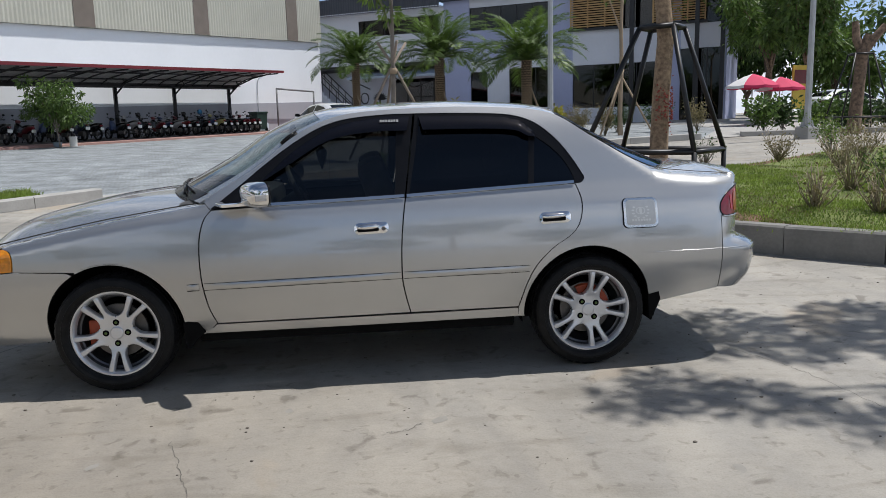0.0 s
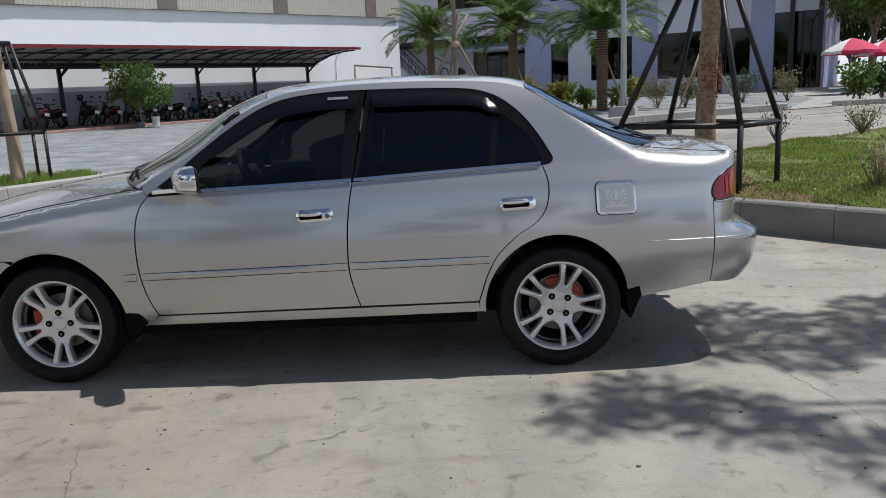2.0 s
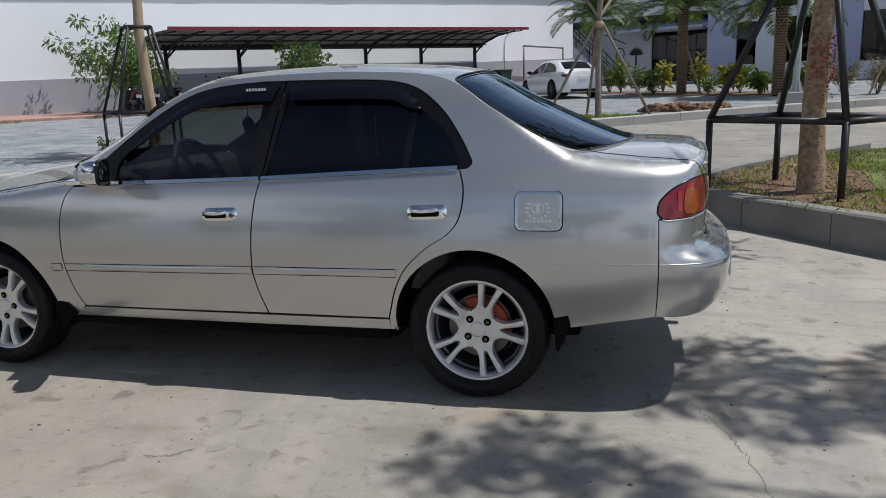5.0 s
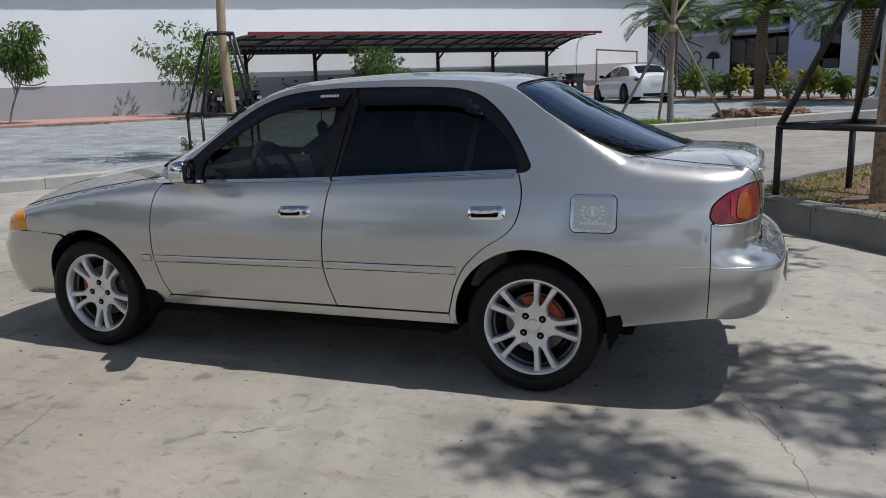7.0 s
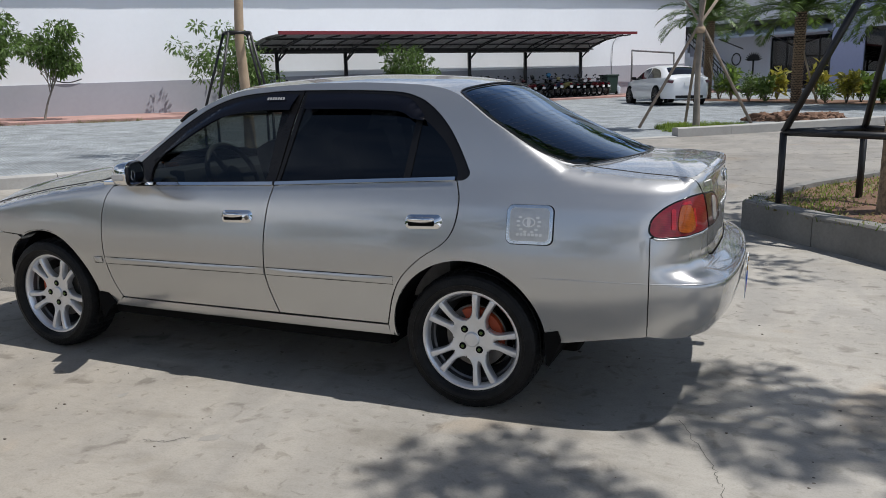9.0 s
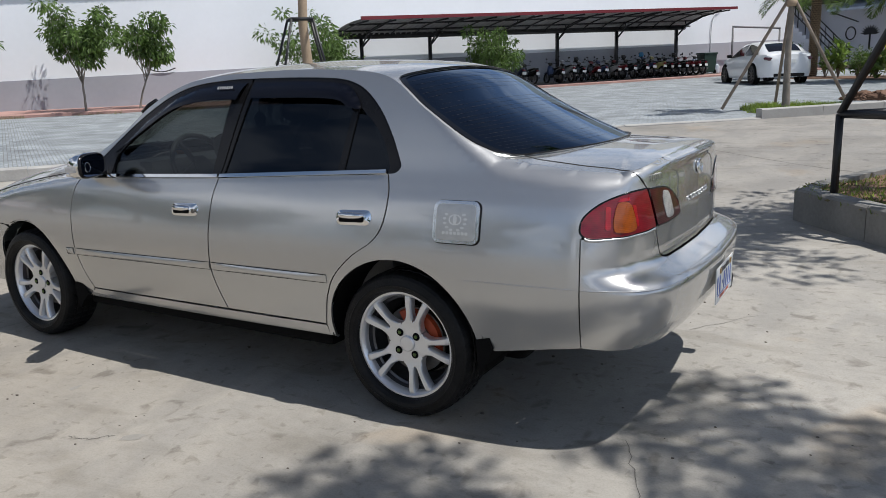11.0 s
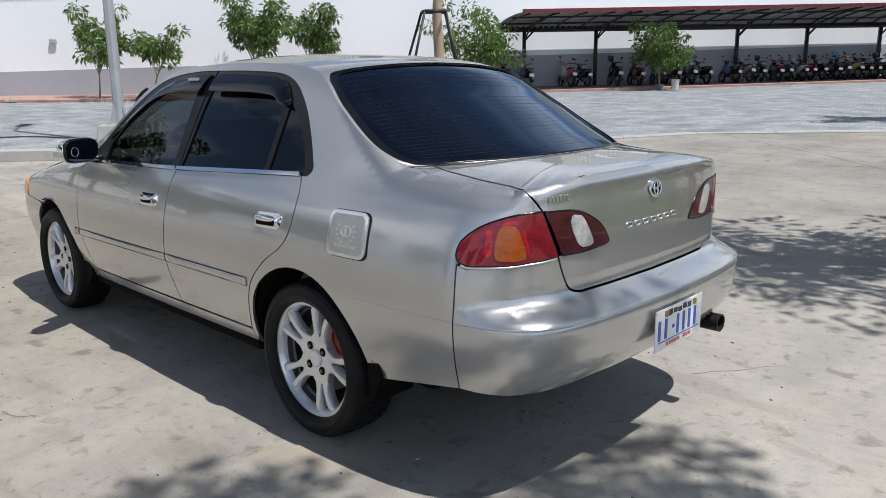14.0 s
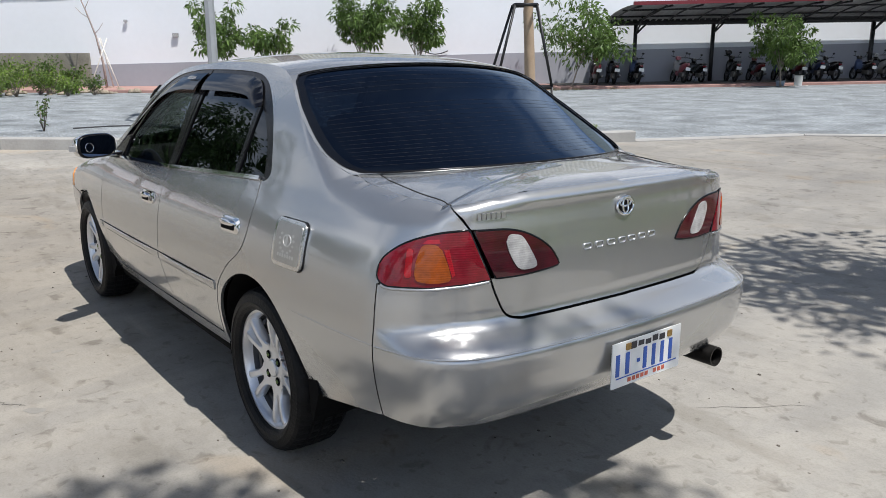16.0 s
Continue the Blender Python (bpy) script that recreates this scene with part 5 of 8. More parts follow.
# ---------------------------------------------------------------- far hall wall, along a line
LOT = Matrix.LocRotScale((-12.6, 24.9, 0), Euler((0, 0, radians(60))), None)
WALL_LOW = material("grey_painted_wall", (0.34, 0.345, 0.38), 0.8, 0, 0.06, 0.5)
WALL_WHITE = material("white_wall", (0.79, 0.81, 0.835), 0.75, 0, 0.03, 0.4)
CLADDING = material("beige_cladding", (0.46, 0.45, 0.38), 0.6, 0, 0.06, 0.7)
PILASTER = material("brown_pilaster", (0.175, 0.145, 0.12), 0.7, 0, 0.12, 2)


def lot(s, n, z, flat=False):
    """A place by the far wall: s along it, n towards it, z above the ground there (or above zero)."""
    p = LOT @ Vector((s, n, 0))
    return Vector((p.x, p.y, z + (0 if flat else rise(p.x, p.y))))


def wall_strip(name, s0, s1, n, deep, low, high, mat, label):
    """A wall between two sloping lines; low and high: height at s = 0 and its slope."""
    bm = bmesh.new()
    vs = []
    for s in (s0, s1):
        for nn in (n, n + deep):
            vs += [bm.verts.new(lot(s, nn, low[0] + low[1] * s, True)), bm.verts.new(lot(s, nn, high[0] + high[1] * s, True))]
    for q in ((0, 1, 5, 4), (2, 6, 7, 3), (1, 3, 7, 5), (0, 4, 6, 2), (0, 2, 3, 1), (4, 5, 7, 6)):
        bm.faces.new([vs[k] for k in q])
    bmesh.ops.recalc_face_normals(bm, faces=bm.faces[:])
    return tagged(part(name, bm, mat), label, "wall", kind="structure")


GREY_TOP, WHITE_TOP, CLAD_TOP = (2.239, 0.026), (5.427, 0.046), (9.134, 0.07)
wall_strip("wall_lower", -60, 21.78, 2.40, 0.3, (0, 0), GREY_TOP, WALL_LOW, "grey-painted lower wall of a hall")
wall_strip("wall_upper", -60, 21.78, 2.43, 0.27, GREY_TOP, WHITE_TOP, WALL_WHITE, "white upper wall of a hall")
bm = bmesh.new()
lows, highs = [], []
k = 0
s = -60.0
while s < 21.78:
    out = 2.25 + (0.022 if k % 4 in (1, 2) else 0.0)
    lows.append(bm.verts.new(lot(s, out, WHITE_TOP[0] + WHITE_TOP[1] * s, True)))
    highs.append(bm.verts.new(lot(s, out, CLAD_TOP[0] + CLAD_TOP[1] * s, True)))
    s += (0.075, 0.02, 0.075, 0.02)[k % 4]
    k += 1
for i in range(len(lows) - 1):
    bm.faces.new((lows[i], lows[i + 1], highs[i + 1], highs[i]))
back = [bm.verts.new(lot(a, 2.7, (WHITE_TOP if q else CLAD_TOP)[0] + (WHITE_TOP if q else CLAD_TOP)[1] * a, True)) for a, q in ((-60, 1), (21.78, 1), (21.78, 0), (-60, 0))]
tagged(part("wall_cladding", bm, CLADDING), "beige corrugated metal cladding above a white wall", "wall", kind="structure")
wall_strip("wall_back", -60, 21.78, 2.5, 0.2, WHITE_TOP, CLAD_TOP, CLADDING, "beige wall behind corrugated cladding")
for s0 in (-33.15, -25.87, -18.49, -11.12, -3.84, 3.39, 10.45, 18.20):
    wall_strip("wall_pilaster", s0, s0 + 1.05, 2.243, 0.1, (WHITE_TOP[0] + 0.02, WHITE_TOP[1]), CLAD_TOP, PILASTER, "brown pilaster strip on beige cladding")
# paved strip at the wall's foot
bm = bmesh.new()
prev = None
for k in range(90):
    s = -60 + k * 1.0
    row = [bm.verts.new(lot(s, 0, -0.05)), bm.verts.new(lot(s, 0, 0.09)), bm.verts.new(lot(s, 0.06, 0.11)), bm.verts.new(lot(s, 2.4, 0.13))]
    if prev:
        for i in range(3):
            bm.faces.new((prev[i], row[i], row[i + 1], prev[i + 1]))
    prev = row
bmesh.ops.recalc_face_normals(bm, faces=bm.faces[:])
tagged(part("wall_walkway", bm, RED_PAINT), "worn red-painted raised strip under a canopy", "walkway", kind="structure")

# mottled dark sheet over the strip paints in the canopy's shade
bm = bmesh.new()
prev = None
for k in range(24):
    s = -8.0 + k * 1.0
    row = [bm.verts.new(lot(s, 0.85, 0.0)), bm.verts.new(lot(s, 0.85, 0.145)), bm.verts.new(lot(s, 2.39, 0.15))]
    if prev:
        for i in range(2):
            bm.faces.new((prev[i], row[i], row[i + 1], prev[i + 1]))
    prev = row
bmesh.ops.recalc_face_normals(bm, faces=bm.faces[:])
tagged(part("parking_floor", bm, material("painted_canopy_shade", (0.09, 0.085, 0.08), 0.9, 0, 0.3, 1.5)), "dark floor sheet standing in for a canopy's shade", "floor", kind="structure")
# ---------------------------------------------------------------- motorbike canopy
BLACK_STEEL = material("black_painted_steel", (0.018, 0.018, 0.02), 0.45, 0.2, 0.25, 4)
FASCIA = material("dark_red_fascia", (0.15, 0.014, 0.02), 0.5, 0, 0.12, 1)
ROOF_SHEET = material("grey_roof_sheet", (0.34, 0.34, 0.34), 0.5, 0.3, 0.12, 1.5)
canopy = thing("canopy", "black steel cantilever canopy with a dark red front edge", "canopy")


def eave(s):
    return 3.57 + (s + 5.8) * 0.029


def beam(s):
    return 3.0 + (s + 4.7) * 0.018


def arch(s, f, drop=0.0):
    """A place on the canopy's curved roof, f from the front edge (0) to the beam (1)."""
    z = beam(s) + 0.06 + (eave(s) - 0.1 - beam(s) - 0.06) * math.cos(f * math.pi / 2) ** 1.15
    return lot(s, -0.75 + 2.8 * math.sin(f * math.pi / 2), z - drop, True)


bm = bmesh.new()
prev = None
for k in range(int(19.3 / 0.12)):
    s = -5.85 + k * 0.12
    row = [bm.verts.new(arch(s, f / 6) + Vector((0, 0, 0.05 + 0.018 * (k % 2)))) for f in range(7)]
    if prev:
        for i in range(6):
            bm.faces.new((prev[i], row[i], row[i + 1], prev[i + 1]))
    prev = row
part("roof_sheet", bm, ROOF_SHEET, canopy, "grey corrugated roof sheet")
bm = bmesh.new()
vs = []
for s in (-5.9, 13.35):
    for n, dz in ((-0.83, -0.09), (-0.83, 0.03), (-0.75, 0.03), (-0.75, -0.09)):
        vs.append(bm.verts.new(lot(s, n, eave(s) + dz, True)))
for q in ((0, 1, 5, 4), (1, 2, 6, 5), (2, 3, 7, 6), (3, 0, 4, 7), (0, 3, 2, 1), (4, 5, 6, 7)):
    bm.faces.new([vs[k] for k in q])
part("fascia", bm, FASCIA, canopy, "dark red front edge")
for s in np.arange(-5.6, 13.4, 1.09):
    bm = bmesh.new()
    tube(bm, [arch(s, f / 8, 0.02) for f in range(9)], 0.032, 4)
    part("rib", bm, BLACK_STEEL, canopy)
for f in (0.3, 0.62, 0.88):
    bm = bmesh.new()
    bars(bm, [(arch(-5.8, f, 0.01), arch(13.3, f, 0.01))], 0.045)
    part("purlin", bm, BLACK_STEEL, canopy)
bm = bmesh.new()
a, b = lot(-5.7, 2.05, beam(-5.7) + 0.07, True), lot(13.0, 2.05, beam(13.0) + 0.07, True)
bars(bm, [(a, b), (a + Vector((0, 0, 0.13)), b + Vector((0, 0, 0.13)))], 0.12)
part("main_beam", bm, BLACK_STEEL, canopy)
for s in (-4.7, -1.63, 1.66, 4.95, 8.48, 12.4):
    foot, top = lot(s, 2.05, 0.1), lot(s, 2.05, beam(s), True)
    bm = bmesh.new()
    bars(bm, [(foot, top)], 0.13)
    bars(bm, [(foot - Vector((0, 0, 0.02)), foot + Vector((0, 0, 0.02)))], 0.26)
    part("post", bm, BLACK_STEEL, canopy)
    bm = bmesh.new()
    bars(bm, [(top - Vector((0, 0, 0.35)), lot(s + 0.42, 1.95, beam(s) + 0.1, True))], 0.05)
    tube(bm, [lot(s, 2.0, beam(s) - 0.3, True), lot(s, 1.4, beam(s) + 0.16, True), lot(s, 0.4, eave(s) - 0.3, True), lot(s, -0.7, eave(s) - 0.13, True)], 0.035, 6)
    bars(bm, [(lot(s, 1.4, beam(s) + 0.16, True), arch(s, 0.6)), (lot(s, 0.4, eave(s) - 0.3, True), arch(s, 0.3))], 0.035)
    part("brace", bm, BLACK_STEEL, canopy)

# ---------------------------------------------------------------- motor scooters
BIKE_BLACK = material("glossy_black_plastic", (0.015, 0.015, 0.016), 0.25, 0, 0.2, 9)
BIKE_RED = material("red_plastic", (0.12, 0.010, 0.014), 0.3, 0, 0.15, 9)
BIKE_WHITE = material("white_plastic", (0.3, 0.3, 0.3), 0.35, 0, 0.1, 9)
BIKE_YELLOW = material("cream_yellow_plastic", (0.34, 0.31, 0.12), 0.35, 0, 0.1, 9)
BIKE_BLUE = material("dark_blue_plastic", (0.03, 0.05, 0.12), 0.3, 0, 0.1, 9)
BIKE_PINK = material("pink_plastic", (0.32, 0.09, 0.11), 0.35, 0, 0.1, 9)
HELMET_BLUE = material("blue_helmet", (0.05, 0.22, 0.42), 0.25, 0, 0.1, 9)


def hull(bm, rows, sides=10, power=0.7):
    """A body through rounded sections (x, half width, middle height, half height)."""
    rings = []
    for x, w, z, h in rows:
        rings.append([bm.verts.new((x, w * math.copysign(abs(math.cos(2 * math.pi * k / sides)) ** power, math.cos(2 * math.pi * k / sides)),
                                    z + h * math.copysign(abs(math.sin(2 * math.pi * k / sides)) ** power, math.sin(2 * math.pi * k / sides)))) for k in range(sides)])
    for a, b in zip(rings, rings[1:]):
        for k in range(sides):
            bm.faces.new((a[k], b[k], b[(k + 1) % sides], a[(k + 1) % sides]))
    bm.faces.new(rings[0])
    bm.faces.new(rings[-1][::-1])
    return bm


def scooter(paint, name_colour, second=None, helmet=None):
    """A step-through motor scooter, nose along +x, tail at the origin's side."""
    ob = thing("motor_scooter", f"{name_colour} motor scooter parked under a canopy", "motorbike", group="motor scooters under the canopy")
    for x in (-0.02, 1.22):
        bm = bmesh.new()
        lathe(bm, [(0.2, -0.03), (0.255, -0.045), (0.285, -0.025), (0.285, 0.025), (0.255, 0.045), (0.2, 0.03)], 20, "y", at=(x, 0, 0.285))
        w = part("wheel", bm, RUBBER, ob, smooth=40)
        bm = bmesh.new()
        lathe(bm, [(0.2, -0.02), (0.19, 0.0), (0.2, 0.02)], 20, "y", at=(x, 0, 0.285))
        for k in range(6):
            a = math.pi * k / 3
            tube(bm, [(x, 0, 0.285), (x + 0.2 * math.cos(a), 0, 0.285 + 0.2 * math.sin(a))], 0.012, 4)
        part("rim", bm, BARREL, w)
    bm = bmesh.new()
    hull(bm, [(-0.22, 0.05, 0.74, 0.05), (-0.1, 0.10, 0.70, 0.09), (0.15, 0.13, 0.62, 0.15), (0.42, 0.12, 0.55, 0.17), (0.55, 0.08, 0.42, 0.12), (0.8, 0.07, 0.36, 0.07), (0.95, 0.07, 0.45, 0.14)])
    part("body", bm, paint, ob, smooth=50)
    bm = bmesh.new()
    hull(bm, [(-0.2, 0.08, 0.80, 0.025), (0.05, 0.12, 0.81, 0.04), (0.3, 0.13, 0.77, 0.045), (0.55, 0.09, 0.74, 0.04)])
    part("seat", bm, BIKE_BLACK, ob, smooth=50)
    bm = bmesh.new()
    hull(bm, [(0.86, 0.16, 0.62, 0.16), (0.96, 0.19, 0.66, 0.26), (1.06, 0.12, 0.78, 0.16), (1.13, 0.05, 0.74, 0.1)])
    part("leg_shield", bm, second or paint, ob, smooth=50)
    bm = bmesh.new()
    hull(bm, [(0.92, 0.09, 0.98, 0.06), (1.0, 0.13, 1.0, 0.08), (1.08, 0.06, 0.97, 0.06)])
    part("headset", bm, paint, ob, smooth=50)
    bm = bmesh.new()
    hull(bm, [(1.0, 0.05, 0.50, 0.03), (1.2, 0.06, 0.60, 0.03), (1.42, 0.05, 0.52, 0.03)])
    part("front_mudguard", bm, second or paint, ob, smooth=50)
    for y in (-1, 1):
        bm = bmesh.new()
        tube(bm, [(0.97, 0.1 * y, 1.02), (0.9, 0.34 * y, 1.05)], 0.017, 6)
        part("grip", bm, BIKE_BLACK, ob)
        bm = bmesh.new()
        tube(bm, [(0.95, 0.22 * y, 1.05), (0.93, 0.29 * y, 1.2)], 0.006, 4)
        hull(bm, [(0.915, 0.05, 1.23, 0.035), (0.935, 0.055, 1.23, 0.04)])
        for v in bm.verts:
            if v.co.z > 1.185 and abs(v.co.y) < 0.07:
                v.co.y += 0.29 * y
        part("mirror", bm, BIKE_BLACK, ob)
        bm = bmesh.new()
        tube(bm, [(1.22, 0.07 * y, 0.285), (1.02, 0.07 * y, 0.75)], 0.02, 6)
        part("fork", bm, material_iron, ob)
    bm = bmesh.new()
    tube(bm, [(0.5, -0.13, 0.3), (0.2, -0.16, 0.3), (-0.2, -0.17, 0.37)], [0.03, 0.045, 0.05], 8)
    part("exhaust", bm, material_iron, ob, smooth=50)
    bm = bmesh.new()
    box(bm, -0.02, 0.45, -0.1, 0.1, 0.22, 0.42, 0.04)
    part("engine", bm, material_iron, ob)
    bm = bmesh.new()
    box(bm, -0.29, -0.275, -0.095, 0.095, 0.49, 0.615, 0.004, m=pose(0, 0, 0, 0, 0, 0))
    part("number_plate", bm, PLATE_W, ob)
    bm = bmesh.new()
    hull(bm, [(-0.27, 0.05, 0.70, 0.03), (-0.2, 0.08, 0.70, 0.045)])
    part("tail_lamp", bm, RED_LENS, ob, smooth=50)
    bm = bmesh.new()
    tube(bm, [(0.3, 0.1, 0.25), (0.22, 0.22, 0.02)], 0.012, 5)
    part("side_stand", bm, BIKE_BLACK, ob)
    if helmet is not None:
        bm = bmesh.new()
        bmesh.ops.create_uvsphere(bm, u_segments=12, v_segments=8, radius=0.13, matrix=Matrix.Translation((0.93, 0.18, 1.17)))
        part("helmet", bm, helmet, ob, smooth=60)
    return ob


def lot_pose(s, n, turn, lean=0):
    p = lot(s, n, 0.13)
    return pose(p.x, p.y, p.z, lean, 0, 60 + turn)


SCOOTERS = [(-6.6, 0.9, "red", 0), (-5.9, 1.0, "black", 1), (-5.0, 1.0, "black", 2), (-3.2, 1.1, "pink and white", 3), (-2.5, 1.1, "black", 1), (-1.2, 1.1, "black", 4), (-0.2, 1.1, "red", 0), (0.6, 1.0, "black", 2),
            (1.35, 1.0, "red", 0), (2.0, 0.9, "dark blue", 5), (2.7, 1.0, "black", 1), (4.0, 0.9, "black", 2), (4.75, 1.0, "white", 6), (5.3, 1.0, "black", 4), (6.05, 0.9, "red", 0), (6.7, 1.0, "dark blue", 5), (7.3, 0.9, "white", 6),
            (7.85, 1.0, "red", 0), (8.45, 1.0, "black", 4), (9.0, 0.9, "black", 1), (9.55, 1.0, "dark blue", 7), (10.1, 0.9, "cream yellow", 8), (10.6, 1.0, "black", 2), (11.1, 1.0, "black", 1), (11.55, 0.9, "black", 4), (12.0, 1.0, "red", 0),
            (12.5, 0.9, "red", 0), (12.95, 0.9, "black", 2)]
KINDS = {}
rnd = random.Random(5)
for s, n, colour, kind in SCOOTERS:
    if kind not in KINDS:
        paint, second, helm = [(BIKE_RED, BIKE_BLACK, None), (BIKE_BLACK, None, None), (BIKE_BLACK, BIKE_BLUE, None), (BIKE_PINK, BIKE_WHITE, None), (BIKE_BLACK, None, BIKE_BLACK), (BIKE_BLUE, BIKE_BLACK, None),
                               (BIKE_WHITE, BIKE_BLACK, None), (BIKE_BLUE, BIKE_BLACK, HELMET_BLUE), (BIKE_YELLOW, BIKE_BLACK, None)][kind]
        KINDS[kind] = scooter(paint, colour, second, helm)
        KINDS[kind].matrix_basis = lot_pose(s, n - 0.15, 79 + rnd.uniform(-8, 8), 7) @ Matrix.Scale(0.92, 4)
    else:
        copy_thing(KINDS[kind], lot_pose(s, n - 0.15 + rnd.uniform(-0.1, 0.1), 79 + rnd.uniform(-12, 12), 7 + rnd.uniform(-2, 2)) @ Matrix.Scale(0.92, 4))
# helmets of their own, bin, bottles, buckets
bm = bmesh.new()
box(bm, -0.32, 0.32, -0.38, 0.38, 0.08, 0.95, 0.03)
for v in bm.verts:
    k = 0.82 + 0.18 * v.co.z
    v.co.x, v.co.y = v.co.x * k, v.co.y * k
BIN = material("dark_green_plastic", (0.01, 0.035, 0.025), 0.5, 0, 0.15, 5)
wheelie = thing("wheelie_bin", "dark green plastic wheelie bin beside parked scooters", "bin", lot_pose(13.9, 1.4, 80))
part("bin_body", bm, BIN, wheelie)
bm = bmesh.new()
box(bm, -0.35, 0.37, -0.41, 0.41, 0.95, 1.03, 0.025)
part("bin_lid", bm, BIN, wheelie)
for y in (-0.3, 0.3):
    bm = bmesh.new()
    lathe(bm, [(0.02, y - 0.03), (0.1, y - 0.03), (0.1, y + 0.03), (0.02, y + 0.03)], 16, "y", at=(-0.25, 0, 0.1))
    part("bin_wheel", bm, RUBBER, wheelie)
bm = bmesh.new()
lathe(bm, [(0.0, 0.01), (0.13, 0.01), (0.15, 0.36), (0.155, 0.37), (0.145, 0.37), (0.13, 0.05), (0, 0.05)], 20)
pail = part("bucket", bm, material("pale_bucket", (0.6, 0.6, 0.58), 0.5, 0, 0.1, 9), smooth=40)
tagged(pail, "white plastic paint bucket on a red strip", "bucket")
pail.matrix_basis = lot_pose(0.55, -0.35, 0)
pail.location.z -= 0.12
bm = bmesh.new()
lathe(bm, [(0.0, 0.01), (0.12, 0.01), (0.17, 0.2), (0.18, 0.2), (0.165, 0.2), (0.12, 0.03), (0, 0.03)], 20)
bowl = part("basin", bm, material("grey_blue_plastic", (0.25, 0.3, 0.36), 0.5, 0, 0.1, 9), smooth=40)
tagged(bowl, "grey-blue plastic basin beside a bucket", "basin")
bowl.matrix_basis = lot_pose(-0.1, -0.3, 0)
bowl.location.z -= 0.12
for k in range(5):
    bm = bmesh.new()
    lathe(bm, [(0.0, 0.0), (0.13, 0.0), (0.135, 0.33), (0.1, 0.4), (0.03, 0.43), (0.03, 0.5), (0, 0.5)], 16)
    jug = part("water_bottle", bm, material("cloudy_plastic", (0.45, 0.5, 0.55), 0.3, 0, 0.1, 9) if k == 0 else bpy.data.materials["cloudy_plastic"], smooth=40)
    tagged(jug, "cloudy plastic water cooler bottle by a wall", "bottle", group="water bottles by the wall")
    jug.matrix_basis = lot_pose(14.7 + 0.32 * (k % 3), 2.0 + 0.3 * (k // 3), 0)
# steel goal frame by the wall
bm = bmesh.new()
bars(bm, [(lot(16.2, 1.8, 0.1), lot(16.2, 1.8, 2.42)), (lot(19.9, 1.8, 0.1), lot(19.9, 1.8, 2.3)), (lot(16.17, 1.8, 2.42), lot(19.93, 1.8, 2.3))], 0.07)
tagged(part("steel_frame", bm, material("grey_steel", (0.16, 0.16, 0.16), 0.5, 0.3, 0.2, 5)), "thin grey steel frame standing by a wall", "frame")
# ---------------------------------------------------------------- plants
def leaf_material(name, colour, low):
    m = material(name, colour, 0.5, 0, 0.3, 2.5, tint=low)
    t, b = m.node_tree, m.node_tree.nodes["Principled BSDF"]
    geo, hsv = t.nodes.new("ShaderNodeNewGeometry"), t.nodes.new("ShaderNodeHueSaturation")
    span = t.nodes.new("ShaderNodeMapRange")
    span.inputs["To Min"].default_value, span.inputs["To Max"].default_value = 0.55, 1.5
    t.links.new(geo.outputs["Random Per Island"], span.inputs["Value"])
    t.links.new(span.outputs[0], hsv.inputs["Value"])
    t.links.new(b.inputs["Base Color"].links[0].from_socket, hsv.inputs["Color"])
    t.links.new(hsv.outputs[0], b.inputs["Base Color"])
    thru, add = t.nodes.new("ShaderNodeBsdfTranslucent"), t.nodes.new("ShaderNodeMixShader")
    add.inputs[0].default_value = 0.35
    t.links.new(hsv.outputs[0], thru.inputs[0])
    t.links.new(b.outputs[0], add.inputs[1])
    t.links.new(thru.outputs[0], add.inputs[2])
    t.links.new(add.outputs[0], t.nodes["Material Output"].inputs[0])
    return m


LEAF = leaf_material("mid_green_leaf", (0.115, 0.185, 0.04), (0.045, 0.085, 0.02))
LEAF_PALE = leaf_material("yellow_green_leaf", (0.18, 0.26, 0.045), (0.065, 0.12, 0.025))
LEAF_DARK = leaf_material("dark_green_leaf", (0.045, 0.085, 0.02), (0.02, 0.045, 0.012))
PALM_LEAF = leaf_material("palm_leaf", (0.115, 0.18, 0.035), (0.035, 0.07, 0.014))
DRY_LEAF = leaf_material("dry_grass", (0.24, 0.20, 0.10), (0.12, 0.11, 0.05))
GRASS = leaf_material("grass_blade", (0.23, 0.31, 0.05), (0.12, 0.175, 0.03))
FLAKY_BARK = material("flaky_pale_bark", (0.33, 0.235, 0.15), 0.9, 0, 0.4, 23, bump=1.0, bump_scale=55, tint=(0.14, 0.095, 0.065))
BARK = material("brown_bark", (0.19, 0.13, 0.09), 0.9, 0, 0.6, 11, bump=1.0, bump_scale=38, tint=(0.055, 0.04, 0.03))
PALM_SCALE = material("palm_leaf_stub", (0.24, 0.165, 0.10), 0.85, 0, 0.3, 9)
PALM_CORE = material("dark_palm_trunk", (0.035, 0.026, 0.02), 0.95, 0, 0.3, 9)
PALE_BARK = material("pale_bark", (0.36, 0.27, 0.185), 0.85, 0, 0.2, 4, bump=0.5, bump_scale=40)
GREY_BARK = material("grey_bark", (0.22, 0.19, 0.16), 0.9, 0, 0.3, 5, bump=0.6, bump_scale=40)


def leaf(verts, faces, p, way, side, length, width, droop=0.25):
    """One folded leaf of two triangles a half."""
    i = len(verts)
    tip = p + way * length + Vector((0, 0, -droop * length))
    mid = p + way * length * 0.5
    verts += [p, mid + side * width / 2, tip, mid - side * width / 2]
    faces.append((i, i + 1, i + 2, i + 3))


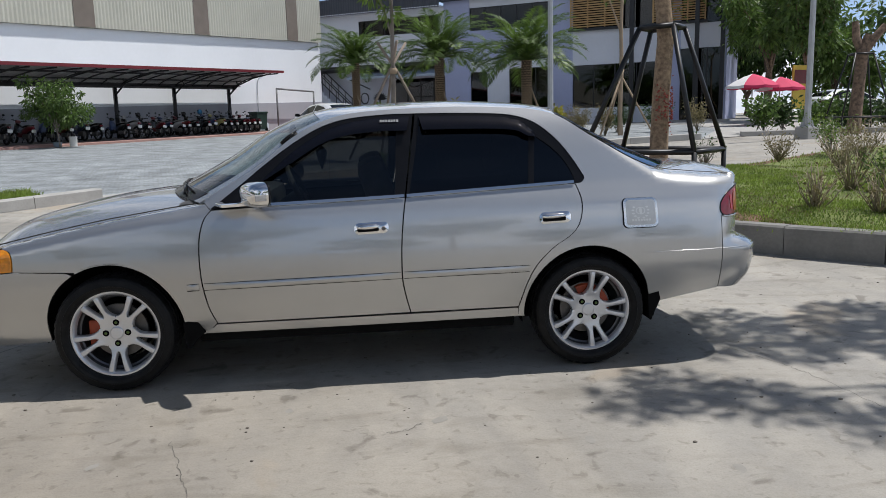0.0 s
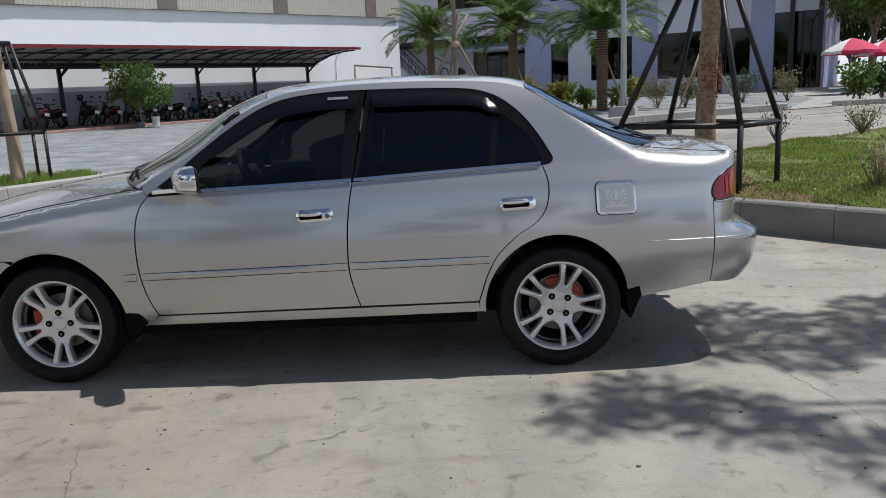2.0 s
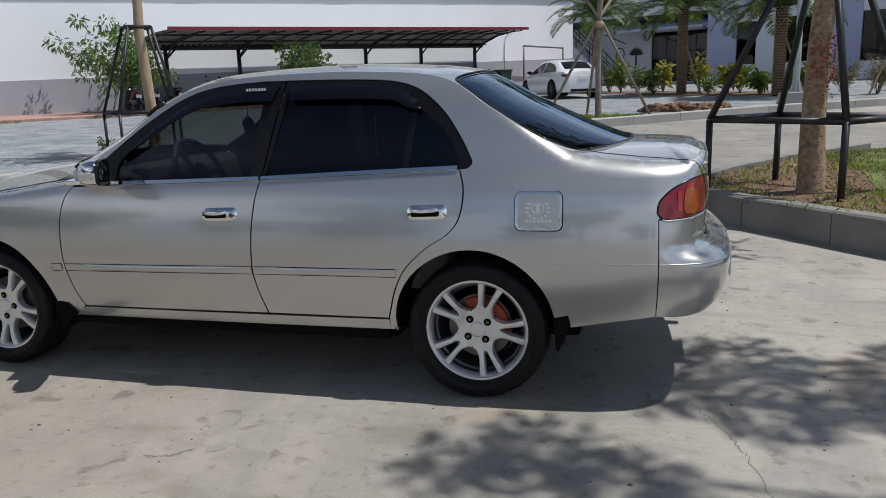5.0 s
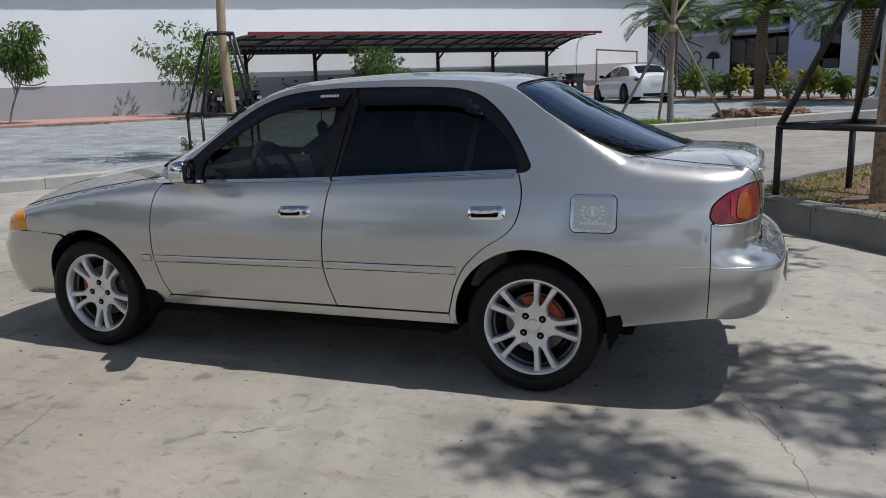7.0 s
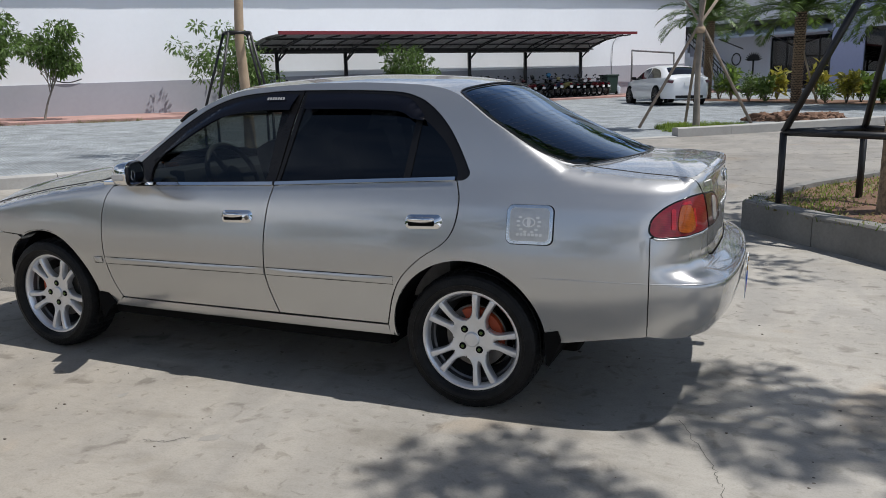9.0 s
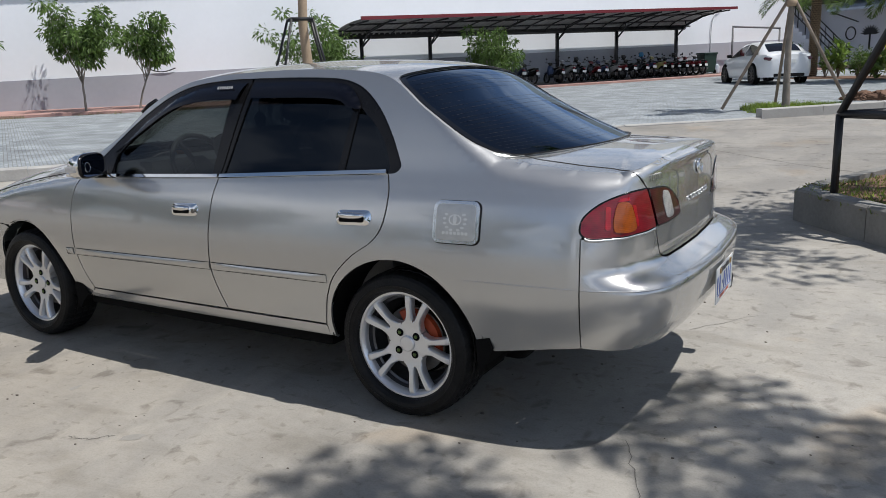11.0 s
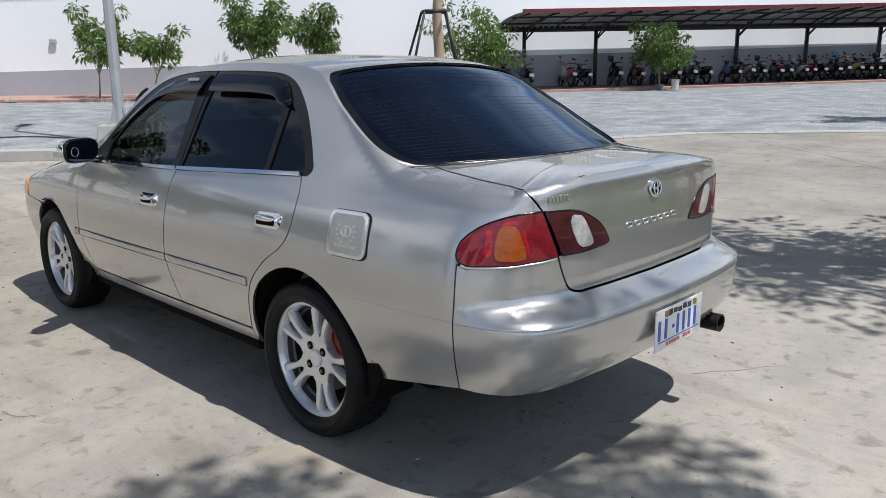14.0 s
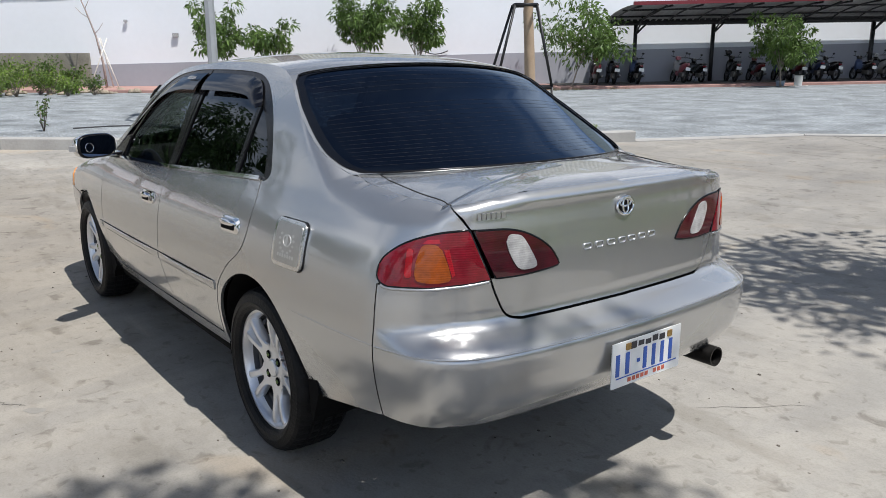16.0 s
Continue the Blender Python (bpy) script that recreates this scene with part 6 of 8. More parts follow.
def mesh_part(name, verts, faces, mat, parent):
    me = bpy.data.meshes.new(name)
    me.from_pydata([tuple(v) for v in verts], [], faces)
    me.materials.append(mat)
    ob = new(name, me)
    if parent is not None:
        ob.parent = parent
    return ob


def rand_way(rnd, up=0.0):
    a, z = rnd.uniform(0, 2 * math.pi), rnd.uniform(-1, 1)
    r = math.sqrt(1 - z * z)
    return Vector((r * math.cos(a), r * math.sin(a), z + up)).normalized()


def tree(x, y, base, label, height, stem, crown_low, spread, leaves, size, seed, bark=BARK, leafage=LEAF, lean=(0, 0), limbs=7, droop=0.5, clumps=26, group="", trunk_r=None, name="tree", boughs=()):
    """A tree: tapered trunk, limbs, and leaves in clumps about the limbs' ends. Its origin is at its foot."""
    rnd = random.Random(seed)
    z0 = rise(x, y) + base
    ob = thing(name, label, "tree", pose(x, y, z0), group)
    bm = bmesh.new()
    r0 = trunk_r or height * 0.02
    top = Vector((lean[0], lean[1], stem))
    path = [Vector((0, 0, -0.15)), Vector((0, 0, 0.02))]
    for k in range(1, 8):
        f = k / 7
        path.append(Vector((lean[0] * f**1.5 + rnd.uniform(-1, 1) * r0 * 0.35, lean[1] * f**1.5 + rnd.uniform(-1, 1) * r0 * 0.35, stem * f)))
    tube(bm, path, [r0 * 1.5, r0 * 1.18] + [r0 * (1.05 - 0.45 * k / 7) for k in range(1, 8)], 10)
    part("trunk", bm, bark, ob, smooth=60)
    ends = []
    for k in range(limbs):
        a = 2 * math.pi * (k + rnd.uniform(-0.3, 0.3)) / limbs
        start = path[-1 - (k % 3)].copy()
        out = spread * rnd.uniform(0.45, 0.95)
        z = crown_low + (height - crown_low) * rnd.uniform(0.25, 0.95)
        end = Vector((lean[0] + out * math.cos(a), lean[1] + out * math.sin(a), max(z, start.z + 0.1)))
        mid = (start + end) / 2 + Vector((rnd.uniform(-0.1, 0.1), rnd.uniform(-0.1, 0.1), 0.12)) * spread
        bm = bmesh.new()
        tube(bm, [start, mid, end], [r0 * 0.5, r0 * 0.3, r0 * 0.12], 6)
        part("limb", bm, bark, ob, smooth=60)
        ends += [end, (mid + end) / 2, mid]
    verts, faces = [], []
    for c in range(clumps):
        heart = ends[c % len(ends)] + rand_way(rnd, 0.25) * spread * rnd.uniform(0.05, 0.42)
        heart.z = min(max(heart.z, crown_low), height)
        rad = spread * rnd.uniform(0.16, 0.34)
        for k in range(leaves // clumps):
            w = rand_way(rnd)
            p = heart + Vector((w.x, w.y, w.z * 0.75)) * rad * rnd.uniform(0.3, 1.0) ** 0.6
            way = (w + rand_way(rnd) * 0.7 + Vector((0, 0, -droop))).normalized()
            side = way.cross(rand_way(rnd)).normalized()
            n = size * rnd.uniform(0.6, 1.25)
            leaf(verts, faces, p, way, side, n, n * 0.36, 0.2)
    for bx, by, bz, rad in boughs:
        bm = bmesh.new()
        tube(bm, [top, (top + Vector((bx, by, bz))) / 2 + Vector((rnd.uniform(-0.4, 0.4), rnd.uniform(-0.4, 0.4), 0.25)), (bx, by, bz)], [r0 * 0.16, r0 * 0.09, r0 * 0.05], 6)
        part("limb", bm, bark, ob, smooth=60)
        for k in range(int(5000 * rad * rad)):
            w = rand_way(rnd)
            p = Vector((bx, by, bz)) + Vector((w.x, w.y, w.z * 0.6)) * rad * rnd.uniform(0.1, 1.15) ** 0.6
            way = (w + rand_way(rnd) * 0.7 + Vector((0, 0, -droop))).normalized()
            n = size * rnd.uniform(0.45, 0.9)
            leaf(verts, faces, p, way, way.cross(rand_way(rnd)).normalized(), n, n * 0.36, 0.2)
    mesh_part("crown", verts, faces, leafage, ob)
    return ob


DRY_TWIG = material("dry_twig", (0.30, 0.25, 0.17), 0.9, 0, 0.3, 12)


def bush(x, y, base, label, radius, height, leaves, size, seed, leafage=LEAF, twigs=10, name="bush", group="", bark=GREY_BARK):
    rnd = random.Random(seed)
    ob = thing(name, label, "shrub", pose(x, y, rise(x, y) + base), group)
    bm = bmesh.new()
    tips = []
    for k in range(twigs):
        a, r = rnd.uniform(0, 6.28), radius * rnd.uniform(0.2, 0.9)
        tip = Vector((r * math.cos(a), r * math.sin(a), height * rnd.uniform(0.5, 1.0)))
        tube(bm, [(0, 0, -0.03), tip * 0.5 + Vector((rnd.uniform(-1, 1), rnd.uniform(-1, 1), 0)) * radius * 0.15, tip], [0.010, 0.006, 0.0025], 4)
        tips.append(tip)
    tagged(part("branchwork", bm, DRY_TWIG if leafage is DRY_LEAF else bark, ob), kind="stuff")
    verts, faces = [], []
    for k in range(leaves):
        t = tips[k % twigs]
        p = t * rnd.uniform(0.45, 1.0) + rand_way(rnd) * radius * rnd.uniform(0.05, 0.38)
        p.z = max(0.03, p.z)
        way = (rand_way(rnd, 0.4)).normalized()
        leaf(verts, faces, p, way, way.cross(rand_way(rnd)).normalized(), size * rnd.uniform(0.6, 1.3), size * 0.4, 0.15)
    mesh_part("foliage", verts, faces, leafage, ob)
    return ob


def palm(x, y, base, trunk_h, frond, fronds, seed, trunk_r=0.19):
    """A date palm: trunk with leaf scars, and arching feathery fronds."""
    rnd = random.Random(seed)
    ob = thing("date_palm", "young date palm with scaly trunk and arching fronds", "palm tree", pose(x, y, rise(x, y) + base), "date palms by the building")
    bm = bmesh.new()
    tube(bm, [(0, 0, -0.2), (0, 0, 0), (0, 0, trunk_h * 0.5), (0, 0, trunk_h)], [trunk_r * 0.95, trunk_r * 0.9, trunk_r * 0.85, trunk_r * 0.95], 14)
    part("trunk", bm, PALM_CORE, ob, smooth=60)
    bm = bmesh.new()
    rows = int(trunk_h / 0.085)
    for i in range(rows):
        for k in range(9):
            a = 2 * math.pi * (k + 0.5 * (i % 2)) / 9
            z = 0.05 + i * 0.085
            r = trunk_r * 0.86
            c, n = Vector((math.cos(a), math.sin(a), 0)), Vector((-math.sin(a), math.cos(a), 0))
            w = 0.075 * rnd.uniform(0.85, 1.1)
            v = [bm.verts.new(c * (r - 0.01) + n * w * s + Vector((0, 0, z + dz))) for s, dz in ((-1, 0.045), (0, -0.03), (1, 0.045))]
            v.append(bm.verts.new(c * (r + 0.055) + Vector((0, 0, z + 0.085))))
            bm.faces.new((v[0], v[1], v[3]))
            bm.faces.new((v[1], v[2], v[3]))
            bm.faces.new((v[2], v[0], v[3]))
    tagged(part("bark_scale", bm, PALM_SCALE, ob, "brown stubs of old leaf stalks"), kind="stuff")
    for f in range(fronds):
        a = 2.39996 * f + rnd.uniform(-0.2, 0.2)
        lift = 1.42 - 1.25 * (f / fronds) + rnd.uniform(-0.1, 0.1)
        out = Vector((math.cos(a), math.sin(a), 0))
        length = frond * rnd.uniform(0.85, 1.1)
        pts, p, el = [], Vector((0, 0, trunk_h)) + out * trunk_r * 0.5, lift
        for k in range(13):
            pts.append(p.copy())
            p += (out * math.cos(el) + Vector((0, 0, math.sin(el)))) * length / 12
            el -= (0.07 + 0.09 * (k / 12)) * (1.25 if lift < 0.9 else 1.0)
        bm = bmesh.new()
        tube(bm, pts, [0.022 - 0.0016 * k for k in range(13)], 4)
        stalk = part("frond", bm, PALM_LEAF, ob)
        verts, faces = [], []
        for k in range(2, 56):
            q = k / 56 * 12
            i, g = min(11, int(q)), q - min(11, int(q))
            c = pts[i] + (pts[i + 1] - pts[i]) * g
            way = (pts[i + 1] - pts[i]).normalized()
            across = way.cross(Vector((0, 0, 1))).normalized()
            n = length * 0.27 * (math.sin(math.pi * min(1, 0.12 + k / 61)) ** 0.7) * rnd.uniform(0.85, 1.1)
            for s in (-1, 1):
                d = (way * 0.75 + across * s * 0.8 + Vector((0, 0, rnd.uniform(0.0, 0.35)))).normalized()
                leaf(verts, faces, c, d, way.cross(d).normalized().cross(d), n, 0.042, 0.22)
        tagged(mesh_part("leaf_fringe", verts, faces, PALM_LEAF, stalk), kind="stuff")
    return ob


def grass_field(name, label, spots, count, height, seed, mat=GRASS, lift=0.0):
    """Grass blades over rough rectangles (x0, x1, y0, y1) tested by a rule."""
    rnd = random.Random(seed)
    verts, faces = [], []
    x0, x1, y0, y1, inside = spots
    tries = 0
    while len(faces) < count and tries < count * 8:
        tries += 1
        x, y = rnd.uniform(x0, x1), rnd.uniform(y0, y1)
        if not inside(x, y):
            continue
        if noise.noise(Vector((x * 1.3, y * 1.3, seed))) < -0.18 and rnd.random() < 0.8:
            continue
        h = height * rnd.uniform(0.4, 1.3)
        a, b = rnd.uniform(0, 6.28), rnd.uniform(0, 6.28)
        w = 0.006 + 0.004 * rnd.random()
        p = Vector((x, y, rise(x, y) + lift - 0.01))
        i = len(verts)
        verts += [p + Vector((w * math.cos(a), w * math.sin(a), 0)), p - Vector((w * math.cos(a), w * math.sin(a), 0)), p + Vector((math.cos(b) * h * 0.5, math.sin(b) * h * 0.5, h))]
        faces.append((i, i + 1, i + 2))
    return tagged(mesh_part(name, verts, faces, mat, None), label, "grass", kind="stuff")


# ---- planter bed by the driveway, with its kerb, tree and steel guard
BED = [(0.93, 3.82), (1.05, 4.25), (1.45, 5.0), (2.2, 5.9), (3.3, 6.9), (5.0, 8.2), (7.0, 9.4), (12.5, 12.2), (16, 8), (9.0, -0.5), (4.9, -1.1), (4.2, -0.2), (3.1, 1.15), (2.05, 2.44)]
kerb_run("planter_kerb", [BED[0]] + rev(BED[-4:]), 0.16, 0.27, KERB, "dark weathered concrete kerb round a planting bed", 1, 1.0)
kerb_run("planter_back_kerb", [(3.1, 6.75)] + BED[5:8], 0.14, 0.10, KERB, "low concrete kerb between a planting bed and a driveway", -1, 1.2)
kerb_run("planter_side_kerb", BED[:5], 0.14, 0.26, KERB, "dark weathered concrete kerb round a planting bed", -1, 0.6)


def in_bed(x, y):
    hit = False
    for (ax, ay), (bx, by) in zip(BED, BED[1:] + BED[:1]):
        if (ay > y) != (by > y) and x < (bx - ax) * (y - ay) / (by - ay) + ax:
            hit = not hit
    return hit


def lawn_hump(x, y):
    d = min(1.0, max(0.0, (math.hypot(x - 2.05, y - 3.6) - 0.25) / 3.5))
    return 0.05 * noise.noise(Vector((x * 0.9, y * 0.9, 0))) - 0.11 * ramp(4.5, 8.5, y)


patch("planting_bed", BED, 0.235, SOIL, "planting bed of reddish soil and litter", "soil", 0.25, hump=lawn_hump)


def lawn_at(x, y):
    return in_bed(x, y) and (x > 2.75 + 0.35 * noise.noise(Vector((x * 2, y * 2, 3))) or rnd_lawn.random() < (0.24 if x > 1.9 else 0.34)) and math.hypot(x - 2.05, y - 3.6) > 0.3


rnd_lawn = random.Random(4)


def lawn(name, label, box_, count, height, seed, mat):
    ob = grass_field(name, label, (*box_, lawn_at), count, height, seed, mat, 0.235)
    for v in ob.data.vertices:
        v.co.z += lawn_hump(v.co.x, v.co.y)
    return ob


patch("lawn_soil", [(2.95, 1.75), (4.15, 0.25), (4.95, -0.75), (8.8, -0.2), (15.5, 8.0), (12.3, 11.8), (7.0, 9.1), (5.0, 7.9), (3.5, 6.75), (2.9, 5.6), (2.65, 3.6)], 0.242, LAWN, "green lawn turf in a planting bed", "lawn", 0.25, hump=lawn_hump)
lawn("lawn_grass", "short green lawn grass in a planting bed", (0.9, 5.5, -0.8, 8.5), 60000, 0.042, 1, GRASS)
lawn("lawn_straw", "dry straw blades among lawn grass", (2.4, 7, -0.6, 8.0), 7000, 0.04, 6, DRY_LEAF)
lawn("lawn_groundcover", "low yellow-green groundcover along a kerb", (1.6, 5.2, -0.9, 2.9), 9000, 0.045, 5, LEAF_PALE)
lawn("lawn_grass_far", "short green lawn grass in a planting bed", (5.0, 13, -0.5, 11), 22000, 0.06, 2, GRASS)
lawn("dry_litter", "dry straw and leaf litter on soil", (0.9, 3.6, 2.4, 6.8), 3500, 0.04, 3, DRY_LEAF)
rnd = random.Random(21)
verts, faces = [], []
for k in range(900):
    x, y = rnd.uniform(1.0, 3.4), rnd.uniform(2.3, 6.2)
    if in_bed(x, y):
        w = Vector((rnd.uniform(-1, 1), rnd.uniform(-1, 1), rnd.uniform(-0.1, 0.5))).normalized()
        leaf(verts, faces, Vector((x, y, rise(x, y) + 0.245 + lawn_hump(x, y))), w, w.cross(rand_way(rnd)).normalized(), 0.05, 0.022, 0)
tagged(mesh_part("leaf_litter", verts, faces, DRY_LEAF, None), "fallen dry leaves round a tree", "leaves", kind="stuff")
tree(2.12, 3.62, 0.24, "young street tree with rough brown bark in a steel guard", 5.6, 4.3, 4.0, 1.5, 4400, 0.16, 3, FLAKY_BARK, LEAF, lean=(0.05, 0.02), limbs=8, clumps=30, trunk_r=0.103)


def tree_guard(feet, top, ring_z, top_z, name_label):
    """A tapered guard of black square tube: four legs, a ring low down and a ring on top."""
    ob = thing("tree_guard", name_label, "tree guard")
    knees = [Vector((x, y, ring_z)) for x, y, _ in feet]
    heads = [Vector((*p, top_z)) for p in top]
    for k in range(4):
        bm = bmesh.new()
        bars(bm, [(Vector(feet[k]), knees[k]), (knees[k], heads[k])], 0.042)
        part("leg", bm, BLACK_STEEL, ob)
        bm = bmesh.new()
        bars(bm, [(knees[k], knees[(k + 1) % 4])], 0.042)
        part("low_rail", bm, BLACK_STEEL, ob)
        bm = bmesh.new()
        bars(bm, [(heads[k], heads[(k + 1) % 4])], 0.042)
        part("top_rail", bm, BLACK_STEEL, ob)
    return ob


tree_guard([(1.24, 3.67, 0.25), (2.22, 2.95, 0.25), (2.83, 3.55, 0.25), (1.93, 4.33, 0.25)], [(1.86, 3.62), (2.14, 3.38), (2.36, 3.6), (2.08, 3.86)], 0.95, 2.28, "black square-tube steel guard round a young tree")
# red marks on the bark
bm = bmesh.new()
for k in range(120):
    a, z = rnd.uniform(-2.6, 0.2), 1.15 + rnd.gauss(0, 0.12)
    r = 0.123 - 0.012 * z
    c = Vector((2.12 + 0.01 * z + r * math.cos(a), 3.62 + r * math.sin(a), 0.3 + z * 0.98))
    bmesh.ops.create_icosphere(bm, subdivisions=1, radius=rnd.uniform(0.006, 0.014), matrix=Matrix.Translation(c))
tagged(part("bark_marks", bm, material("red_paint_marks", (0.32, 0.07, 0.05), 0.8, 0, 0.3, 30)), "flaking red paint marks on tree bark", "paint", kind="stuff")

# ---- thin pale tree and its guard behind the lot kerb
tree(-7.42, 7.58, 0.1, "thin young tree with pale bark in a steel guard", 5.6, 4.6, 4.2, 1.2, 1500, 0.15, 8, PALE_BARK, LEAF, lean=(-0.18, 0.05), limbs=6, trunk_r=0.098)
tree_guard([(-7.97, 7.07, 0.3), (-7.52, 6.87, 0.3), (-6.94, 7.64, 0.32), (-7.37, 8.07, 0.34)], [(-7.64, 7.34), (-7.44, 7.22), (-7.22, 7.52), (-7.42, 7.7)], 1.08, 2.44, "black square-tube steel guard round a thin tree")
# ---------------------------------------------------------------- small trees along the wall
WALL_TREES = ((-0.35, "small leafy tree with bright green leaves by a canopy", 2.35, 0.7, 0.5, 1.05, 4600, 0.16, 31, LEAF, 12, 52, 0.035, -0.1),
              (-7.6, "small leafy tree with drooping leaves by a wall", 3.0, 1.0, 0.8, 1.55, 3600, 0.18, 32, LEAF, 11, 46, 0.03, 0.35),
              (-15.0, "bushy small tree with a full crown by a wall", 3.35, 1.2, 1.3, 1.15, 5600, 0.16, 33, LEAF, 12, 52, 0.04, 0.0),
              (-13.4, "small leafy tree with a rounded crown by a wall", 3.0, 1.2, 1.3, 0.95, 3400, 0.16, 35, LEAF, 10, 40, 0.035, 0.4),
              (-19.9, "small tree with drooping branches by a wall", 2.8, 1.1, 1.1, 0.95, 2400, 0.17, 34, LEAF, 9, 34, 0.03, 0.1),
              (-18.3, "small tree with drooping branches by a wall", 2.2, 1.0, 0.9, 0.95, 1700, 0.17, 37, LEAF, 9, 28, 0.03, 0.3))
for at, text, tall, stem, under, wide, count, size, seed, green, boughs, tufts, girth, slant in WALL_TREES:
    foot = LOT @ Vector((at, -0.75 if at > -5 else 0.3, 0))
    tree(foot.x, foot.y, 0.05, text, tall, stem, under, wide, count, size, seed, GREY_BARK, green, limbs=boughs, clumps=tufts, group="small trees along the wall", trunk_r=girth, lean=(slant * 0.5, slant * 0.866))
WHITE_WOOD = material("weathered_white_wood", (0.66, 0.63, 0.58), 0.85, 0, 0.2, 6)
bare = thing("staked_sapling", "bare sapling tied to pale stakes", "sapling", pose(-25.6, 5.1, rise(-25.6, 5.1)))
bm = bmesh.new()
tube(bm, [(0, 0, 0), (-0.02, -0.04, 0.9), (-0.12, -0.16, 1.8), (-0.3, -0.38, 2.7), (-0.5, -0.62, 3.5)], [0.045, 0.04, 0.03, 0.022, 0.01], 8)
for p, q in (((-0.14, -0.18, 1.9), (0.1, 0.05, 2.25)), ((-0.24, -0.3, 2.4), (-0.62, -0.6, 2.75)), ((-0.3, -0.38, 2.7), (-0.1, -0.2, 3.2)), ((-0.4, -0.5, 3.1), (-0.75, -0.85, 3.4)), ((-0.36, -0.45, 2.95), (-0.62, -0.3, 3.3))):
    tube(bm, [p, (Vector(p) + Vector(q)) / 2 + Vector((0, 0, -0.04)), q], [0.014, 0.01, 0.006], 5)
part("stem", bm, material("grey_pink_twig", (0.36, 0.29, 0.26), 0.9, 0, 0.25, 9), bare, "grey-brown bare stem")
for dx, dy in ((0.5, 0.3), (-0.45, 0.35), (0.05, -0.6)):
    bm = bmesh.new()
    tube(bm, [(dx, dy, 0), (-dx * 0.25, -dy * 0.25, 1.75)], 0.02, 6)
    part("stake", bm, WHITE_WOOD, bare)
# weeds, rocks and an old wall end behind the sapling
rnd = random.Random(9)
for k in range(16):
    bush(-25.6 - rnd.uniform(0, 4.5), 4.6 - rnd.uniform(-1.0, 5.0), 0, "wild green weeds on waste ground", 0.5, rnd.uniform(0.5, 1.2), 260, 0.16, 60 + k, rnd.choice((LEAF, LEAF_PALE)), 8, "weed", "weeds on waste ground")
for k in range(26):
    x, y = -24.2 - rnd.uniform(0, 3.5), 4.2 - rnd.uniform(0.0, 7.5)
    bush(x, y, 0, "wild feathery green weeds on waste ground", 0.5, rnd.uniform(0.6, 1.35), 340, 0.11, 400 + k, rnd.choice((LEAF, LEAF_PALE, LEAF)), 12, "weed", "weeds on waste ground")
for k in range(16):
    bush(-22.7 - rnd.uniform(0, 1.8), 4.6 - rnd.uniform(0.0, 5.5), 0, "wild feathery green weeds on waste ground", 0.45, rnd.uniform(0.4, 1.0), 420, 0.10, 450 + k, rnd.choice((LEAF, LEAF_PALE, LEAF_PALE)), 14, "weed", "weeds on waste ground")
STONE = material("pale_rubble", (0.30, 0.25, 0.19), 0.9, 0, 0.25, 3, bump=0.5, bump_scale=20)
for k in range(44):
    bm = bmesh.new()
    r = rnd.uniform(0.05, 0.17)
    bmesh.ops.create_icosphere(bm, subdivisions=2, radius=r)
    for v in bm.verts:
        v.co *= 1 + 0.35 * noise.noise(v.co * 6 + Vector((k, 0, 0)))
        v.co.z *= 0.65
    x, y = -23.6 - rnd.uniform(0, 2.2), 5.6 - rnd.uniform(0, 4.2)
    ob = part("rubble_stone", bm, STONE)
    tagged(ob, "rough pale rubble stone lying on waste ground", "stone", group="rubble stones")
    ob.matrix_basis = pose(x, y, rise(x, y) + r * 0.35, 0, 0, rnd.uniform(0, 360))
bm = bmesh.new()
box(bm, -40, -24.4, 2.2, 2.36, 0.4, 2.0, m=LOT)
tagged(part("wall_stained", bm, material("mossy_wall", (0.24, 0.225, 0.185), 0.9, 0, 0.3, 1.5)), "dark mossy lower wall", "wall", kind="structure")


# ---------------------------------------------------------------- lamp posts
GALV = material("galvanised_steel", (0.42, 0.43, 0.44), 0.45, 0.5, 0.12, 3)


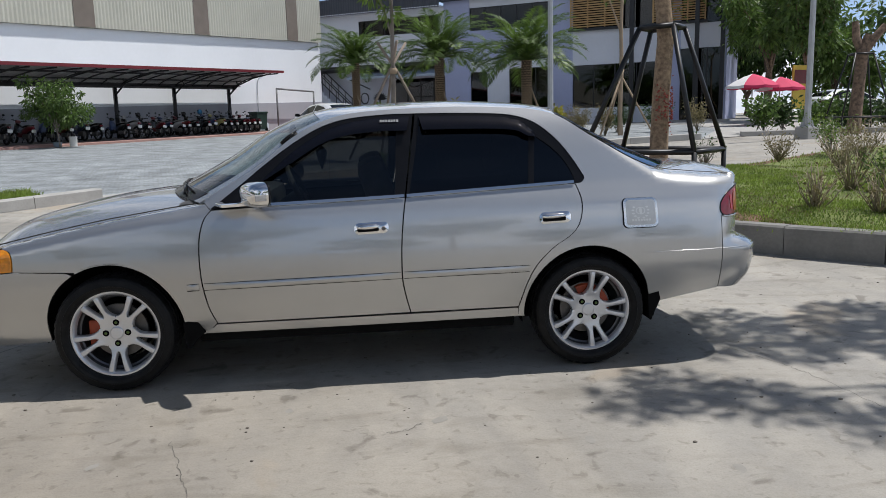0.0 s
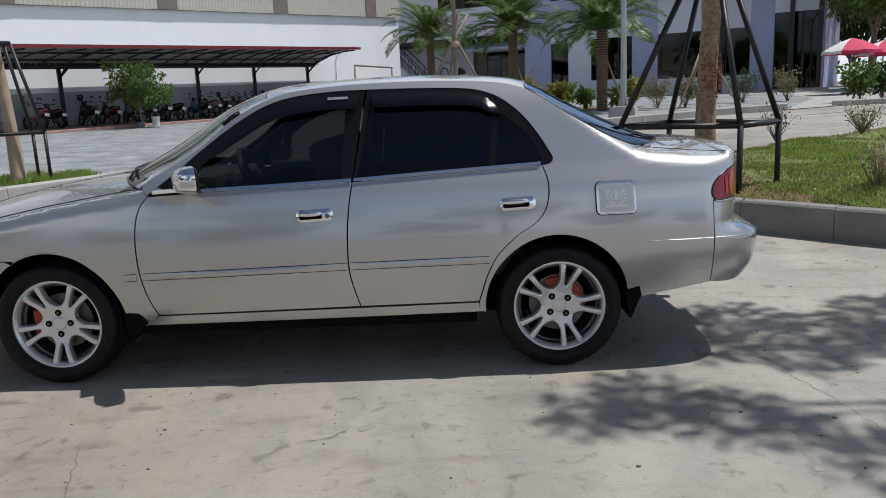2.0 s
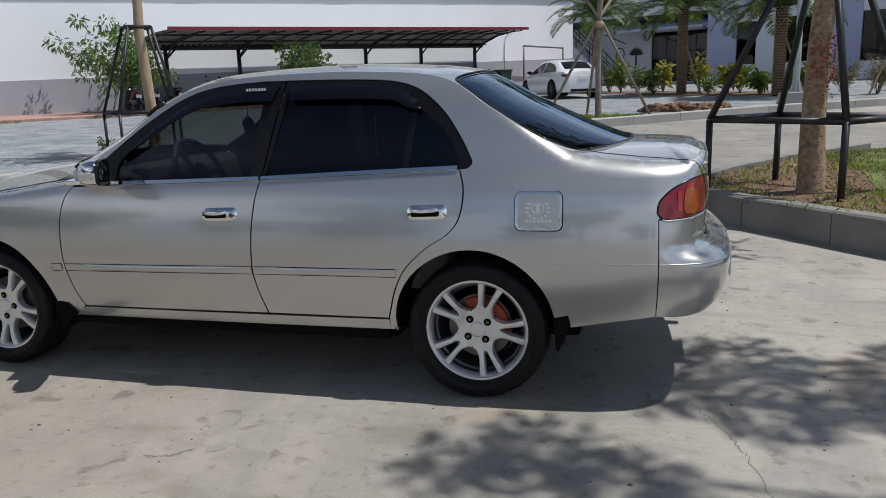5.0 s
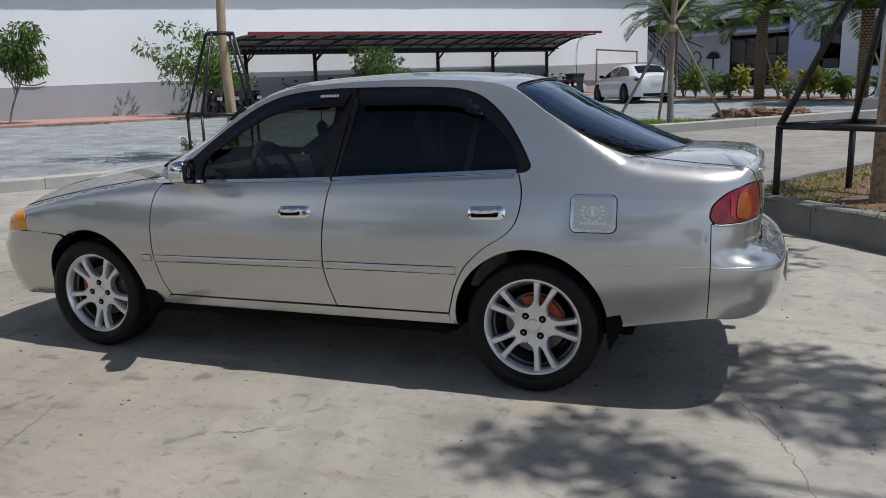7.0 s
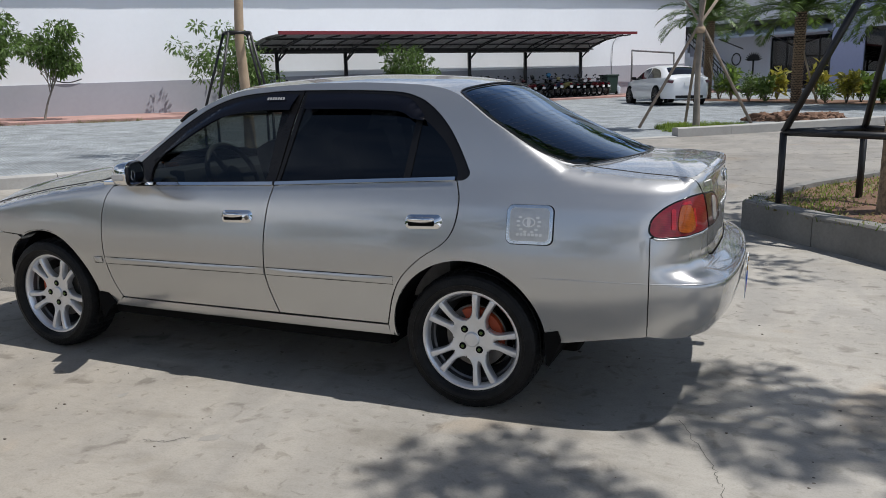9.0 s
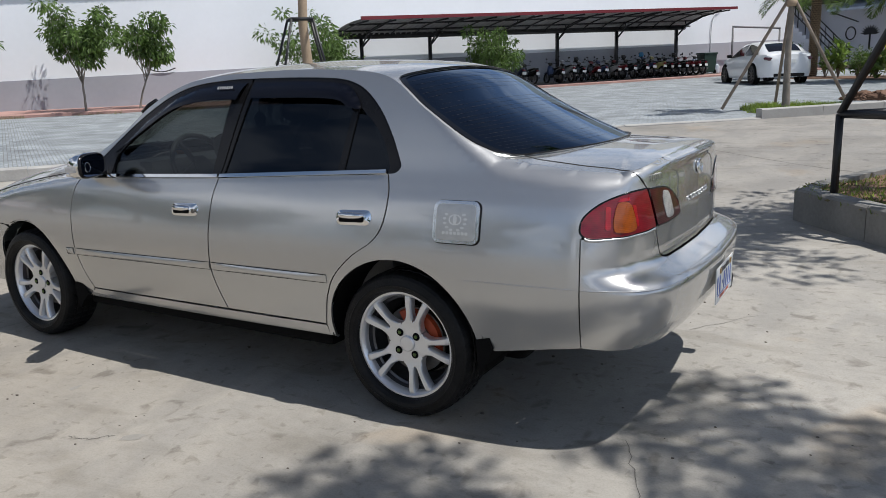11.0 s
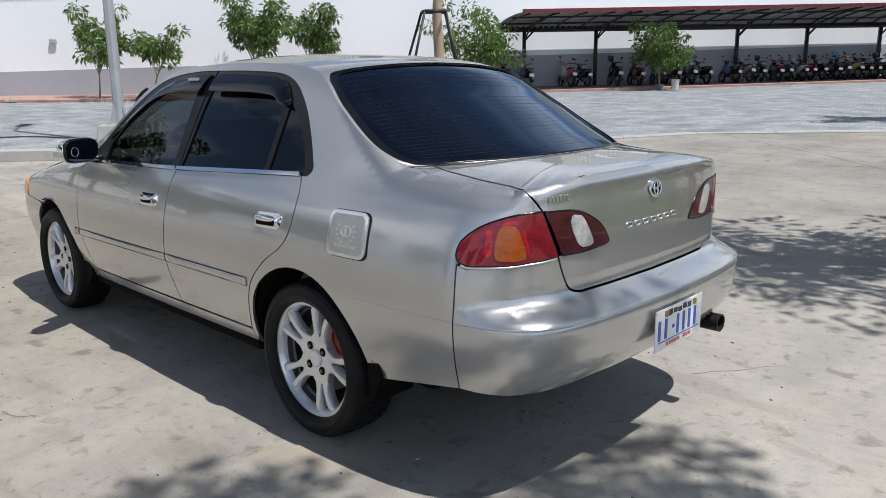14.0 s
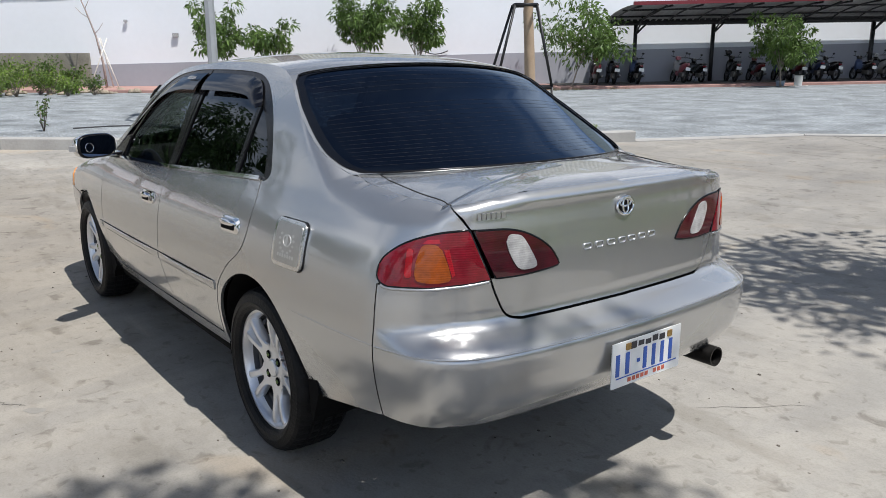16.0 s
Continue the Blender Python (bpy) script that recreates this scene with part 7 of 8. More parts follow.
def lamp_post(x, y, block, turn, label):
    ob = thing("lamp_post", label, "lamp post", pose(x, y, rise(x, y), 0, 0, turn), "galvanised lamp posts")
    bm = bmesh.new()
    w = block / 2
    box(bm, -w, w, -w, w, -0.1, 0.33, 0.03)
    for v in bm.verts:
        if v.co.z > 0.2:
            v.co.x, v.co.y = v.co.x * 0.9, v.co.y * 0.9
    part("concrete_block", bm, PALE_KERB, ob)
    bm = bmesh.new()
    tube(bm, [(0, 0, 0.33), (0, 0, 3), (0, 0, 7.5)], [0.092, 0.078, 0.05], 8)
    part("pole", bm, GALV, ob, smooth=30)
    bm = bmesh.new()
    box(bm, -0.2, 0.2, -0.2, 0.2, 0.33, 0.35)
    part("base_plate", bm, GALV, ob)
    for k in range(4):
        bm = bmesh.new()
        v = [bm.verts.new((0.085, s, 0.35)) for s in (-0.006, 0.006)] + [bm.verts.new((0.19, s, 0.35)) for s in (-0.006, 0.006)] + [bm.verts.new((0.085, s, 0.68)) for s in (-0.006, 0.006)]
        for q in ((0, 2, 4), (1, 5, 3), (0, 1, 3, 2), (2, 3, 5, 4), (0, 4, 5, 1)):
            bm.faces.new([v[i] for i in q])
        g = part("gusset", bm, GALV, ob)
        g.matrix_basis = pose(0, 0, 0, 0, 0, 45 + 90 * k)
    bm = bmesh.new()
    tube(bm, [(0, 0, 7.4), (0.3, 0, 7.75), (1.0, 0, 7.9)], 0.03, 6)
    part("arm", bm, GALV, ob)
    bm = bmesh.new()
    box(bm, 0.85, 1.5, -0.13, 0.13, 7.85, 7.96, 0.03)
    part("lamp_head", bm, GALV, ob)
    return ob


lamp_post(-10.75, 3.2, 0.72, 150, "grey steel lamp post on a concrete block at a kerb")
lamp_post(4.45, 18.3, 0.8, 250, "grey steel lamp post on a concrete block before a building")
lamp_post(11.3, 16.0, 0.5, 200, "grey steel lamp post beside a planted verge")

# ---------------------------------------------------------------- staked tree at the lot's corner, palms, shrubs
GREY_STAKE = material("grey_brown_stake", (0.25, 0.20, 0.16), 0.9, 0, 0.3, 6)
staked = tree(-0.42, 14.6, 0.12, "tall thin tree tied to three stakes", 4.7, 4.0, 2.6, 1.0, 1500, 0.17, 41, GREY_BARK, LEAF_PALE, limbs=5, clumps=12, trunk_r=0.07)
for dx, dy in ((-1.15, -0.75), (1.2, -0.2), (-0.35, 1.1)):
    bm = bmesh.new()
    tube(bm, [(dx, dy, -0.05), (dx * 0.08, dy * 0.08, 2.05), (-dx * 0.3, -dy * 0.3, 2.75)], 0.033, 7)
    part("stake", bm, GREY_STAKE, staked, "pale wooden stake")
bm = bmesh.new()
lathe(bm, [(0.09, 1.98), (0.115, 2.02), (0.115, 2.08), (0.09, 2.12)], 12)
part("tie", bm, PALE_BARK, staked)
SPREAD = lambda cx, cy, r: (lambda x, y: math.hypot(x - cx, y - cy) < r * (0.75 + 0.3 * noise.noise(Vector((x * 3, y * 3, 0)))))
grass_field("verge_grass", "rough grass tufts at a tree's foot", (-2, 1.6, 13.4, 16.0, SPREAD(-0.35, 14.6, 1.25)), 4200, 0.12, 7, GRASS, 0.02)
grass_field("kerb_grass", "rough grass tufts behind a kerb", (-9.2, -5.6, 6.4, 9.6, SPREAD(-7.2, 7.8, 1.1)), 4500, 0.13, 8, GRASS, 0.02)
grass_field("wall_grass", "dry grass along a red strip", (-25, -15, 6, 20, lambda x, y: abs((Vector((x, y, 0)) - LOT.translation).dot(Vector((-0.866, 0.5, 0))) + 0.25) < 0.28 and noise.noise(Vector((x * 0.5, y * 0.5, 2))) > 0.0), 5000, 0.12, 9, DRY_LEAF, 0.02)
for k, (x, y, h) in enumerate(((-12.6, 0.75, 0.6), (-8.4, 7.6, 0.35))):
    bush(x, y, 0.02, "thin green weed growing behind a kerb", 0.22, h, 130, 0.07, 90 + k, LEAF, 7, "weed", "weeds behind the kerb")
palm(-1.5, 32.0, 0, 3.25, 2.45, 34, 51)
palm(1.9, 26.5, 0, 3.1, 2.5, 36, 52)
palm(4.72, 23.0, 0, 2.75, 2.55, 36, 53)
for k, (x, y) in enumerate(((-1.2, 31.6), (2.3, 26.2), (5.15, 22.8))):
    bm = bmesh.new()
    z = rise(x, y)
    tube(bm, [(x + 0.25, y - 0.5, z), (x - 0.3, y + 0.3, z + 1.9)], 0.035, 6)
    tagged(part("palm_prop", bm, PALE_BARK), "pale wooden prop leaning against a palm", "prop", group="palm props")
rnd = random.Random(77)
LEAF_YELLOW = leaf_material("yellowish_leaf", (0.36, 0.32, 0.05), (0.16, 0.17, 0.03))
patch("shrub_soil", [(-2.4, 30.2), (-1.6, 31.8), (1.6, 29.9), (4.6, 26.6), (6.6, 24.2), (5.6, 23.0), (2.2, 25.2), (-0.6, 28.6)], 0.03, SOIL, "dark soil under garden shrubs", "soil", 0.8)
FOLIAGE = ((-0.4, 29.6), (0.3, 28.6), (0.9, 27.9), (1.3, 29.4), (2.8, 25.6), (3.4, 25.0), (3.9, 25.9), (0.2, 30.8), (5.4, 23.6), (6.0, 23.9), (-0.9, 30.6), (2.6, 27.6), (4.4, 24.4), (-2.0, 30.8))
for k, (x, y) in enumerate(FOLIAGE):
    pale = k % 3 != 1
    bush(x, y, 0, "yellow-green leafy garden plant by a building" if pale else "dark green garden shrub by a building", 0.42, rnd.uniform(0.7, 1.5), 240 if pale else 420, 0.30 if pale else 0.13, 120 + k, LEAF_YELLOW if pale and k % 2 else LEAF_PALE if pale else LEAF, 14, "garden_shrub", "shrubs by the building")
for k, (x, y, r) in enumerate(((8.6, 24.4, 0.62), (9.9, 23.7, 0.66), (11.2, 23.0, 0.6), (7.4, 22.2, 0.5), (6.6, 22.8, 0.55))):
    bush(x, y, 0, "rounded reddish-green clipped shrub on pale gravel", r, 1.15, 900, 0.10, 150 + k, LEAF_DARK if k < 2 else DRY_LEAF, 16, "clipped_shrub", "clipped shrubs")
for k, (x, y, r) in enumerate(((0.9, 17.0, 0.28), (1.5, 16.9, 0.34), (2.1, 16.7, 0.3), (2.45, 17.1, 0.26))):
    bm = bmesh.new()
    bmesh.ops.create_icosphere(bm, subdivisions=5, radius=1.0)
    for v in bm.verts:
        v.co = Vector((v.co.x * r * 1.4, v.co.y * r, max(-0.05, v.co.z) * r * 0.75)) * (1 + 0.3 * noise.noise(v.co * 3 + Vector((k * 5, 0, 0))) + 0.14 * noise.noise(v.co * 9) + 0.08 * noise.noise(v.co * 21))
    ob = part("soil_mound", bm, SOIL, smooth=60)
    tagged(ob, "heap of dark dug-up earth", "earth", group="earth heaps")
    ob.matrix_basis = pose(x, y, rise(x, y) - 0.01)
# staked bare tree before the building
slim_tree = tree(7.9, 22.0, 0, "slender bare-stemmed tree tied to stakes", 5.5, 5.0, 4.6, 0.8, 200, 0.15, 43, PALE_BARK, LEAF, limbs=4, clumps=8, trunk_r=0.085)
for dx, dy in ((1.3, 0.1), (-0.9, -0.4), (-0.3, 0.9)):
    bm = bmesh.new()
    tube(bm, [(dx, dy, -0.05), (-dx * 0.1, -dy * 0.1, 2.3)], 0.035, 6)
    part("stake", bm, PALE_BARK, slim_tree, "pale wooden stake")
# ---------------------------------------------------------------- office building across the lot
BLD = Matrix.LocRotScale((-4.2, 48.3, 0), Euler((0, 0, radians(-30))), None)
LAVENDER = material("lavender_paint", (0.36, 0.39, 0.56), 0.75, 0, 0.06, 0.6)
OFF_WHITE = material("off_white_paint", (0.62, 0.64, 0.70), 0.75, 0, 0.05, 0.6)
DARK_FRAME = material("dark_aluminium", (0.025, 0.026, 0.03), 0.4, 0.5, 0.15, 3)
WINDOW_GLASS = glass("dark_window_glass", (0.16, 0.18, 0.2))
# near-black colour stands in for the shade of unlit rooms
ROOM_SHADE = material("room_shade", (0.05, 0.05, 0.052), 0.9, 0, 0.3, 0.8)
SLAT_WOOD = material("pale_slat_wood", (0.42, 0.26, 0.11), 0.6, 0, 0.2, 3)
AWNING = material("grey_blue_metal_sheet", (0.30, 0.36, 0.44), 0.5, 0.2, 0.1, 1)
EAVE = material("charcoal_corrugated_sheet", (0.055, 0.06, 0.075), 0.5, 0.2, 0.1, 2)


def block(name, e0, e1, f0, f1, z0, z1, mat, label, category="wall", kind="structure", parent=None):
    bm = bmesh.new()
    box(bm, e0, e1, f0, f1, z0, z1, m=BLD)
    ob = part(name, bm, mat, parent)
    return tagged(ob, label, category, kind=kind) if parent is None else ob


for e0, e1, z0, z1, mat, what in ((9.4, 11.1, 0.3, 8.6, LAVENDER, "lavender-painted pier of an office building"), (16.05, 17.5, 0.3, 8.6, LAVENDER, "lavender-painted pier of an office building"),
                                  (22.35, 23.5, 0.3, 8.6, LAVENDER, "lavender-painted pier of an office building"), (12.2, 13.6, 0.3, 4.95, OFF_WHITE, "pale wall between windows of an office building"),
                                  (11.1, 12.2, 0.3, 2.02, OFF_WHITE, "pale wall under an office window"), (11.1, 12.2, 4.3, 4.95, OFF_WHITE, "pale wall over an office window"),
                                  (13.6, 16.05, 0.3, 2.05, OFF_WHITE, "pale wall under an office window"), (13.6, 16.05, 4.4, 4.95, OFF_WHITE, "pale wall over an office window"),
                                  (17.5, 22.35, 0.3, 1.93, OFF_WHITE, "pale wall under an office window"), (17.5, 22.35, 4.36, 4.95, OFF_WHITE, "pale wall over an office window"),
                                  (11.1, 16.05, 4.95, 6.75, LAVENDER, "lavender-painted wall between storeys"), (11.1, 16.05, 8.1, 8.6, OFF_WHITE, "pale wall over upper windows"),
                                  (17.5, 22.35, 4.95, 6.25, OFF_WHITE, "pale band between storeys"), (23.5, 25.6, 4.95, 6.25, OFF_WHITE, "pale band between storeys"),
                                  (17.5, 22.35, 8.3, 8.6, OFF_WHITE, "pale wall over upper windows"), (23.5, 25.6, 8.3, 8.6, OFF_WHITE, "pale wall over upper windows")):
    block("wall_office", e0, e1, -0.03 if mat is LAVENDER and z0 < 1 else 0.0, 0.3, z0, z1, mat, what)
block("plinth", 9.4, 25.7, -0.12, -0.035, 0.3, 1.1, OFF_WHITE, "pale plinth of an office building")
block("entrance_step", 22.3, 26.2, -0.9, -0.13, 0.3, 1.12, PALE_KERB, "pale concrete entrance step", "step")
block("wall_office_end", 25.6, 25.9, 0, 9, 0.3, 8.6, LAVENDER, "lavender end wall of an office building")
# added backdrop behind the panes, with the room's shade in its colour
block("wall_office_back", -2, 25.6, 4.5, 4.8, 0.3, 8.6, ROOM_SHADE, "back wall inside an office, coloured dark as room shade")
block("roof_office", 9.2, 26.2, -0.5, 9.2, 8.6, 9.0, EAVE, "charcoal flat roof edge of an office building", "roof")
block("floor_office", -2, 25.6, 0.31, 4.5, 4.95, 5.15, ROOM_SHADE, "floor slab between storeys, coloured dark as room shade", "floor")


def window(e0, e1, z0, z1, cols, deep=0.0, rows=1, label="dark office window with an aluminium frame"):
    ob = thing("window", label, "window", kind="structure")
    w = 0.06
    for k in range(cols + 1):
        e = e0 + (e1 - e0) * k / cols
        block("mullion", max(e0, e - w / 2), min(e1, e + w / 2), 0.06 + deep, 0.16 + deep, z0, z1, DARK_FRAME, "", parent=ob)
    for k in range(rows + 1):
        z = z0 + (z1 - z0) * k / rows
        block("rail", e0, e1, 0.065 + deep, 0.155 + deep, max(z0, z - w / 2), min(z1, z + w / 2), DARK_FRAME, "", parent=ob)
    for k in range(cols):
        a, b = e0 + (e1 - e0) * k / cols, e0 + (e1 - e0) * (k + 1) / cols
        block("pane", a + w / 2, b - w / 2, 0.10 + deep, 0.112 + deep, z0 + w / 2, z1 - w / 2, WINDOW_GLASS, "", parent=ob)
    return ob


window(11.1, 12.2, 2.02, 4.3, 1)
window(13.6, 16.05, 2.05, 4.4, 3)
window(17.5, 22.35, 1.93, 4.36, 4)
window(23.5, 25.6, 1.12, 4.95, 3, label="dark glazed entrance of an office building")
window(11.1, 16.05, 6.75, 8.1, 5)
window(17.5, 22.35, 6.25, 8.3, 3)
window(23.5, 25.6, 6.25, 8.3, 1)
# slatted timber screens before the upper windows
for e0, e1 in ((17.4, 20.4), (22.0, 24.8)):
    screen = thing("slat_screen", "pale timber slat screen before an upper window", "screen")
    for k in range(15):
        z = 6.45 + 0.13 * k
        block("slat", e0, e1, -0.22, -0.18, z, z + 0.07, SLAT_WOOD, "", parent=screen)
    for k in range(4):
        e = e0 + (e1 - e0 - 0.08) * k / 3
        block("upright", e, e + 0.08, -0.26, -0.22, 6.4, 8.4, SLAT_WOOD, "", parent=screen)
    block("tray", e0 - 0.1, e1 + 0.1, -0.3, -0.02, 6.25, 6.38, DARK_FRAME, "", parent=screen)
for e, f in ((20.9, -0.9), (24.3, -0.7), (25.6, -0.6)):
    block("black_column", e, e + 0.22, f, f + 0.22, 0.8, 8.6, DARK_FRAME, "black steel column before an office entrance", "column", kind="")
# the recessed wing with its awning
block("wall_wing", -2.0, 4.55, 2.3, 2.6, 0.3, 4.9, OFF_WHITE, "pale recessed ground-floor wall")
block("wall_wing_low", 4.55, 9.4, 2.3, 2.6, 0.3, 1.2, OFF_WHITE, "pale wall under a wing window")
block("wall_wing_high", 4.55, 9.4, 2.3, 2.6, 4.25, 4.9, OFF_WHITE, "pale wall over a wing window")
window(4.55, 8.5, 1.2, 4.25, 4, 2.3, label="dark shop window under an awning")
block("wall_wing_pier", 8.5, 9.4, 2.3, 2.6, 1.2, 4.25, OFF_WHITE, "pale pier beside a wing window")
for e0, e1, z0, z1 in ((-2.0, 9.4, 5.15, 6.9), (-2.0, 3.3, 6.9, 7.9), (9.0, 9.4, 6.9, 7.9), (-2.0, 9.4, 7.9, 8.3)):
    block("wall_wing_upper", e0, e1, 0.02, 0.3, z0, z1, OFF_WHITE, "pale upper wall of a wing")
window(3.3, 9.0, 6.9, 7.9, 6, label="band of dark upper windows")
bm = bmesh.new()
prev = None
for k in range(130):
    e = -2.2 + k * 0.09
    row = [bm.verts.new(BLD @ Vector((e, -0.75 + 0.03 * (k % 2), 8.25))), bm.verts.new(BLD @ Vector((e, -0.75 + 0.03 * (k % 2), 9.3)))]
    if prev:
        bm.faces.new((prev[0], row[0], row[1], prev[1]))
    prev = row
tagged(part("eave_sheet", bm, EAVE), "charcoal corrugated eave sheet", "roof", kind="structure")
block("eave_soffit", -2.2, 9.4, -0.74, 0.3, 8.3, 8.36, OFF_WHITE, "pale soffit under an eave", "roof")
awn = thing("awning", "grey-blue sheet metal awning over a shop front", "awning")
bm = bmesh.new()
vs = [bm.verts.new(BLD @ Vector(p)) for p in ((2.6, -0.6, 4.35), (9.4, -0.6, 4.35), (9.4, 2.3, 5.05), (2.6, 2.3, 5.05), (2.6, -0.6, 4.2), (9.4, -0.6, 4.2), (9.4, 2.3, 4.9), (2.6, 2.3, 4.9))]
for q in ((0, 1, 2, 3), (7, 6, 5, 4), (0, 4, 5, 1), (1, 5, 6, 2), (3, 2, 6, 7), (0, 3, 7, 4)):
    bm.faces.new([vs[k] for k in q])
part("awning_sheet", bm, AWNING, awn)
for e in (2.7, 6.0, 9.3):
    bm = bmesh.new()
    bars(bm, [(BLD @ Vector((e, -0.5, 4.25)), BLD @ Vector((e, 2.25, 3.7)))], 0.05)
    part("bracket", bm, DARK_FRAME, awn)
# outside stair with landing and rail
stair = thing("outside_stair", "pale concrete outside stair with dark rails", "stair", kind="structure")
for k in range(18):
    block("step", -1.6 + 0.25 * k, -1.3 + 0.25 * k, 0.35, 1.6, 4.85 - 0.22 * k - 0.25, 4.85 - 0.22 * k, OFF_WHITE, "", parent=stair)
block("landing", -3.2, -1.55, 0.35, 1.6, 4.7, 4.9, OFF_WHITE, "", parent=stair)
for f in (0.4, 1.55):
    bm = bmesh.new()
    top = [BLD @ Vector((-3.1, f, 5.95)), BLD @ Vector((-1.5, f, 5.95)), BLD @ Vector((2.8, f, 2.1))]
    bars(bm, list(zip(top, top[1:])) + [(p - Vector((0, 0, 0.4)), q - Vector((0, 0, 0.4))) for p, q in zip(top, top[1:])], 0.05)
    for k in range(12):
        e = -3.1 + 0.53 * k
        z = 4.9 if e < -1.5 else 4.9 - (e + 1.5) * 0.89
        bars(bm, [(BLD @ Vector((e, f, z - 0.1)), BLD @ Vector((e, f, z + 1.05)))], 0.035)
    part("handrail", bm, DARK_FRAME, stair)
# pavement before the building
patch("building_pavement", [(9.0, 17.8), (12.5, 24), (14, 30), (8, 44), (20, 37), (32, 30), (24, 24), (14.5, 19.5)], 0.02, PALE_KERB, "pale concrete pavement before a building", "pavement")


# ---------------------------------------------------------------- other cars
def other_car(label, paint, m, length=4.45, width=0.89, tall=0.0, group=""):
    """A simply shaped modern car, nose along +x, rear axle at the origin: a lofted shell with panes, arches, wheels and lamps on it."""
    ob = thing("parked_car", label, "car", m, group)
    k = length / 4.45
    tops = [(-0.93, 0.80), (-0.90, 0.97), (-0.78, 1.03), (-0.50, 1.08), (-0.1, 1.31), (0.35, 1.42), (0.95, 1.45), (1.5, 1.41), (1.95, 1.21), (2.3, 1.03), (2.6, 0.98), (3.1, 0.88), (3.38, 0.78), (3.52, 0.60)]
    half = [(-0.93, 0.60), (-0.88, 0.72), (-0.72, 0.82), (-0.4, 0.88), (0.5, 0.89), (2.2, 0.89), (2.9, 0.86), (3.25, 0.76), (3.45, 0.62), (3.52, 0.5)]
    head = [(-0.93, 0.58), (-0.6, 0.68), (-0.3, 0.64), (0.3, 0.58), (1.3, 0.58), (1.9, 0.66), (2.3, 0.74), (3.1, 0.66), (3.52, 0.45)]

    def at(rows, x):
        return float(np.interp(x, [r[0] for r in rows], [r[1] for r in rows]))

    def ring(x):
        w, z, h = at(half, x) * width / 0.89, at(tops, x) + tall * (0.5 + 0.5 * (x > -0.9)), at(head, x)
        belt = min(0.97 - 0.02 * x + tall * 0.7, z - 0.05)
        return [(w * 0.93, 0.24 + tall * 0.4), (w * 0.985, 0.36 + tall * 0.4), (w, 0.62 + tall * 0.5), (w * 0.965, belt), (h * 1.02, z - 0.035), (h * 0.9, z - 0.008), (h * 0.5, z + 0.012), (0, z + 0.02)]

    bm = bmesh.new()
    xs = sorted({r[0] for r in tops} | {0.1, 0.65, 1.2, 1.75, 2.15, 2.85, 3.25, 3.45})
    loops = []
    for x in xs:
        pts = ring(x)
        loops.append([bm.verts.new((x * k, -y, z)) for y, z in pts] + [bm.verts.new((x * k, y, z)) for y, z in reversed(pts[:-1])])
    for a, b in zip(loops, loops[1:]):
        for q in range(len(a) - 1):
            bm.faces.new((a[q], b[q], b[q + 1], a[q + 1]))
        bm.faces.new((a[-1], b[-1], b[0], a[0]))
    bm.faces.new(loops[0])
    bm.faces.new(loops[-1][::-1])
    bmesh.ops.recalc_face_normals(bm, faces=bm.faces[:])
    part("body", bm, paint, ob, smooth=50)

    def pane(name, stations, place, own):
        bm = bmesh.new()
        rows = [[bm.verts.new(place(x, lo + (hi - lo) * q / 4)) for q in range(5)] for x, lo, hi in stations]
        for a, b in zip(rows, rows[1:]):
            for q in range(4):
                bm.faces.new((a[q], b[q], b[q + 1], a[q + 1]))
        bmesh.ops.recalc_face_normals(bm, faces=bm.faces[:])
        return part(name, bm, VISOR, own, smooth=60)

    for y in (-1, 1):
        def flank(x, f):
            p = ring(x)
            return Vector((x * k, y * (p[3][0] + (p[4][0] - p[3][0]) * f + 0.012), p[3][1] + (p[4][1] - p[3][1]) * f + 0.006))
        pane("side_pane", [(-0.32, 0.12, 0.2), (-0.1, 0.08, 0.62), (0.2, 0.08, 0.82), (0.62, 0.08, 0.9), (0.88, 0.08, 0.92)], flank, ob)
        pane("side_pane", [(0.95, 0.08, 0.92), (1.3, 0.08, 0.9), (1.6, 0.08, 0.86), (1.9, 0.08, 0.8), (2.12, 0.1, 0.5)], flank, ob)
        for x in (0.0, 2.68):
            bm = bmesh.new()
            lathe(bm, [(0.385, 0.0), (0.385, y * 0.012), (0.0, y * 0.013)], 32, "y", at=(x * k, at(half, x) * width / 0.89 * 0.992 * y, 0.36))
            part("wheel_arch", bm, DARK, ob)
            bm = bmesh.new()
            lathe(bm, [(0.20, 0.02 * y), (0.30, 0.035 * y), (0.325, 0.01 * y), (0.325, -0.18 * y), (0.20, -0.18 * y)], 28, "y", at=(x * k, at(half, x) * width / 0.89 * y, 0.325))
            w = part("wheel", bm, RUBBER, ob, smooth=40)
            bm = bmesh.new()
            for q in range(10):
                a = 2 * math.pi * q / 10
                bars(bm, [(Vector((0.03 * math.cos(a), 0.018 * y, 0.03 * math.sin(a))), Vector((0.205 * math.cos(a), 0.022 * y, 0.205 * math.sin(a))))], 0.03)
            rim = part("rim", bm, material_iron, w)
            rim.matrix_basis = pose(x * k, at(half, x) * width / 0.89 * y, 0.325)
        bm = bmesh.new()
        hull(bm, [(-0.915, 0.10, 0.84, 0.055), (-0.80, 0.17, 0.86, 0.06), (-0.45, 0.03, 0.88, 0.03)], 8)
        for v in bm.verts:
            v.co.y = y * (v.co.y + at(half, -0.8) * width / 0.89 - 0.11 + 0.05 * max(0, v.co.x + 0.8))
            v.co.x *= k
            v.co.z += tall * 0.6
        bmesh.ops.recalc_face_normals(bm, faces=bm.faces[:])
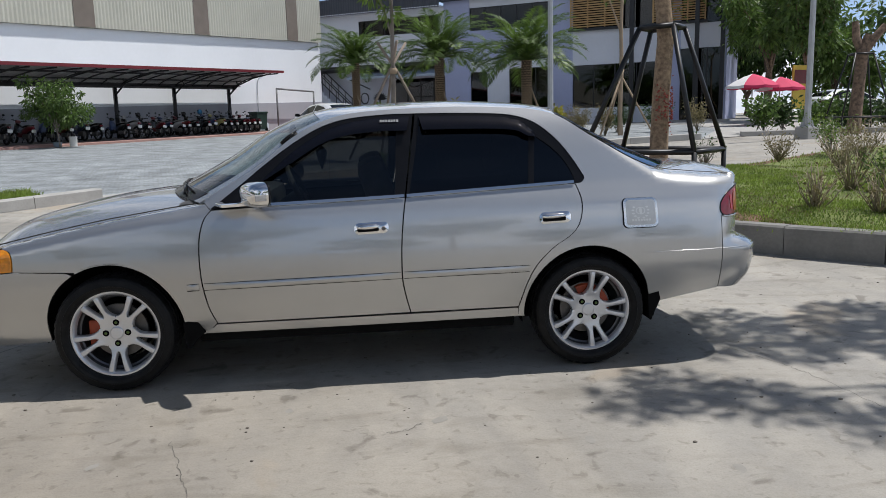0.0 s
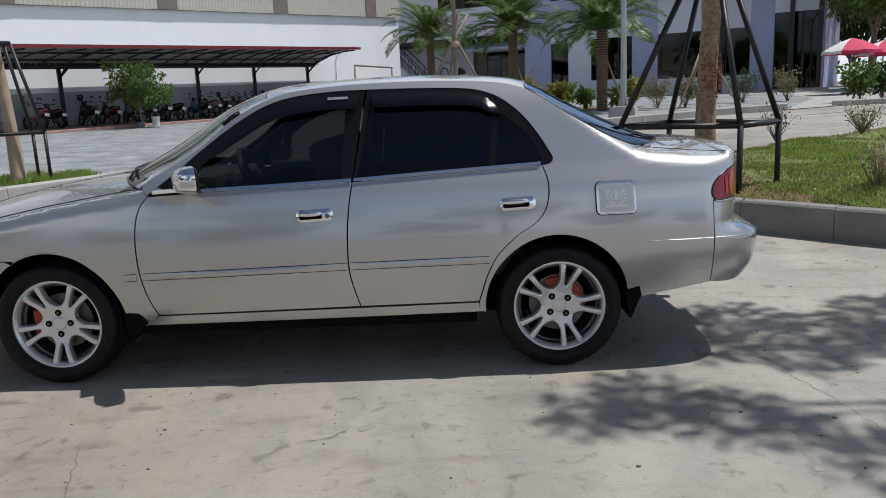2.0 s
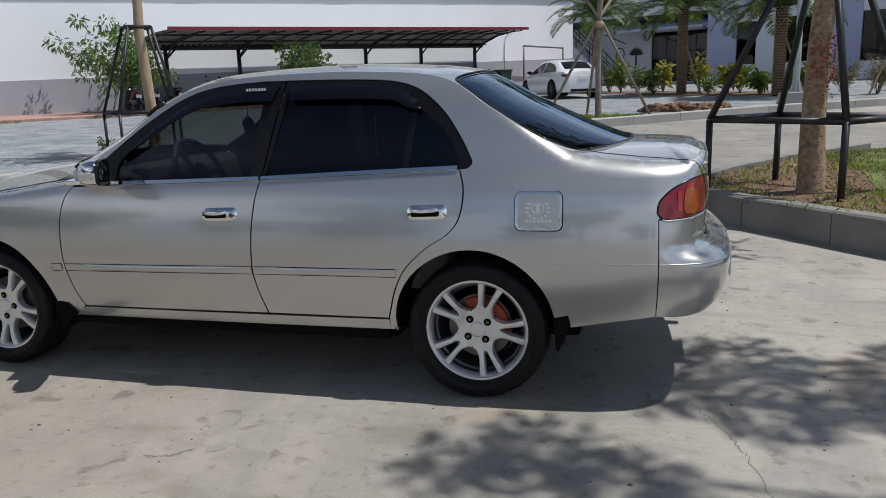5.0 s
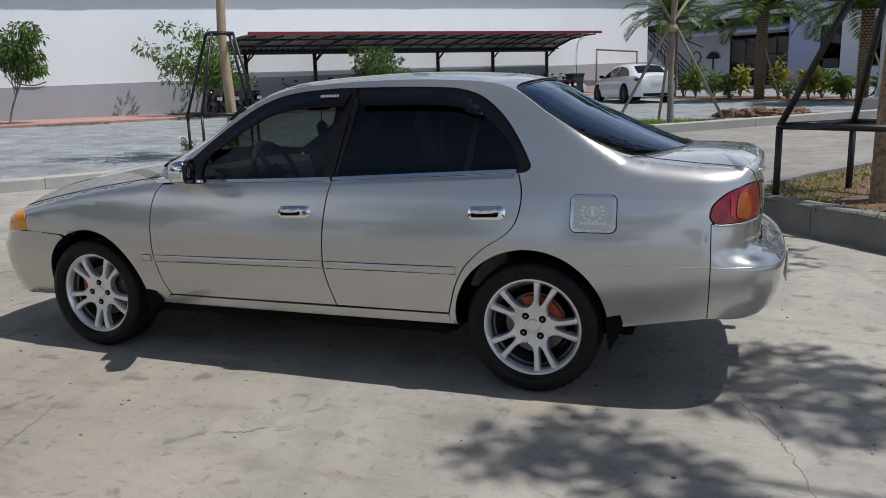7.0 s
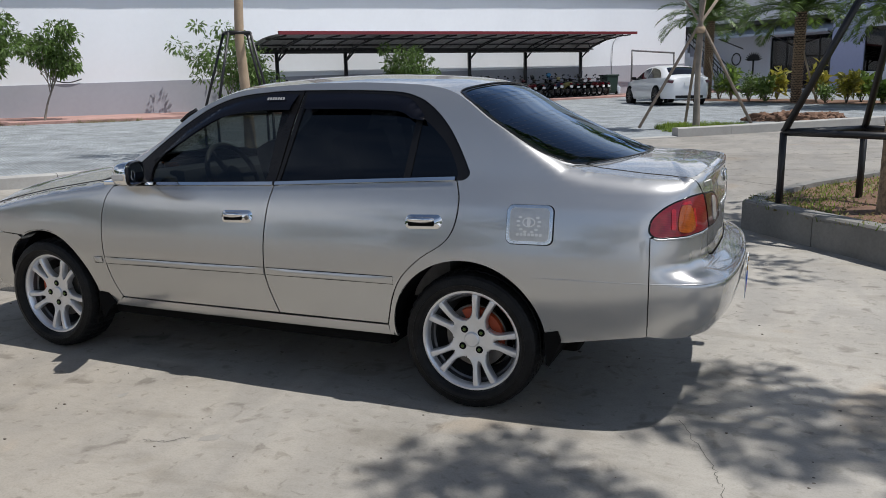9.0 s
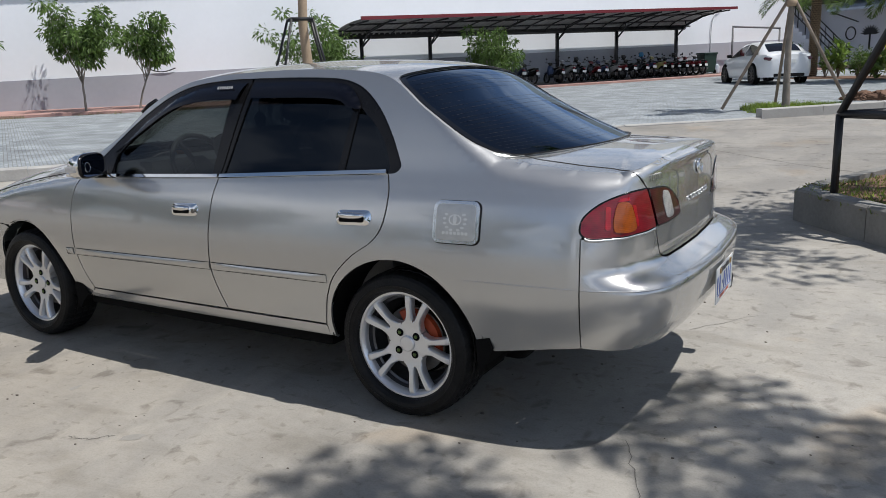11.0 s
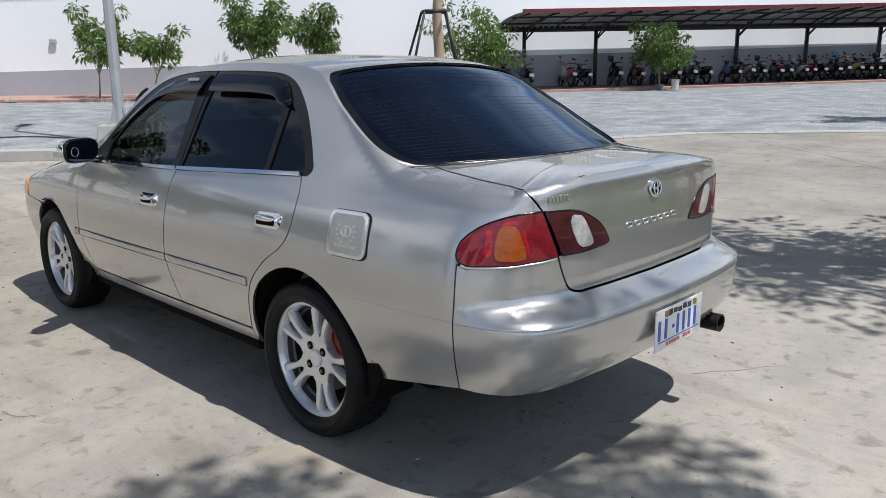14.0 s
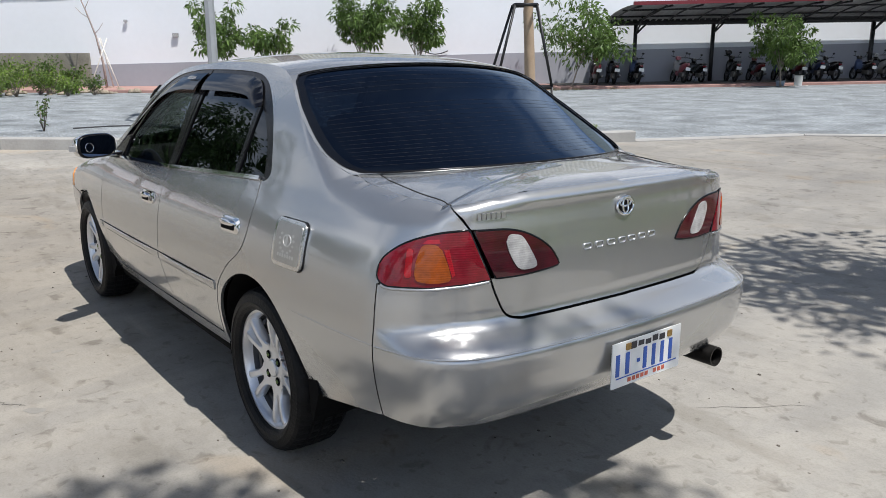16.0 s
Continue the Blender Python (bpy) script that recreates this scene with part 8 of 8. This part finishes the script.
        part("tail_lamp", bm, DARK_RED_LENS, ob, smooth=40)
        bm = bmesh.new()
        hull(bm, [(2.0, 0.09, 1.02, 0.06), (2.08, 0.1, 1.02, 0.07), (2.16, 0.04, 1.02, 0.04)], 8)
        for v in bm.verts:
            v.co = Vector((v.co.x * k, v.co.y + (width + 0.05) * y, v.co.z + tall))
        part("door_mirror", bm, BLACK_TRIM, ob, smooth=40)

    def over(x, f):
        p = ring(x)
        return Vector((x * k, f * p[5][0], float(np.interp(abs(f) * p[5][0], [0, p[6][0], p[5][0]], [p[7][1], p[6][1], p[5][1]])) + 0.012))
    pane("rear_pane", [(-0.5, -0.9, 0.9), (-0.3, -0.94, 0.94), (-0.1, -0.92, 0.92), (0.05, -0.86, 0.86)], over, ob)
    pane("windscreen", [(1.52, -0.88, 0.88), (1.75, -0.93, 0.93), (2.0, -0.95, 0.95), (2.22, -0.92, 0.92)], over, ob)
    bm = bmesh.new()
    box(bm, -0.95 * k, -0.9 * k, -0.19, 0.19, 0.70 + tall * 0.6, 0.82 + tall * 0.6)
    part("number_plate", bm, PLATE_W, ob)
    bm = bmesh.new()
    box(bm, -0.94 * k, -0.85 * k, -0.52, 0.52, 0.25 + tall * 0.4, 0.36 + tall * 0.4, 0.02)
    part("bumper_skirt", bm, BLACK_TRIM, ob)
    return ob


WHITE_CAR = material("white_car_paint", (0.72, 0.73, 0.74), 0.3, 0, 0.03, 2, coat=0.8)
GREY_CAR = material("champagne_car_paint", (0.42, 0.39, 0.35), 0.35, 0.5, 0.03, 2, coat=0.8)
other_car("white saloon car with dark windows parked on block paving", WHITE_CAR, pose(-2.07, 26.1, rise(-2.07, 26.1), 0, 0, 120))
other_car("champagne estate car parked under trees", GREY_CAR, pose(20.5, 22.6, rise(20.5, 22.6), 0, 0, 60), 4.6, 0.92, 0.22)
other_car("white car parked behind a hedge", WHITE_CAR, pose(21.5, 31.5, rise(21.5, 31.5), 0, 0, 10))

ring_ob = thing("wall_ring", "thin dark round ring hung on a pale wall", "wall decoration")
bm = bmesh.new()
hoop = [BLD @ Vector((2.27 + 0.30 * math.cos(2 * math.pi * k / 28), 2.26, 3.08 + 0.36 * math.sin(2 * math.pi * k / 28))) for k in range(29)]
tube(bm, hoop, 0.035, 6, cap=False)
part("hoop", bm, DARK_FRAME, ring_ob, smooth=60)
plant_ob = thing("wall_plant_shape", "dark cut-out plant shape on a pale wall", "wall decoration")
for k in range(11):
    a = radians(10 + 16 * k)
    bm = bmesh.new()
    c, tip = Vector((3.45, 2.27, 2.95)), Vector((3.45 + 0.62 * math.cos(a), 2.27, 2.95 + 0.55 * math.sin(a)))
    side_ = Vector((-math.sin(a), 0, math.cos(a))) * 0.07
    mid_ = (c + tip) / 2
    v = [bm.verts.new(BLD @ (p + Vector((0, d, 0)))) for d in (0, 0.02) for p in (c, mid_ + side_, tip, mid_ - side_)]
    for q in ((0, 1, 2, 3), (7, 6, 5, 4), (0, 4, 5, 1), (1, 5, 6, 2), (2, 6, 7, 3), (3, 7, 4, 0)):
        bm.faces.new([v[w] for w in q])
    part("leaf", bm, DARK_FRAME, plant_ob)
bm = bmesh.new()
bars(bm, [(BLD @ Vector((3.45, 2.27, 2.1)), BLD @ Vector((3.45, 2.27, 3.0)))], 0.07)
part("stem", bm, DARK_FRAME, plant_ob)
# ---------------------------------------------------------------- verge, umbrellas and trees beyond the driveway
PINK = material("pink_umbrella_cloth", (0.55, 0.03, 0.10), 0.75, 0, 0.06, 3)
WHITE_CLOTH = material("white_umbrella_cloth", (0.68, 0.66, 0.66), 0.75, 0, 0.05, 3)


def umbrella(x, y, r, z, label):
    ob = thing("garden_umbrella", label, "umbrella", pose(x, y, rise(x, y)), "garden umbrellas")
    bm = bmesh.new()
    tube(bm, [(0, 0, 0), (0, 0, z)], 0.025, 8)
    part("pole", bm, GALV, ob)
    bm = bmesh.new()
    lathe(bm, [(0.0, 0.02), (0.25, 0.02), (0.25, 0.1), (0.06, 0.14), (0, 0.14)], 16)
    part("foot", bm, PALE_KERB, ob)
    for k in range(8):
        a0, a1 = 2 * math.pi * k / 8, 2 * math.pi * (k + 1) / 8
        bm = bmesh.new()
        rows = []
        for f, drop in ((0.02, 0.0), (0.35, 0.12), (0.7, 0.29), (1.0, 0.5), (1.01, 0.62)):
            rows.append([bm.verts.new((r * f * math.cos(a0 + (a1 - a0) * q / 3), r * f * math.sin(a0 + (a1 - a0) * q / 3), z - drop * (r / 1.1) - (0.03 * math.sin(math.pi * q / 3) * f))) for q in range(4)])
        for p, q in zip(rows, rows[1:]):
            for i in range(3):
                bm.faces.new((p[i], q[i], q[i + 1], p[i + 1]))
        part("canopy_panel", bm, WHITE_CLOTH if k in (3, 4) else PINK, ob, smooth=40)
        bm = bmesh.new()
        tube(bm, [(0.04, 0, z - 0.02), (r, 0, z - 0.5 * r / 1.1 - 0.01)], 0.007, 4)
        rib = part("rib", bm, GALV, ob)
        rib.matrix_basis = pose(0, 0, 0, 0, 0, 45 * k)
    return ob


umbrella(14.9, 26.1, 1.05, 2.13, "pink and white garden umbrella by a hedge")
umbrella(16.6, 27.0, 1.0, 2.0, "pink and white garden umbrella by a hedge")
bm = bmesh.new()
box(bm, -0.45, 0.45, -0.04, 0.04, 0.6, 2.5, 0.01)
sign = thing("yellow_sign", "yellow upright advertising sign under trees", "sign", pose(18.2, 28.2, rise(18.2, 28.2), 0, 0, 20))
part("board", bm, material("yellow_board", (0.55, 0.40, 0.05), 0.5, 0, 0.1, 3), sign)
bm = bmesh.new()
box(bm, -0.4, 0.4, -0.055, -0.041, 1.7, 2.3)
part("red_shape", bm, BIKE_RED, sign)
bm = bmesh.new()
bars(bm, [((-0.4, 0, 0), (-0.4, 0, 0.7)), ((0.4, 0, 0), (0.4, 0, 0.7))], 0.05)
part("legs", bm, GALV, sign)
kerb_run("hedge_kerb", [(10.6, 18.4), (13.2, 18.0), (18, 15.5), (24, 12)], 0.2, 0.16, PALE_KERB, "pale concrete kerb along a hedge", 1, 1.2)
rnd = random.Random(88)
for k in range(15):
    f = k / 14
    x, y = 12.0 + 9.5 * f + rnd.uniform(-0.5, 0.5), 20.0 - 2.0 * f + rnd.uniform(-0.9, 0.9)
    bush(x, y, 0, "dark green hedge plant with long leaves", 0.75, rnd.uniform(0.9, 1.35), 520, 0.22, 200 + k, (LEAF, LEAF_DARK)[k % 2], 12, "hedge_plant", "hedge plants")
# planted shrubs in the bed
for k, (x, y, r, h, n, mat, text) in enumerate(((4.6, 7.9, 0.35, 0.55, 160, LEAF_DARK, "thin twiggy shrub in a planting bed"), (6.1, 8.2, 0.45, 0.55, 260, DRY_LEAF, "dry twiggy shrub in a planting bed"),
                                                 (7.6, 9.0, 0.6, 0.75, 900, LEAF_PALE, "bright yellow-green round shrub in a planting bed"), (7.0, 7.2, 0.6, 0.8, 420, DRY_LEAF, "dry straggly shrub in a planting bed"),
                                                 (5.9, 6.1, 0.45, 0.7, 160, DRY_LEAF, "dry straggly shrub in a planting bed"), (4.6, 3.9, 0.4, 0.65, 150, DRY_LEAF, "dry straggly shrub in a planting bed"),
                                                 (3.45, 2.75, 0.32, 0.55, 110, DRY_LEAF, "dry twiggy shrub on a lawn"), (3.85, 2.3, 0.35, 0.5, 150, DRY_LEAF, "dry twiggy shrub on a lawn"), (6.6, 5.2, 0.5, 0.75, 260, DRY_LEAF, "dry straggly shrub in a planting bed"), (8.3, 7.0, 0.7, 0.8, 520, LEAF, "leafy green shrub in a planting bed"),
                                                 (9.4, 8.8, 0.7, 0.8, 520, LEAF, "leafy green shrub in a planting bed"), (4.9, 3.6, 0.4, 0.5, 380, LEAF, "low leafy shrub in a planting bed"))):
    bush(x, y, 0.2, text, r, h, n, 0.06, 240 + k, mat, 34 if mat is DRY_LEAF else 18, "shrub", "shrubs in the planting bed")
# pollarded trunk with its guard
stump = thing("pollarded_tree", "thick pollarded tree trunk in a steel guard", "tree", pose(13.5, 17.2, rise(13.5, 17.2)))
bm = bmesh.new()
tube(bm, [(0, 0, -0.1), (0, 0, 0.1), (0.1, 0, 1.6), (0.15, 0, 2.5), (0.3, -0.05, 2.9)], [0.24, 0.2, 0.165, 0.165, 0.12], 12)
part("trunk", bm, BARK, stump, smooth=60)
for p in ((0.75, -0.1, 3.15), (0.0, 0.2, 3.3)):
    bm = bmesh.new()
    tube(bm, [(0.15, 0, 2.4), (p[0] * 0.6, p[1] * 0.6, 2.8), p], [0.15, 0.12, 0.1], 10)
    part("limb", bm, BARK, stump, smooth=60)
gx, gy, gz = 13.6, 17.2, rise(13.6, 17.2)
tree_guard([(gx - 0.8, gy - 0.5, gz), (gx + 0.5, gy - 0.8, gz), (gx + 0.8, gy + 0.5, gz), (gx - 0.5, gy + 0.8, gz)], [(gx - 0.3, gy - 0.2), (gx + 0.2, gy - 0.3), (gx + 0.35, gy + 0.2), (gx - 0.2, gy + 0.3)], gz + 0.5, gz + 2.35, "black steel guard round a pollarded tree")
for k, (x, y, h, s, r) in enumerate(((19.4, 33.0, 7.5, 2.2, 2.4), (19.4, 29.6, 7.4, 2.4, 1.7), (22.5, 39, 9, 2.5, 2.8), (17.8, 37.5, 9, 3.0, 3.0), (25.5, 23.5, 5.0, 2.0, 1.8), (33, 28, 7, 2.5, 3.0), (38, 36, 8, 3, 3.5), (22, 45, 11, 3, 4.0), (25, 51, 11, 3, 4))):
    tree(x, y, 0, "broad leafy shade tree behind parked cars", h, s + 1.0, s, r, 6500, 0.30, 300 + k, BARK, LEAF_DARK if k == 2 else LEAF, limbs=9, clumps=60, group="shade trees", trunk_r=0.16)
for k, (x, y) in enumerate(((11.5, 60), (17.5, 58), (23, 56), (28.5, 53), (34, 50), (39, 45), (44, 40), (48, 33), (51, 25))):
    tree(x, y, 0, "dense dark green tree in a far tree line", 7.5 + (k % 3), 1.6, 0.7, 4.2, 4200, 0.6, 330 + k, BARK, (LEAF_DARK, LEAF)[k % 3 == 1], limbs=9, clumps=60, group="far tree line", trunk_r=0.16)
# the shade tree over the yard, out of sight but for its shadow, and the trees behind the camera
BOUGHS = [(x - 5.74, y + 1.785, 6.5, r) for x, y, r in ((0.17, -1.36, 0.21), (0.42, -1.2, 0.25), (0.74, -1.44, 0.26), (0.95, -0.55, 0.24), (1.2, -0.1, 0.30), (1.3, -0.75, 0.22), (1.6, -0.4, 0.32), (2.0, -0.7, 0.34), (2.1, -0.1, 0.34), (1.17, -1.84, 0.25), (1.62, -1.65, 0.30), (2.2, -1.5, 0.4))]
tree(8.6, -1.2, 0.0, "tall leafy shade tree whose branches reach over the yard", 10.4, 6.0, 7.4, 1.8, 8000, 0.16, 350, BARK, LEAF, lean=(0.3, 0.1), limbs=9, clumps=26, droop=0.2, trunk_r=0.2, boughs=BOUGHS)
for k, x in enumerate((-46, -40, -33, -26.5, -20, -13.5, -7, -1, 5.5, 12)):
    tree(x, -19 - 3 * (k % 2), 0, "leafy tree along the far side of the yard", 3.0 + 0.6 * (k % 3), 1.2, 0.8, 2.0, 3000, 0.36, 360 + k, BARK, LEAF_DARK, limbs=8, clumps=40, group="trees behind the yard", trunk_r=0.15)
for k, (x, y, h) in enumerate(((-21, -6.6, 5.6), (-20.5, -10.6, 6.0), (-19.5, -14.4, 6.2), (-24, -9, 7.0), (-18, -18.4, 6.0))):
    tree(x, y, 0, "leafy tree along the far side of the yard", h, 1.8, 0.6, 2.6, 9000, 0.24, 380 + k, BARK, LEAF_DARK, limbs=8, clumps=40, group="trees behind the yard", trunk_r=0.15)
for k, (x, y, h) in enumerate(((-4.6, -13.4, 5.8), (0.9, -14.0, 5.4))):
    tree(x, y, 0, "young leafy tree at the yard's open side", h, 2.6, 2.8, 1.9, 2600, 0.24, 390 + k, BARK, LEAF_DARK, limbs=8, clumps=26, trunk_r=0.1)
# wall lamps, sagging cable, thin pipe, hose on the paving
for s, z, w in ((-21.45, 2.62, 0.11), (-23.1, 3.09, 0.065)):
    fl = thing("wall_lamp", "small grey lamp fixed on a white wall", "wall lamp", Matrix.Translation(lot(s, 2.40, z, True)) @ Matrix.Rotation(radians(60), 4, "Z"), "wall lamps")
    bm = bmesh.new()
    box(bm, -w, w, -0.08, -0.01, -w * 0.7, w * 0.7, 0.02)
    part("housing", bm, GALV, fl)
    bm = bmesh.new()
    box(bm, -w * 0.8, w * 0.8, -0.086, -0.079, -w * 0.5, w * 0.5)
    part("lens", bm, CLEAR_LENS, fl)
    bm = bmesh.new()
    box(bm, -0.02, 0.02, -0.03, 0.03, -0.03, 0.03)
    part("bracket", bm, GALV, fl)
CABLE = material("black_cable", (0.03, 0.03, 0.035), 0.6, 0, 0.2, 9)
bm = bmesh.new()
tube(bm, [lot(-12.7 + k / 10.7, 2.37, 2.08 - 0.12 * math.sin(math.pi * k / 10), True) for k in range(11)], 0.022, 6)
tagged(part("sagging_cable", bm, CABLE), "dark cable sagging along a painted wall", "cable")
bm = bmesh.new()
tube(bm, [lot(s, 2.38, z, True) for s, z in ((15.9, 4.29), (15.57, 4.15), (15.32, 3.87), (15.24, 3.45), (15.22, 2.33), (15.22, 1.1))], 0.02, 6)
tagged(part("thin_pipe", bm, GALV), "thin bent grey pipe on a white wall", "pipe")
bm = bmesh.new()
tube(bm, [(x, y, rise(x, y) + 0.03) for x, y in ((-12.7, 1.25), (-12.75, 1.6), (-12.78, 1.9), (-12.7, 2.2), (-12.38, 2.53), (-11.8, 2.8))], 0.012, 8)
tagged(part("hose", bm, CABLE, smooth=60), "dark hose lying on grey paving", "hose")
# paper scraps and cuttings lying at the foot of the canopy's tree
SCRAP = material("faded_scrap", (0.55, 0.50, 0.44), 0.8, 0, 0.25, 9)
SCRAP_TAN = material("tan_scrap", (0.42, 0.26, 0.14), 0.85, 0, 0.25, 9)
rnd = random.Random(55)
for k, (s0, n0, size) in enumerate(((0.15, -0.75, 0.16), (-0.25, -0.95, 0.2), (0.5, -0.9, 0.14), (-0.6, -0.8, 0.12), (5.2, -1.3, 0.2), (3.1, -0.7, 0.1))):
    bm = bmesh.new()
    grid = [[bm.verts.new((size * (i / 3 - 0.5), size * 0.7 * (j / 3 - 0.5), 0.012 + 0.03 * noise.noise(Vector((i * 0.9, j * 0.9, k * 4))) + 0.02)) for j in range(4)] for i in range(4)]
    for i in range(3):
        for j in range(3):
            bm.faces.new((grid[i][j], grid[i + 1][j], grid[i + 1][j + 1], grid[i][j + 1]))
    p = lot(s0, n0, 0.0)
    ob = part("paper_scrap", bm, SCRAP_TAN if k % 2 else SCRAP, smooth=60)
    tagged(ob, "crumpled scrap lying on grey paving", "litter", group="scraps on the paving")
    ob.matrix_basis = pose(p.x, p.y, p.z + 0.012, 0, 0, rnd.uniform(0, 360))
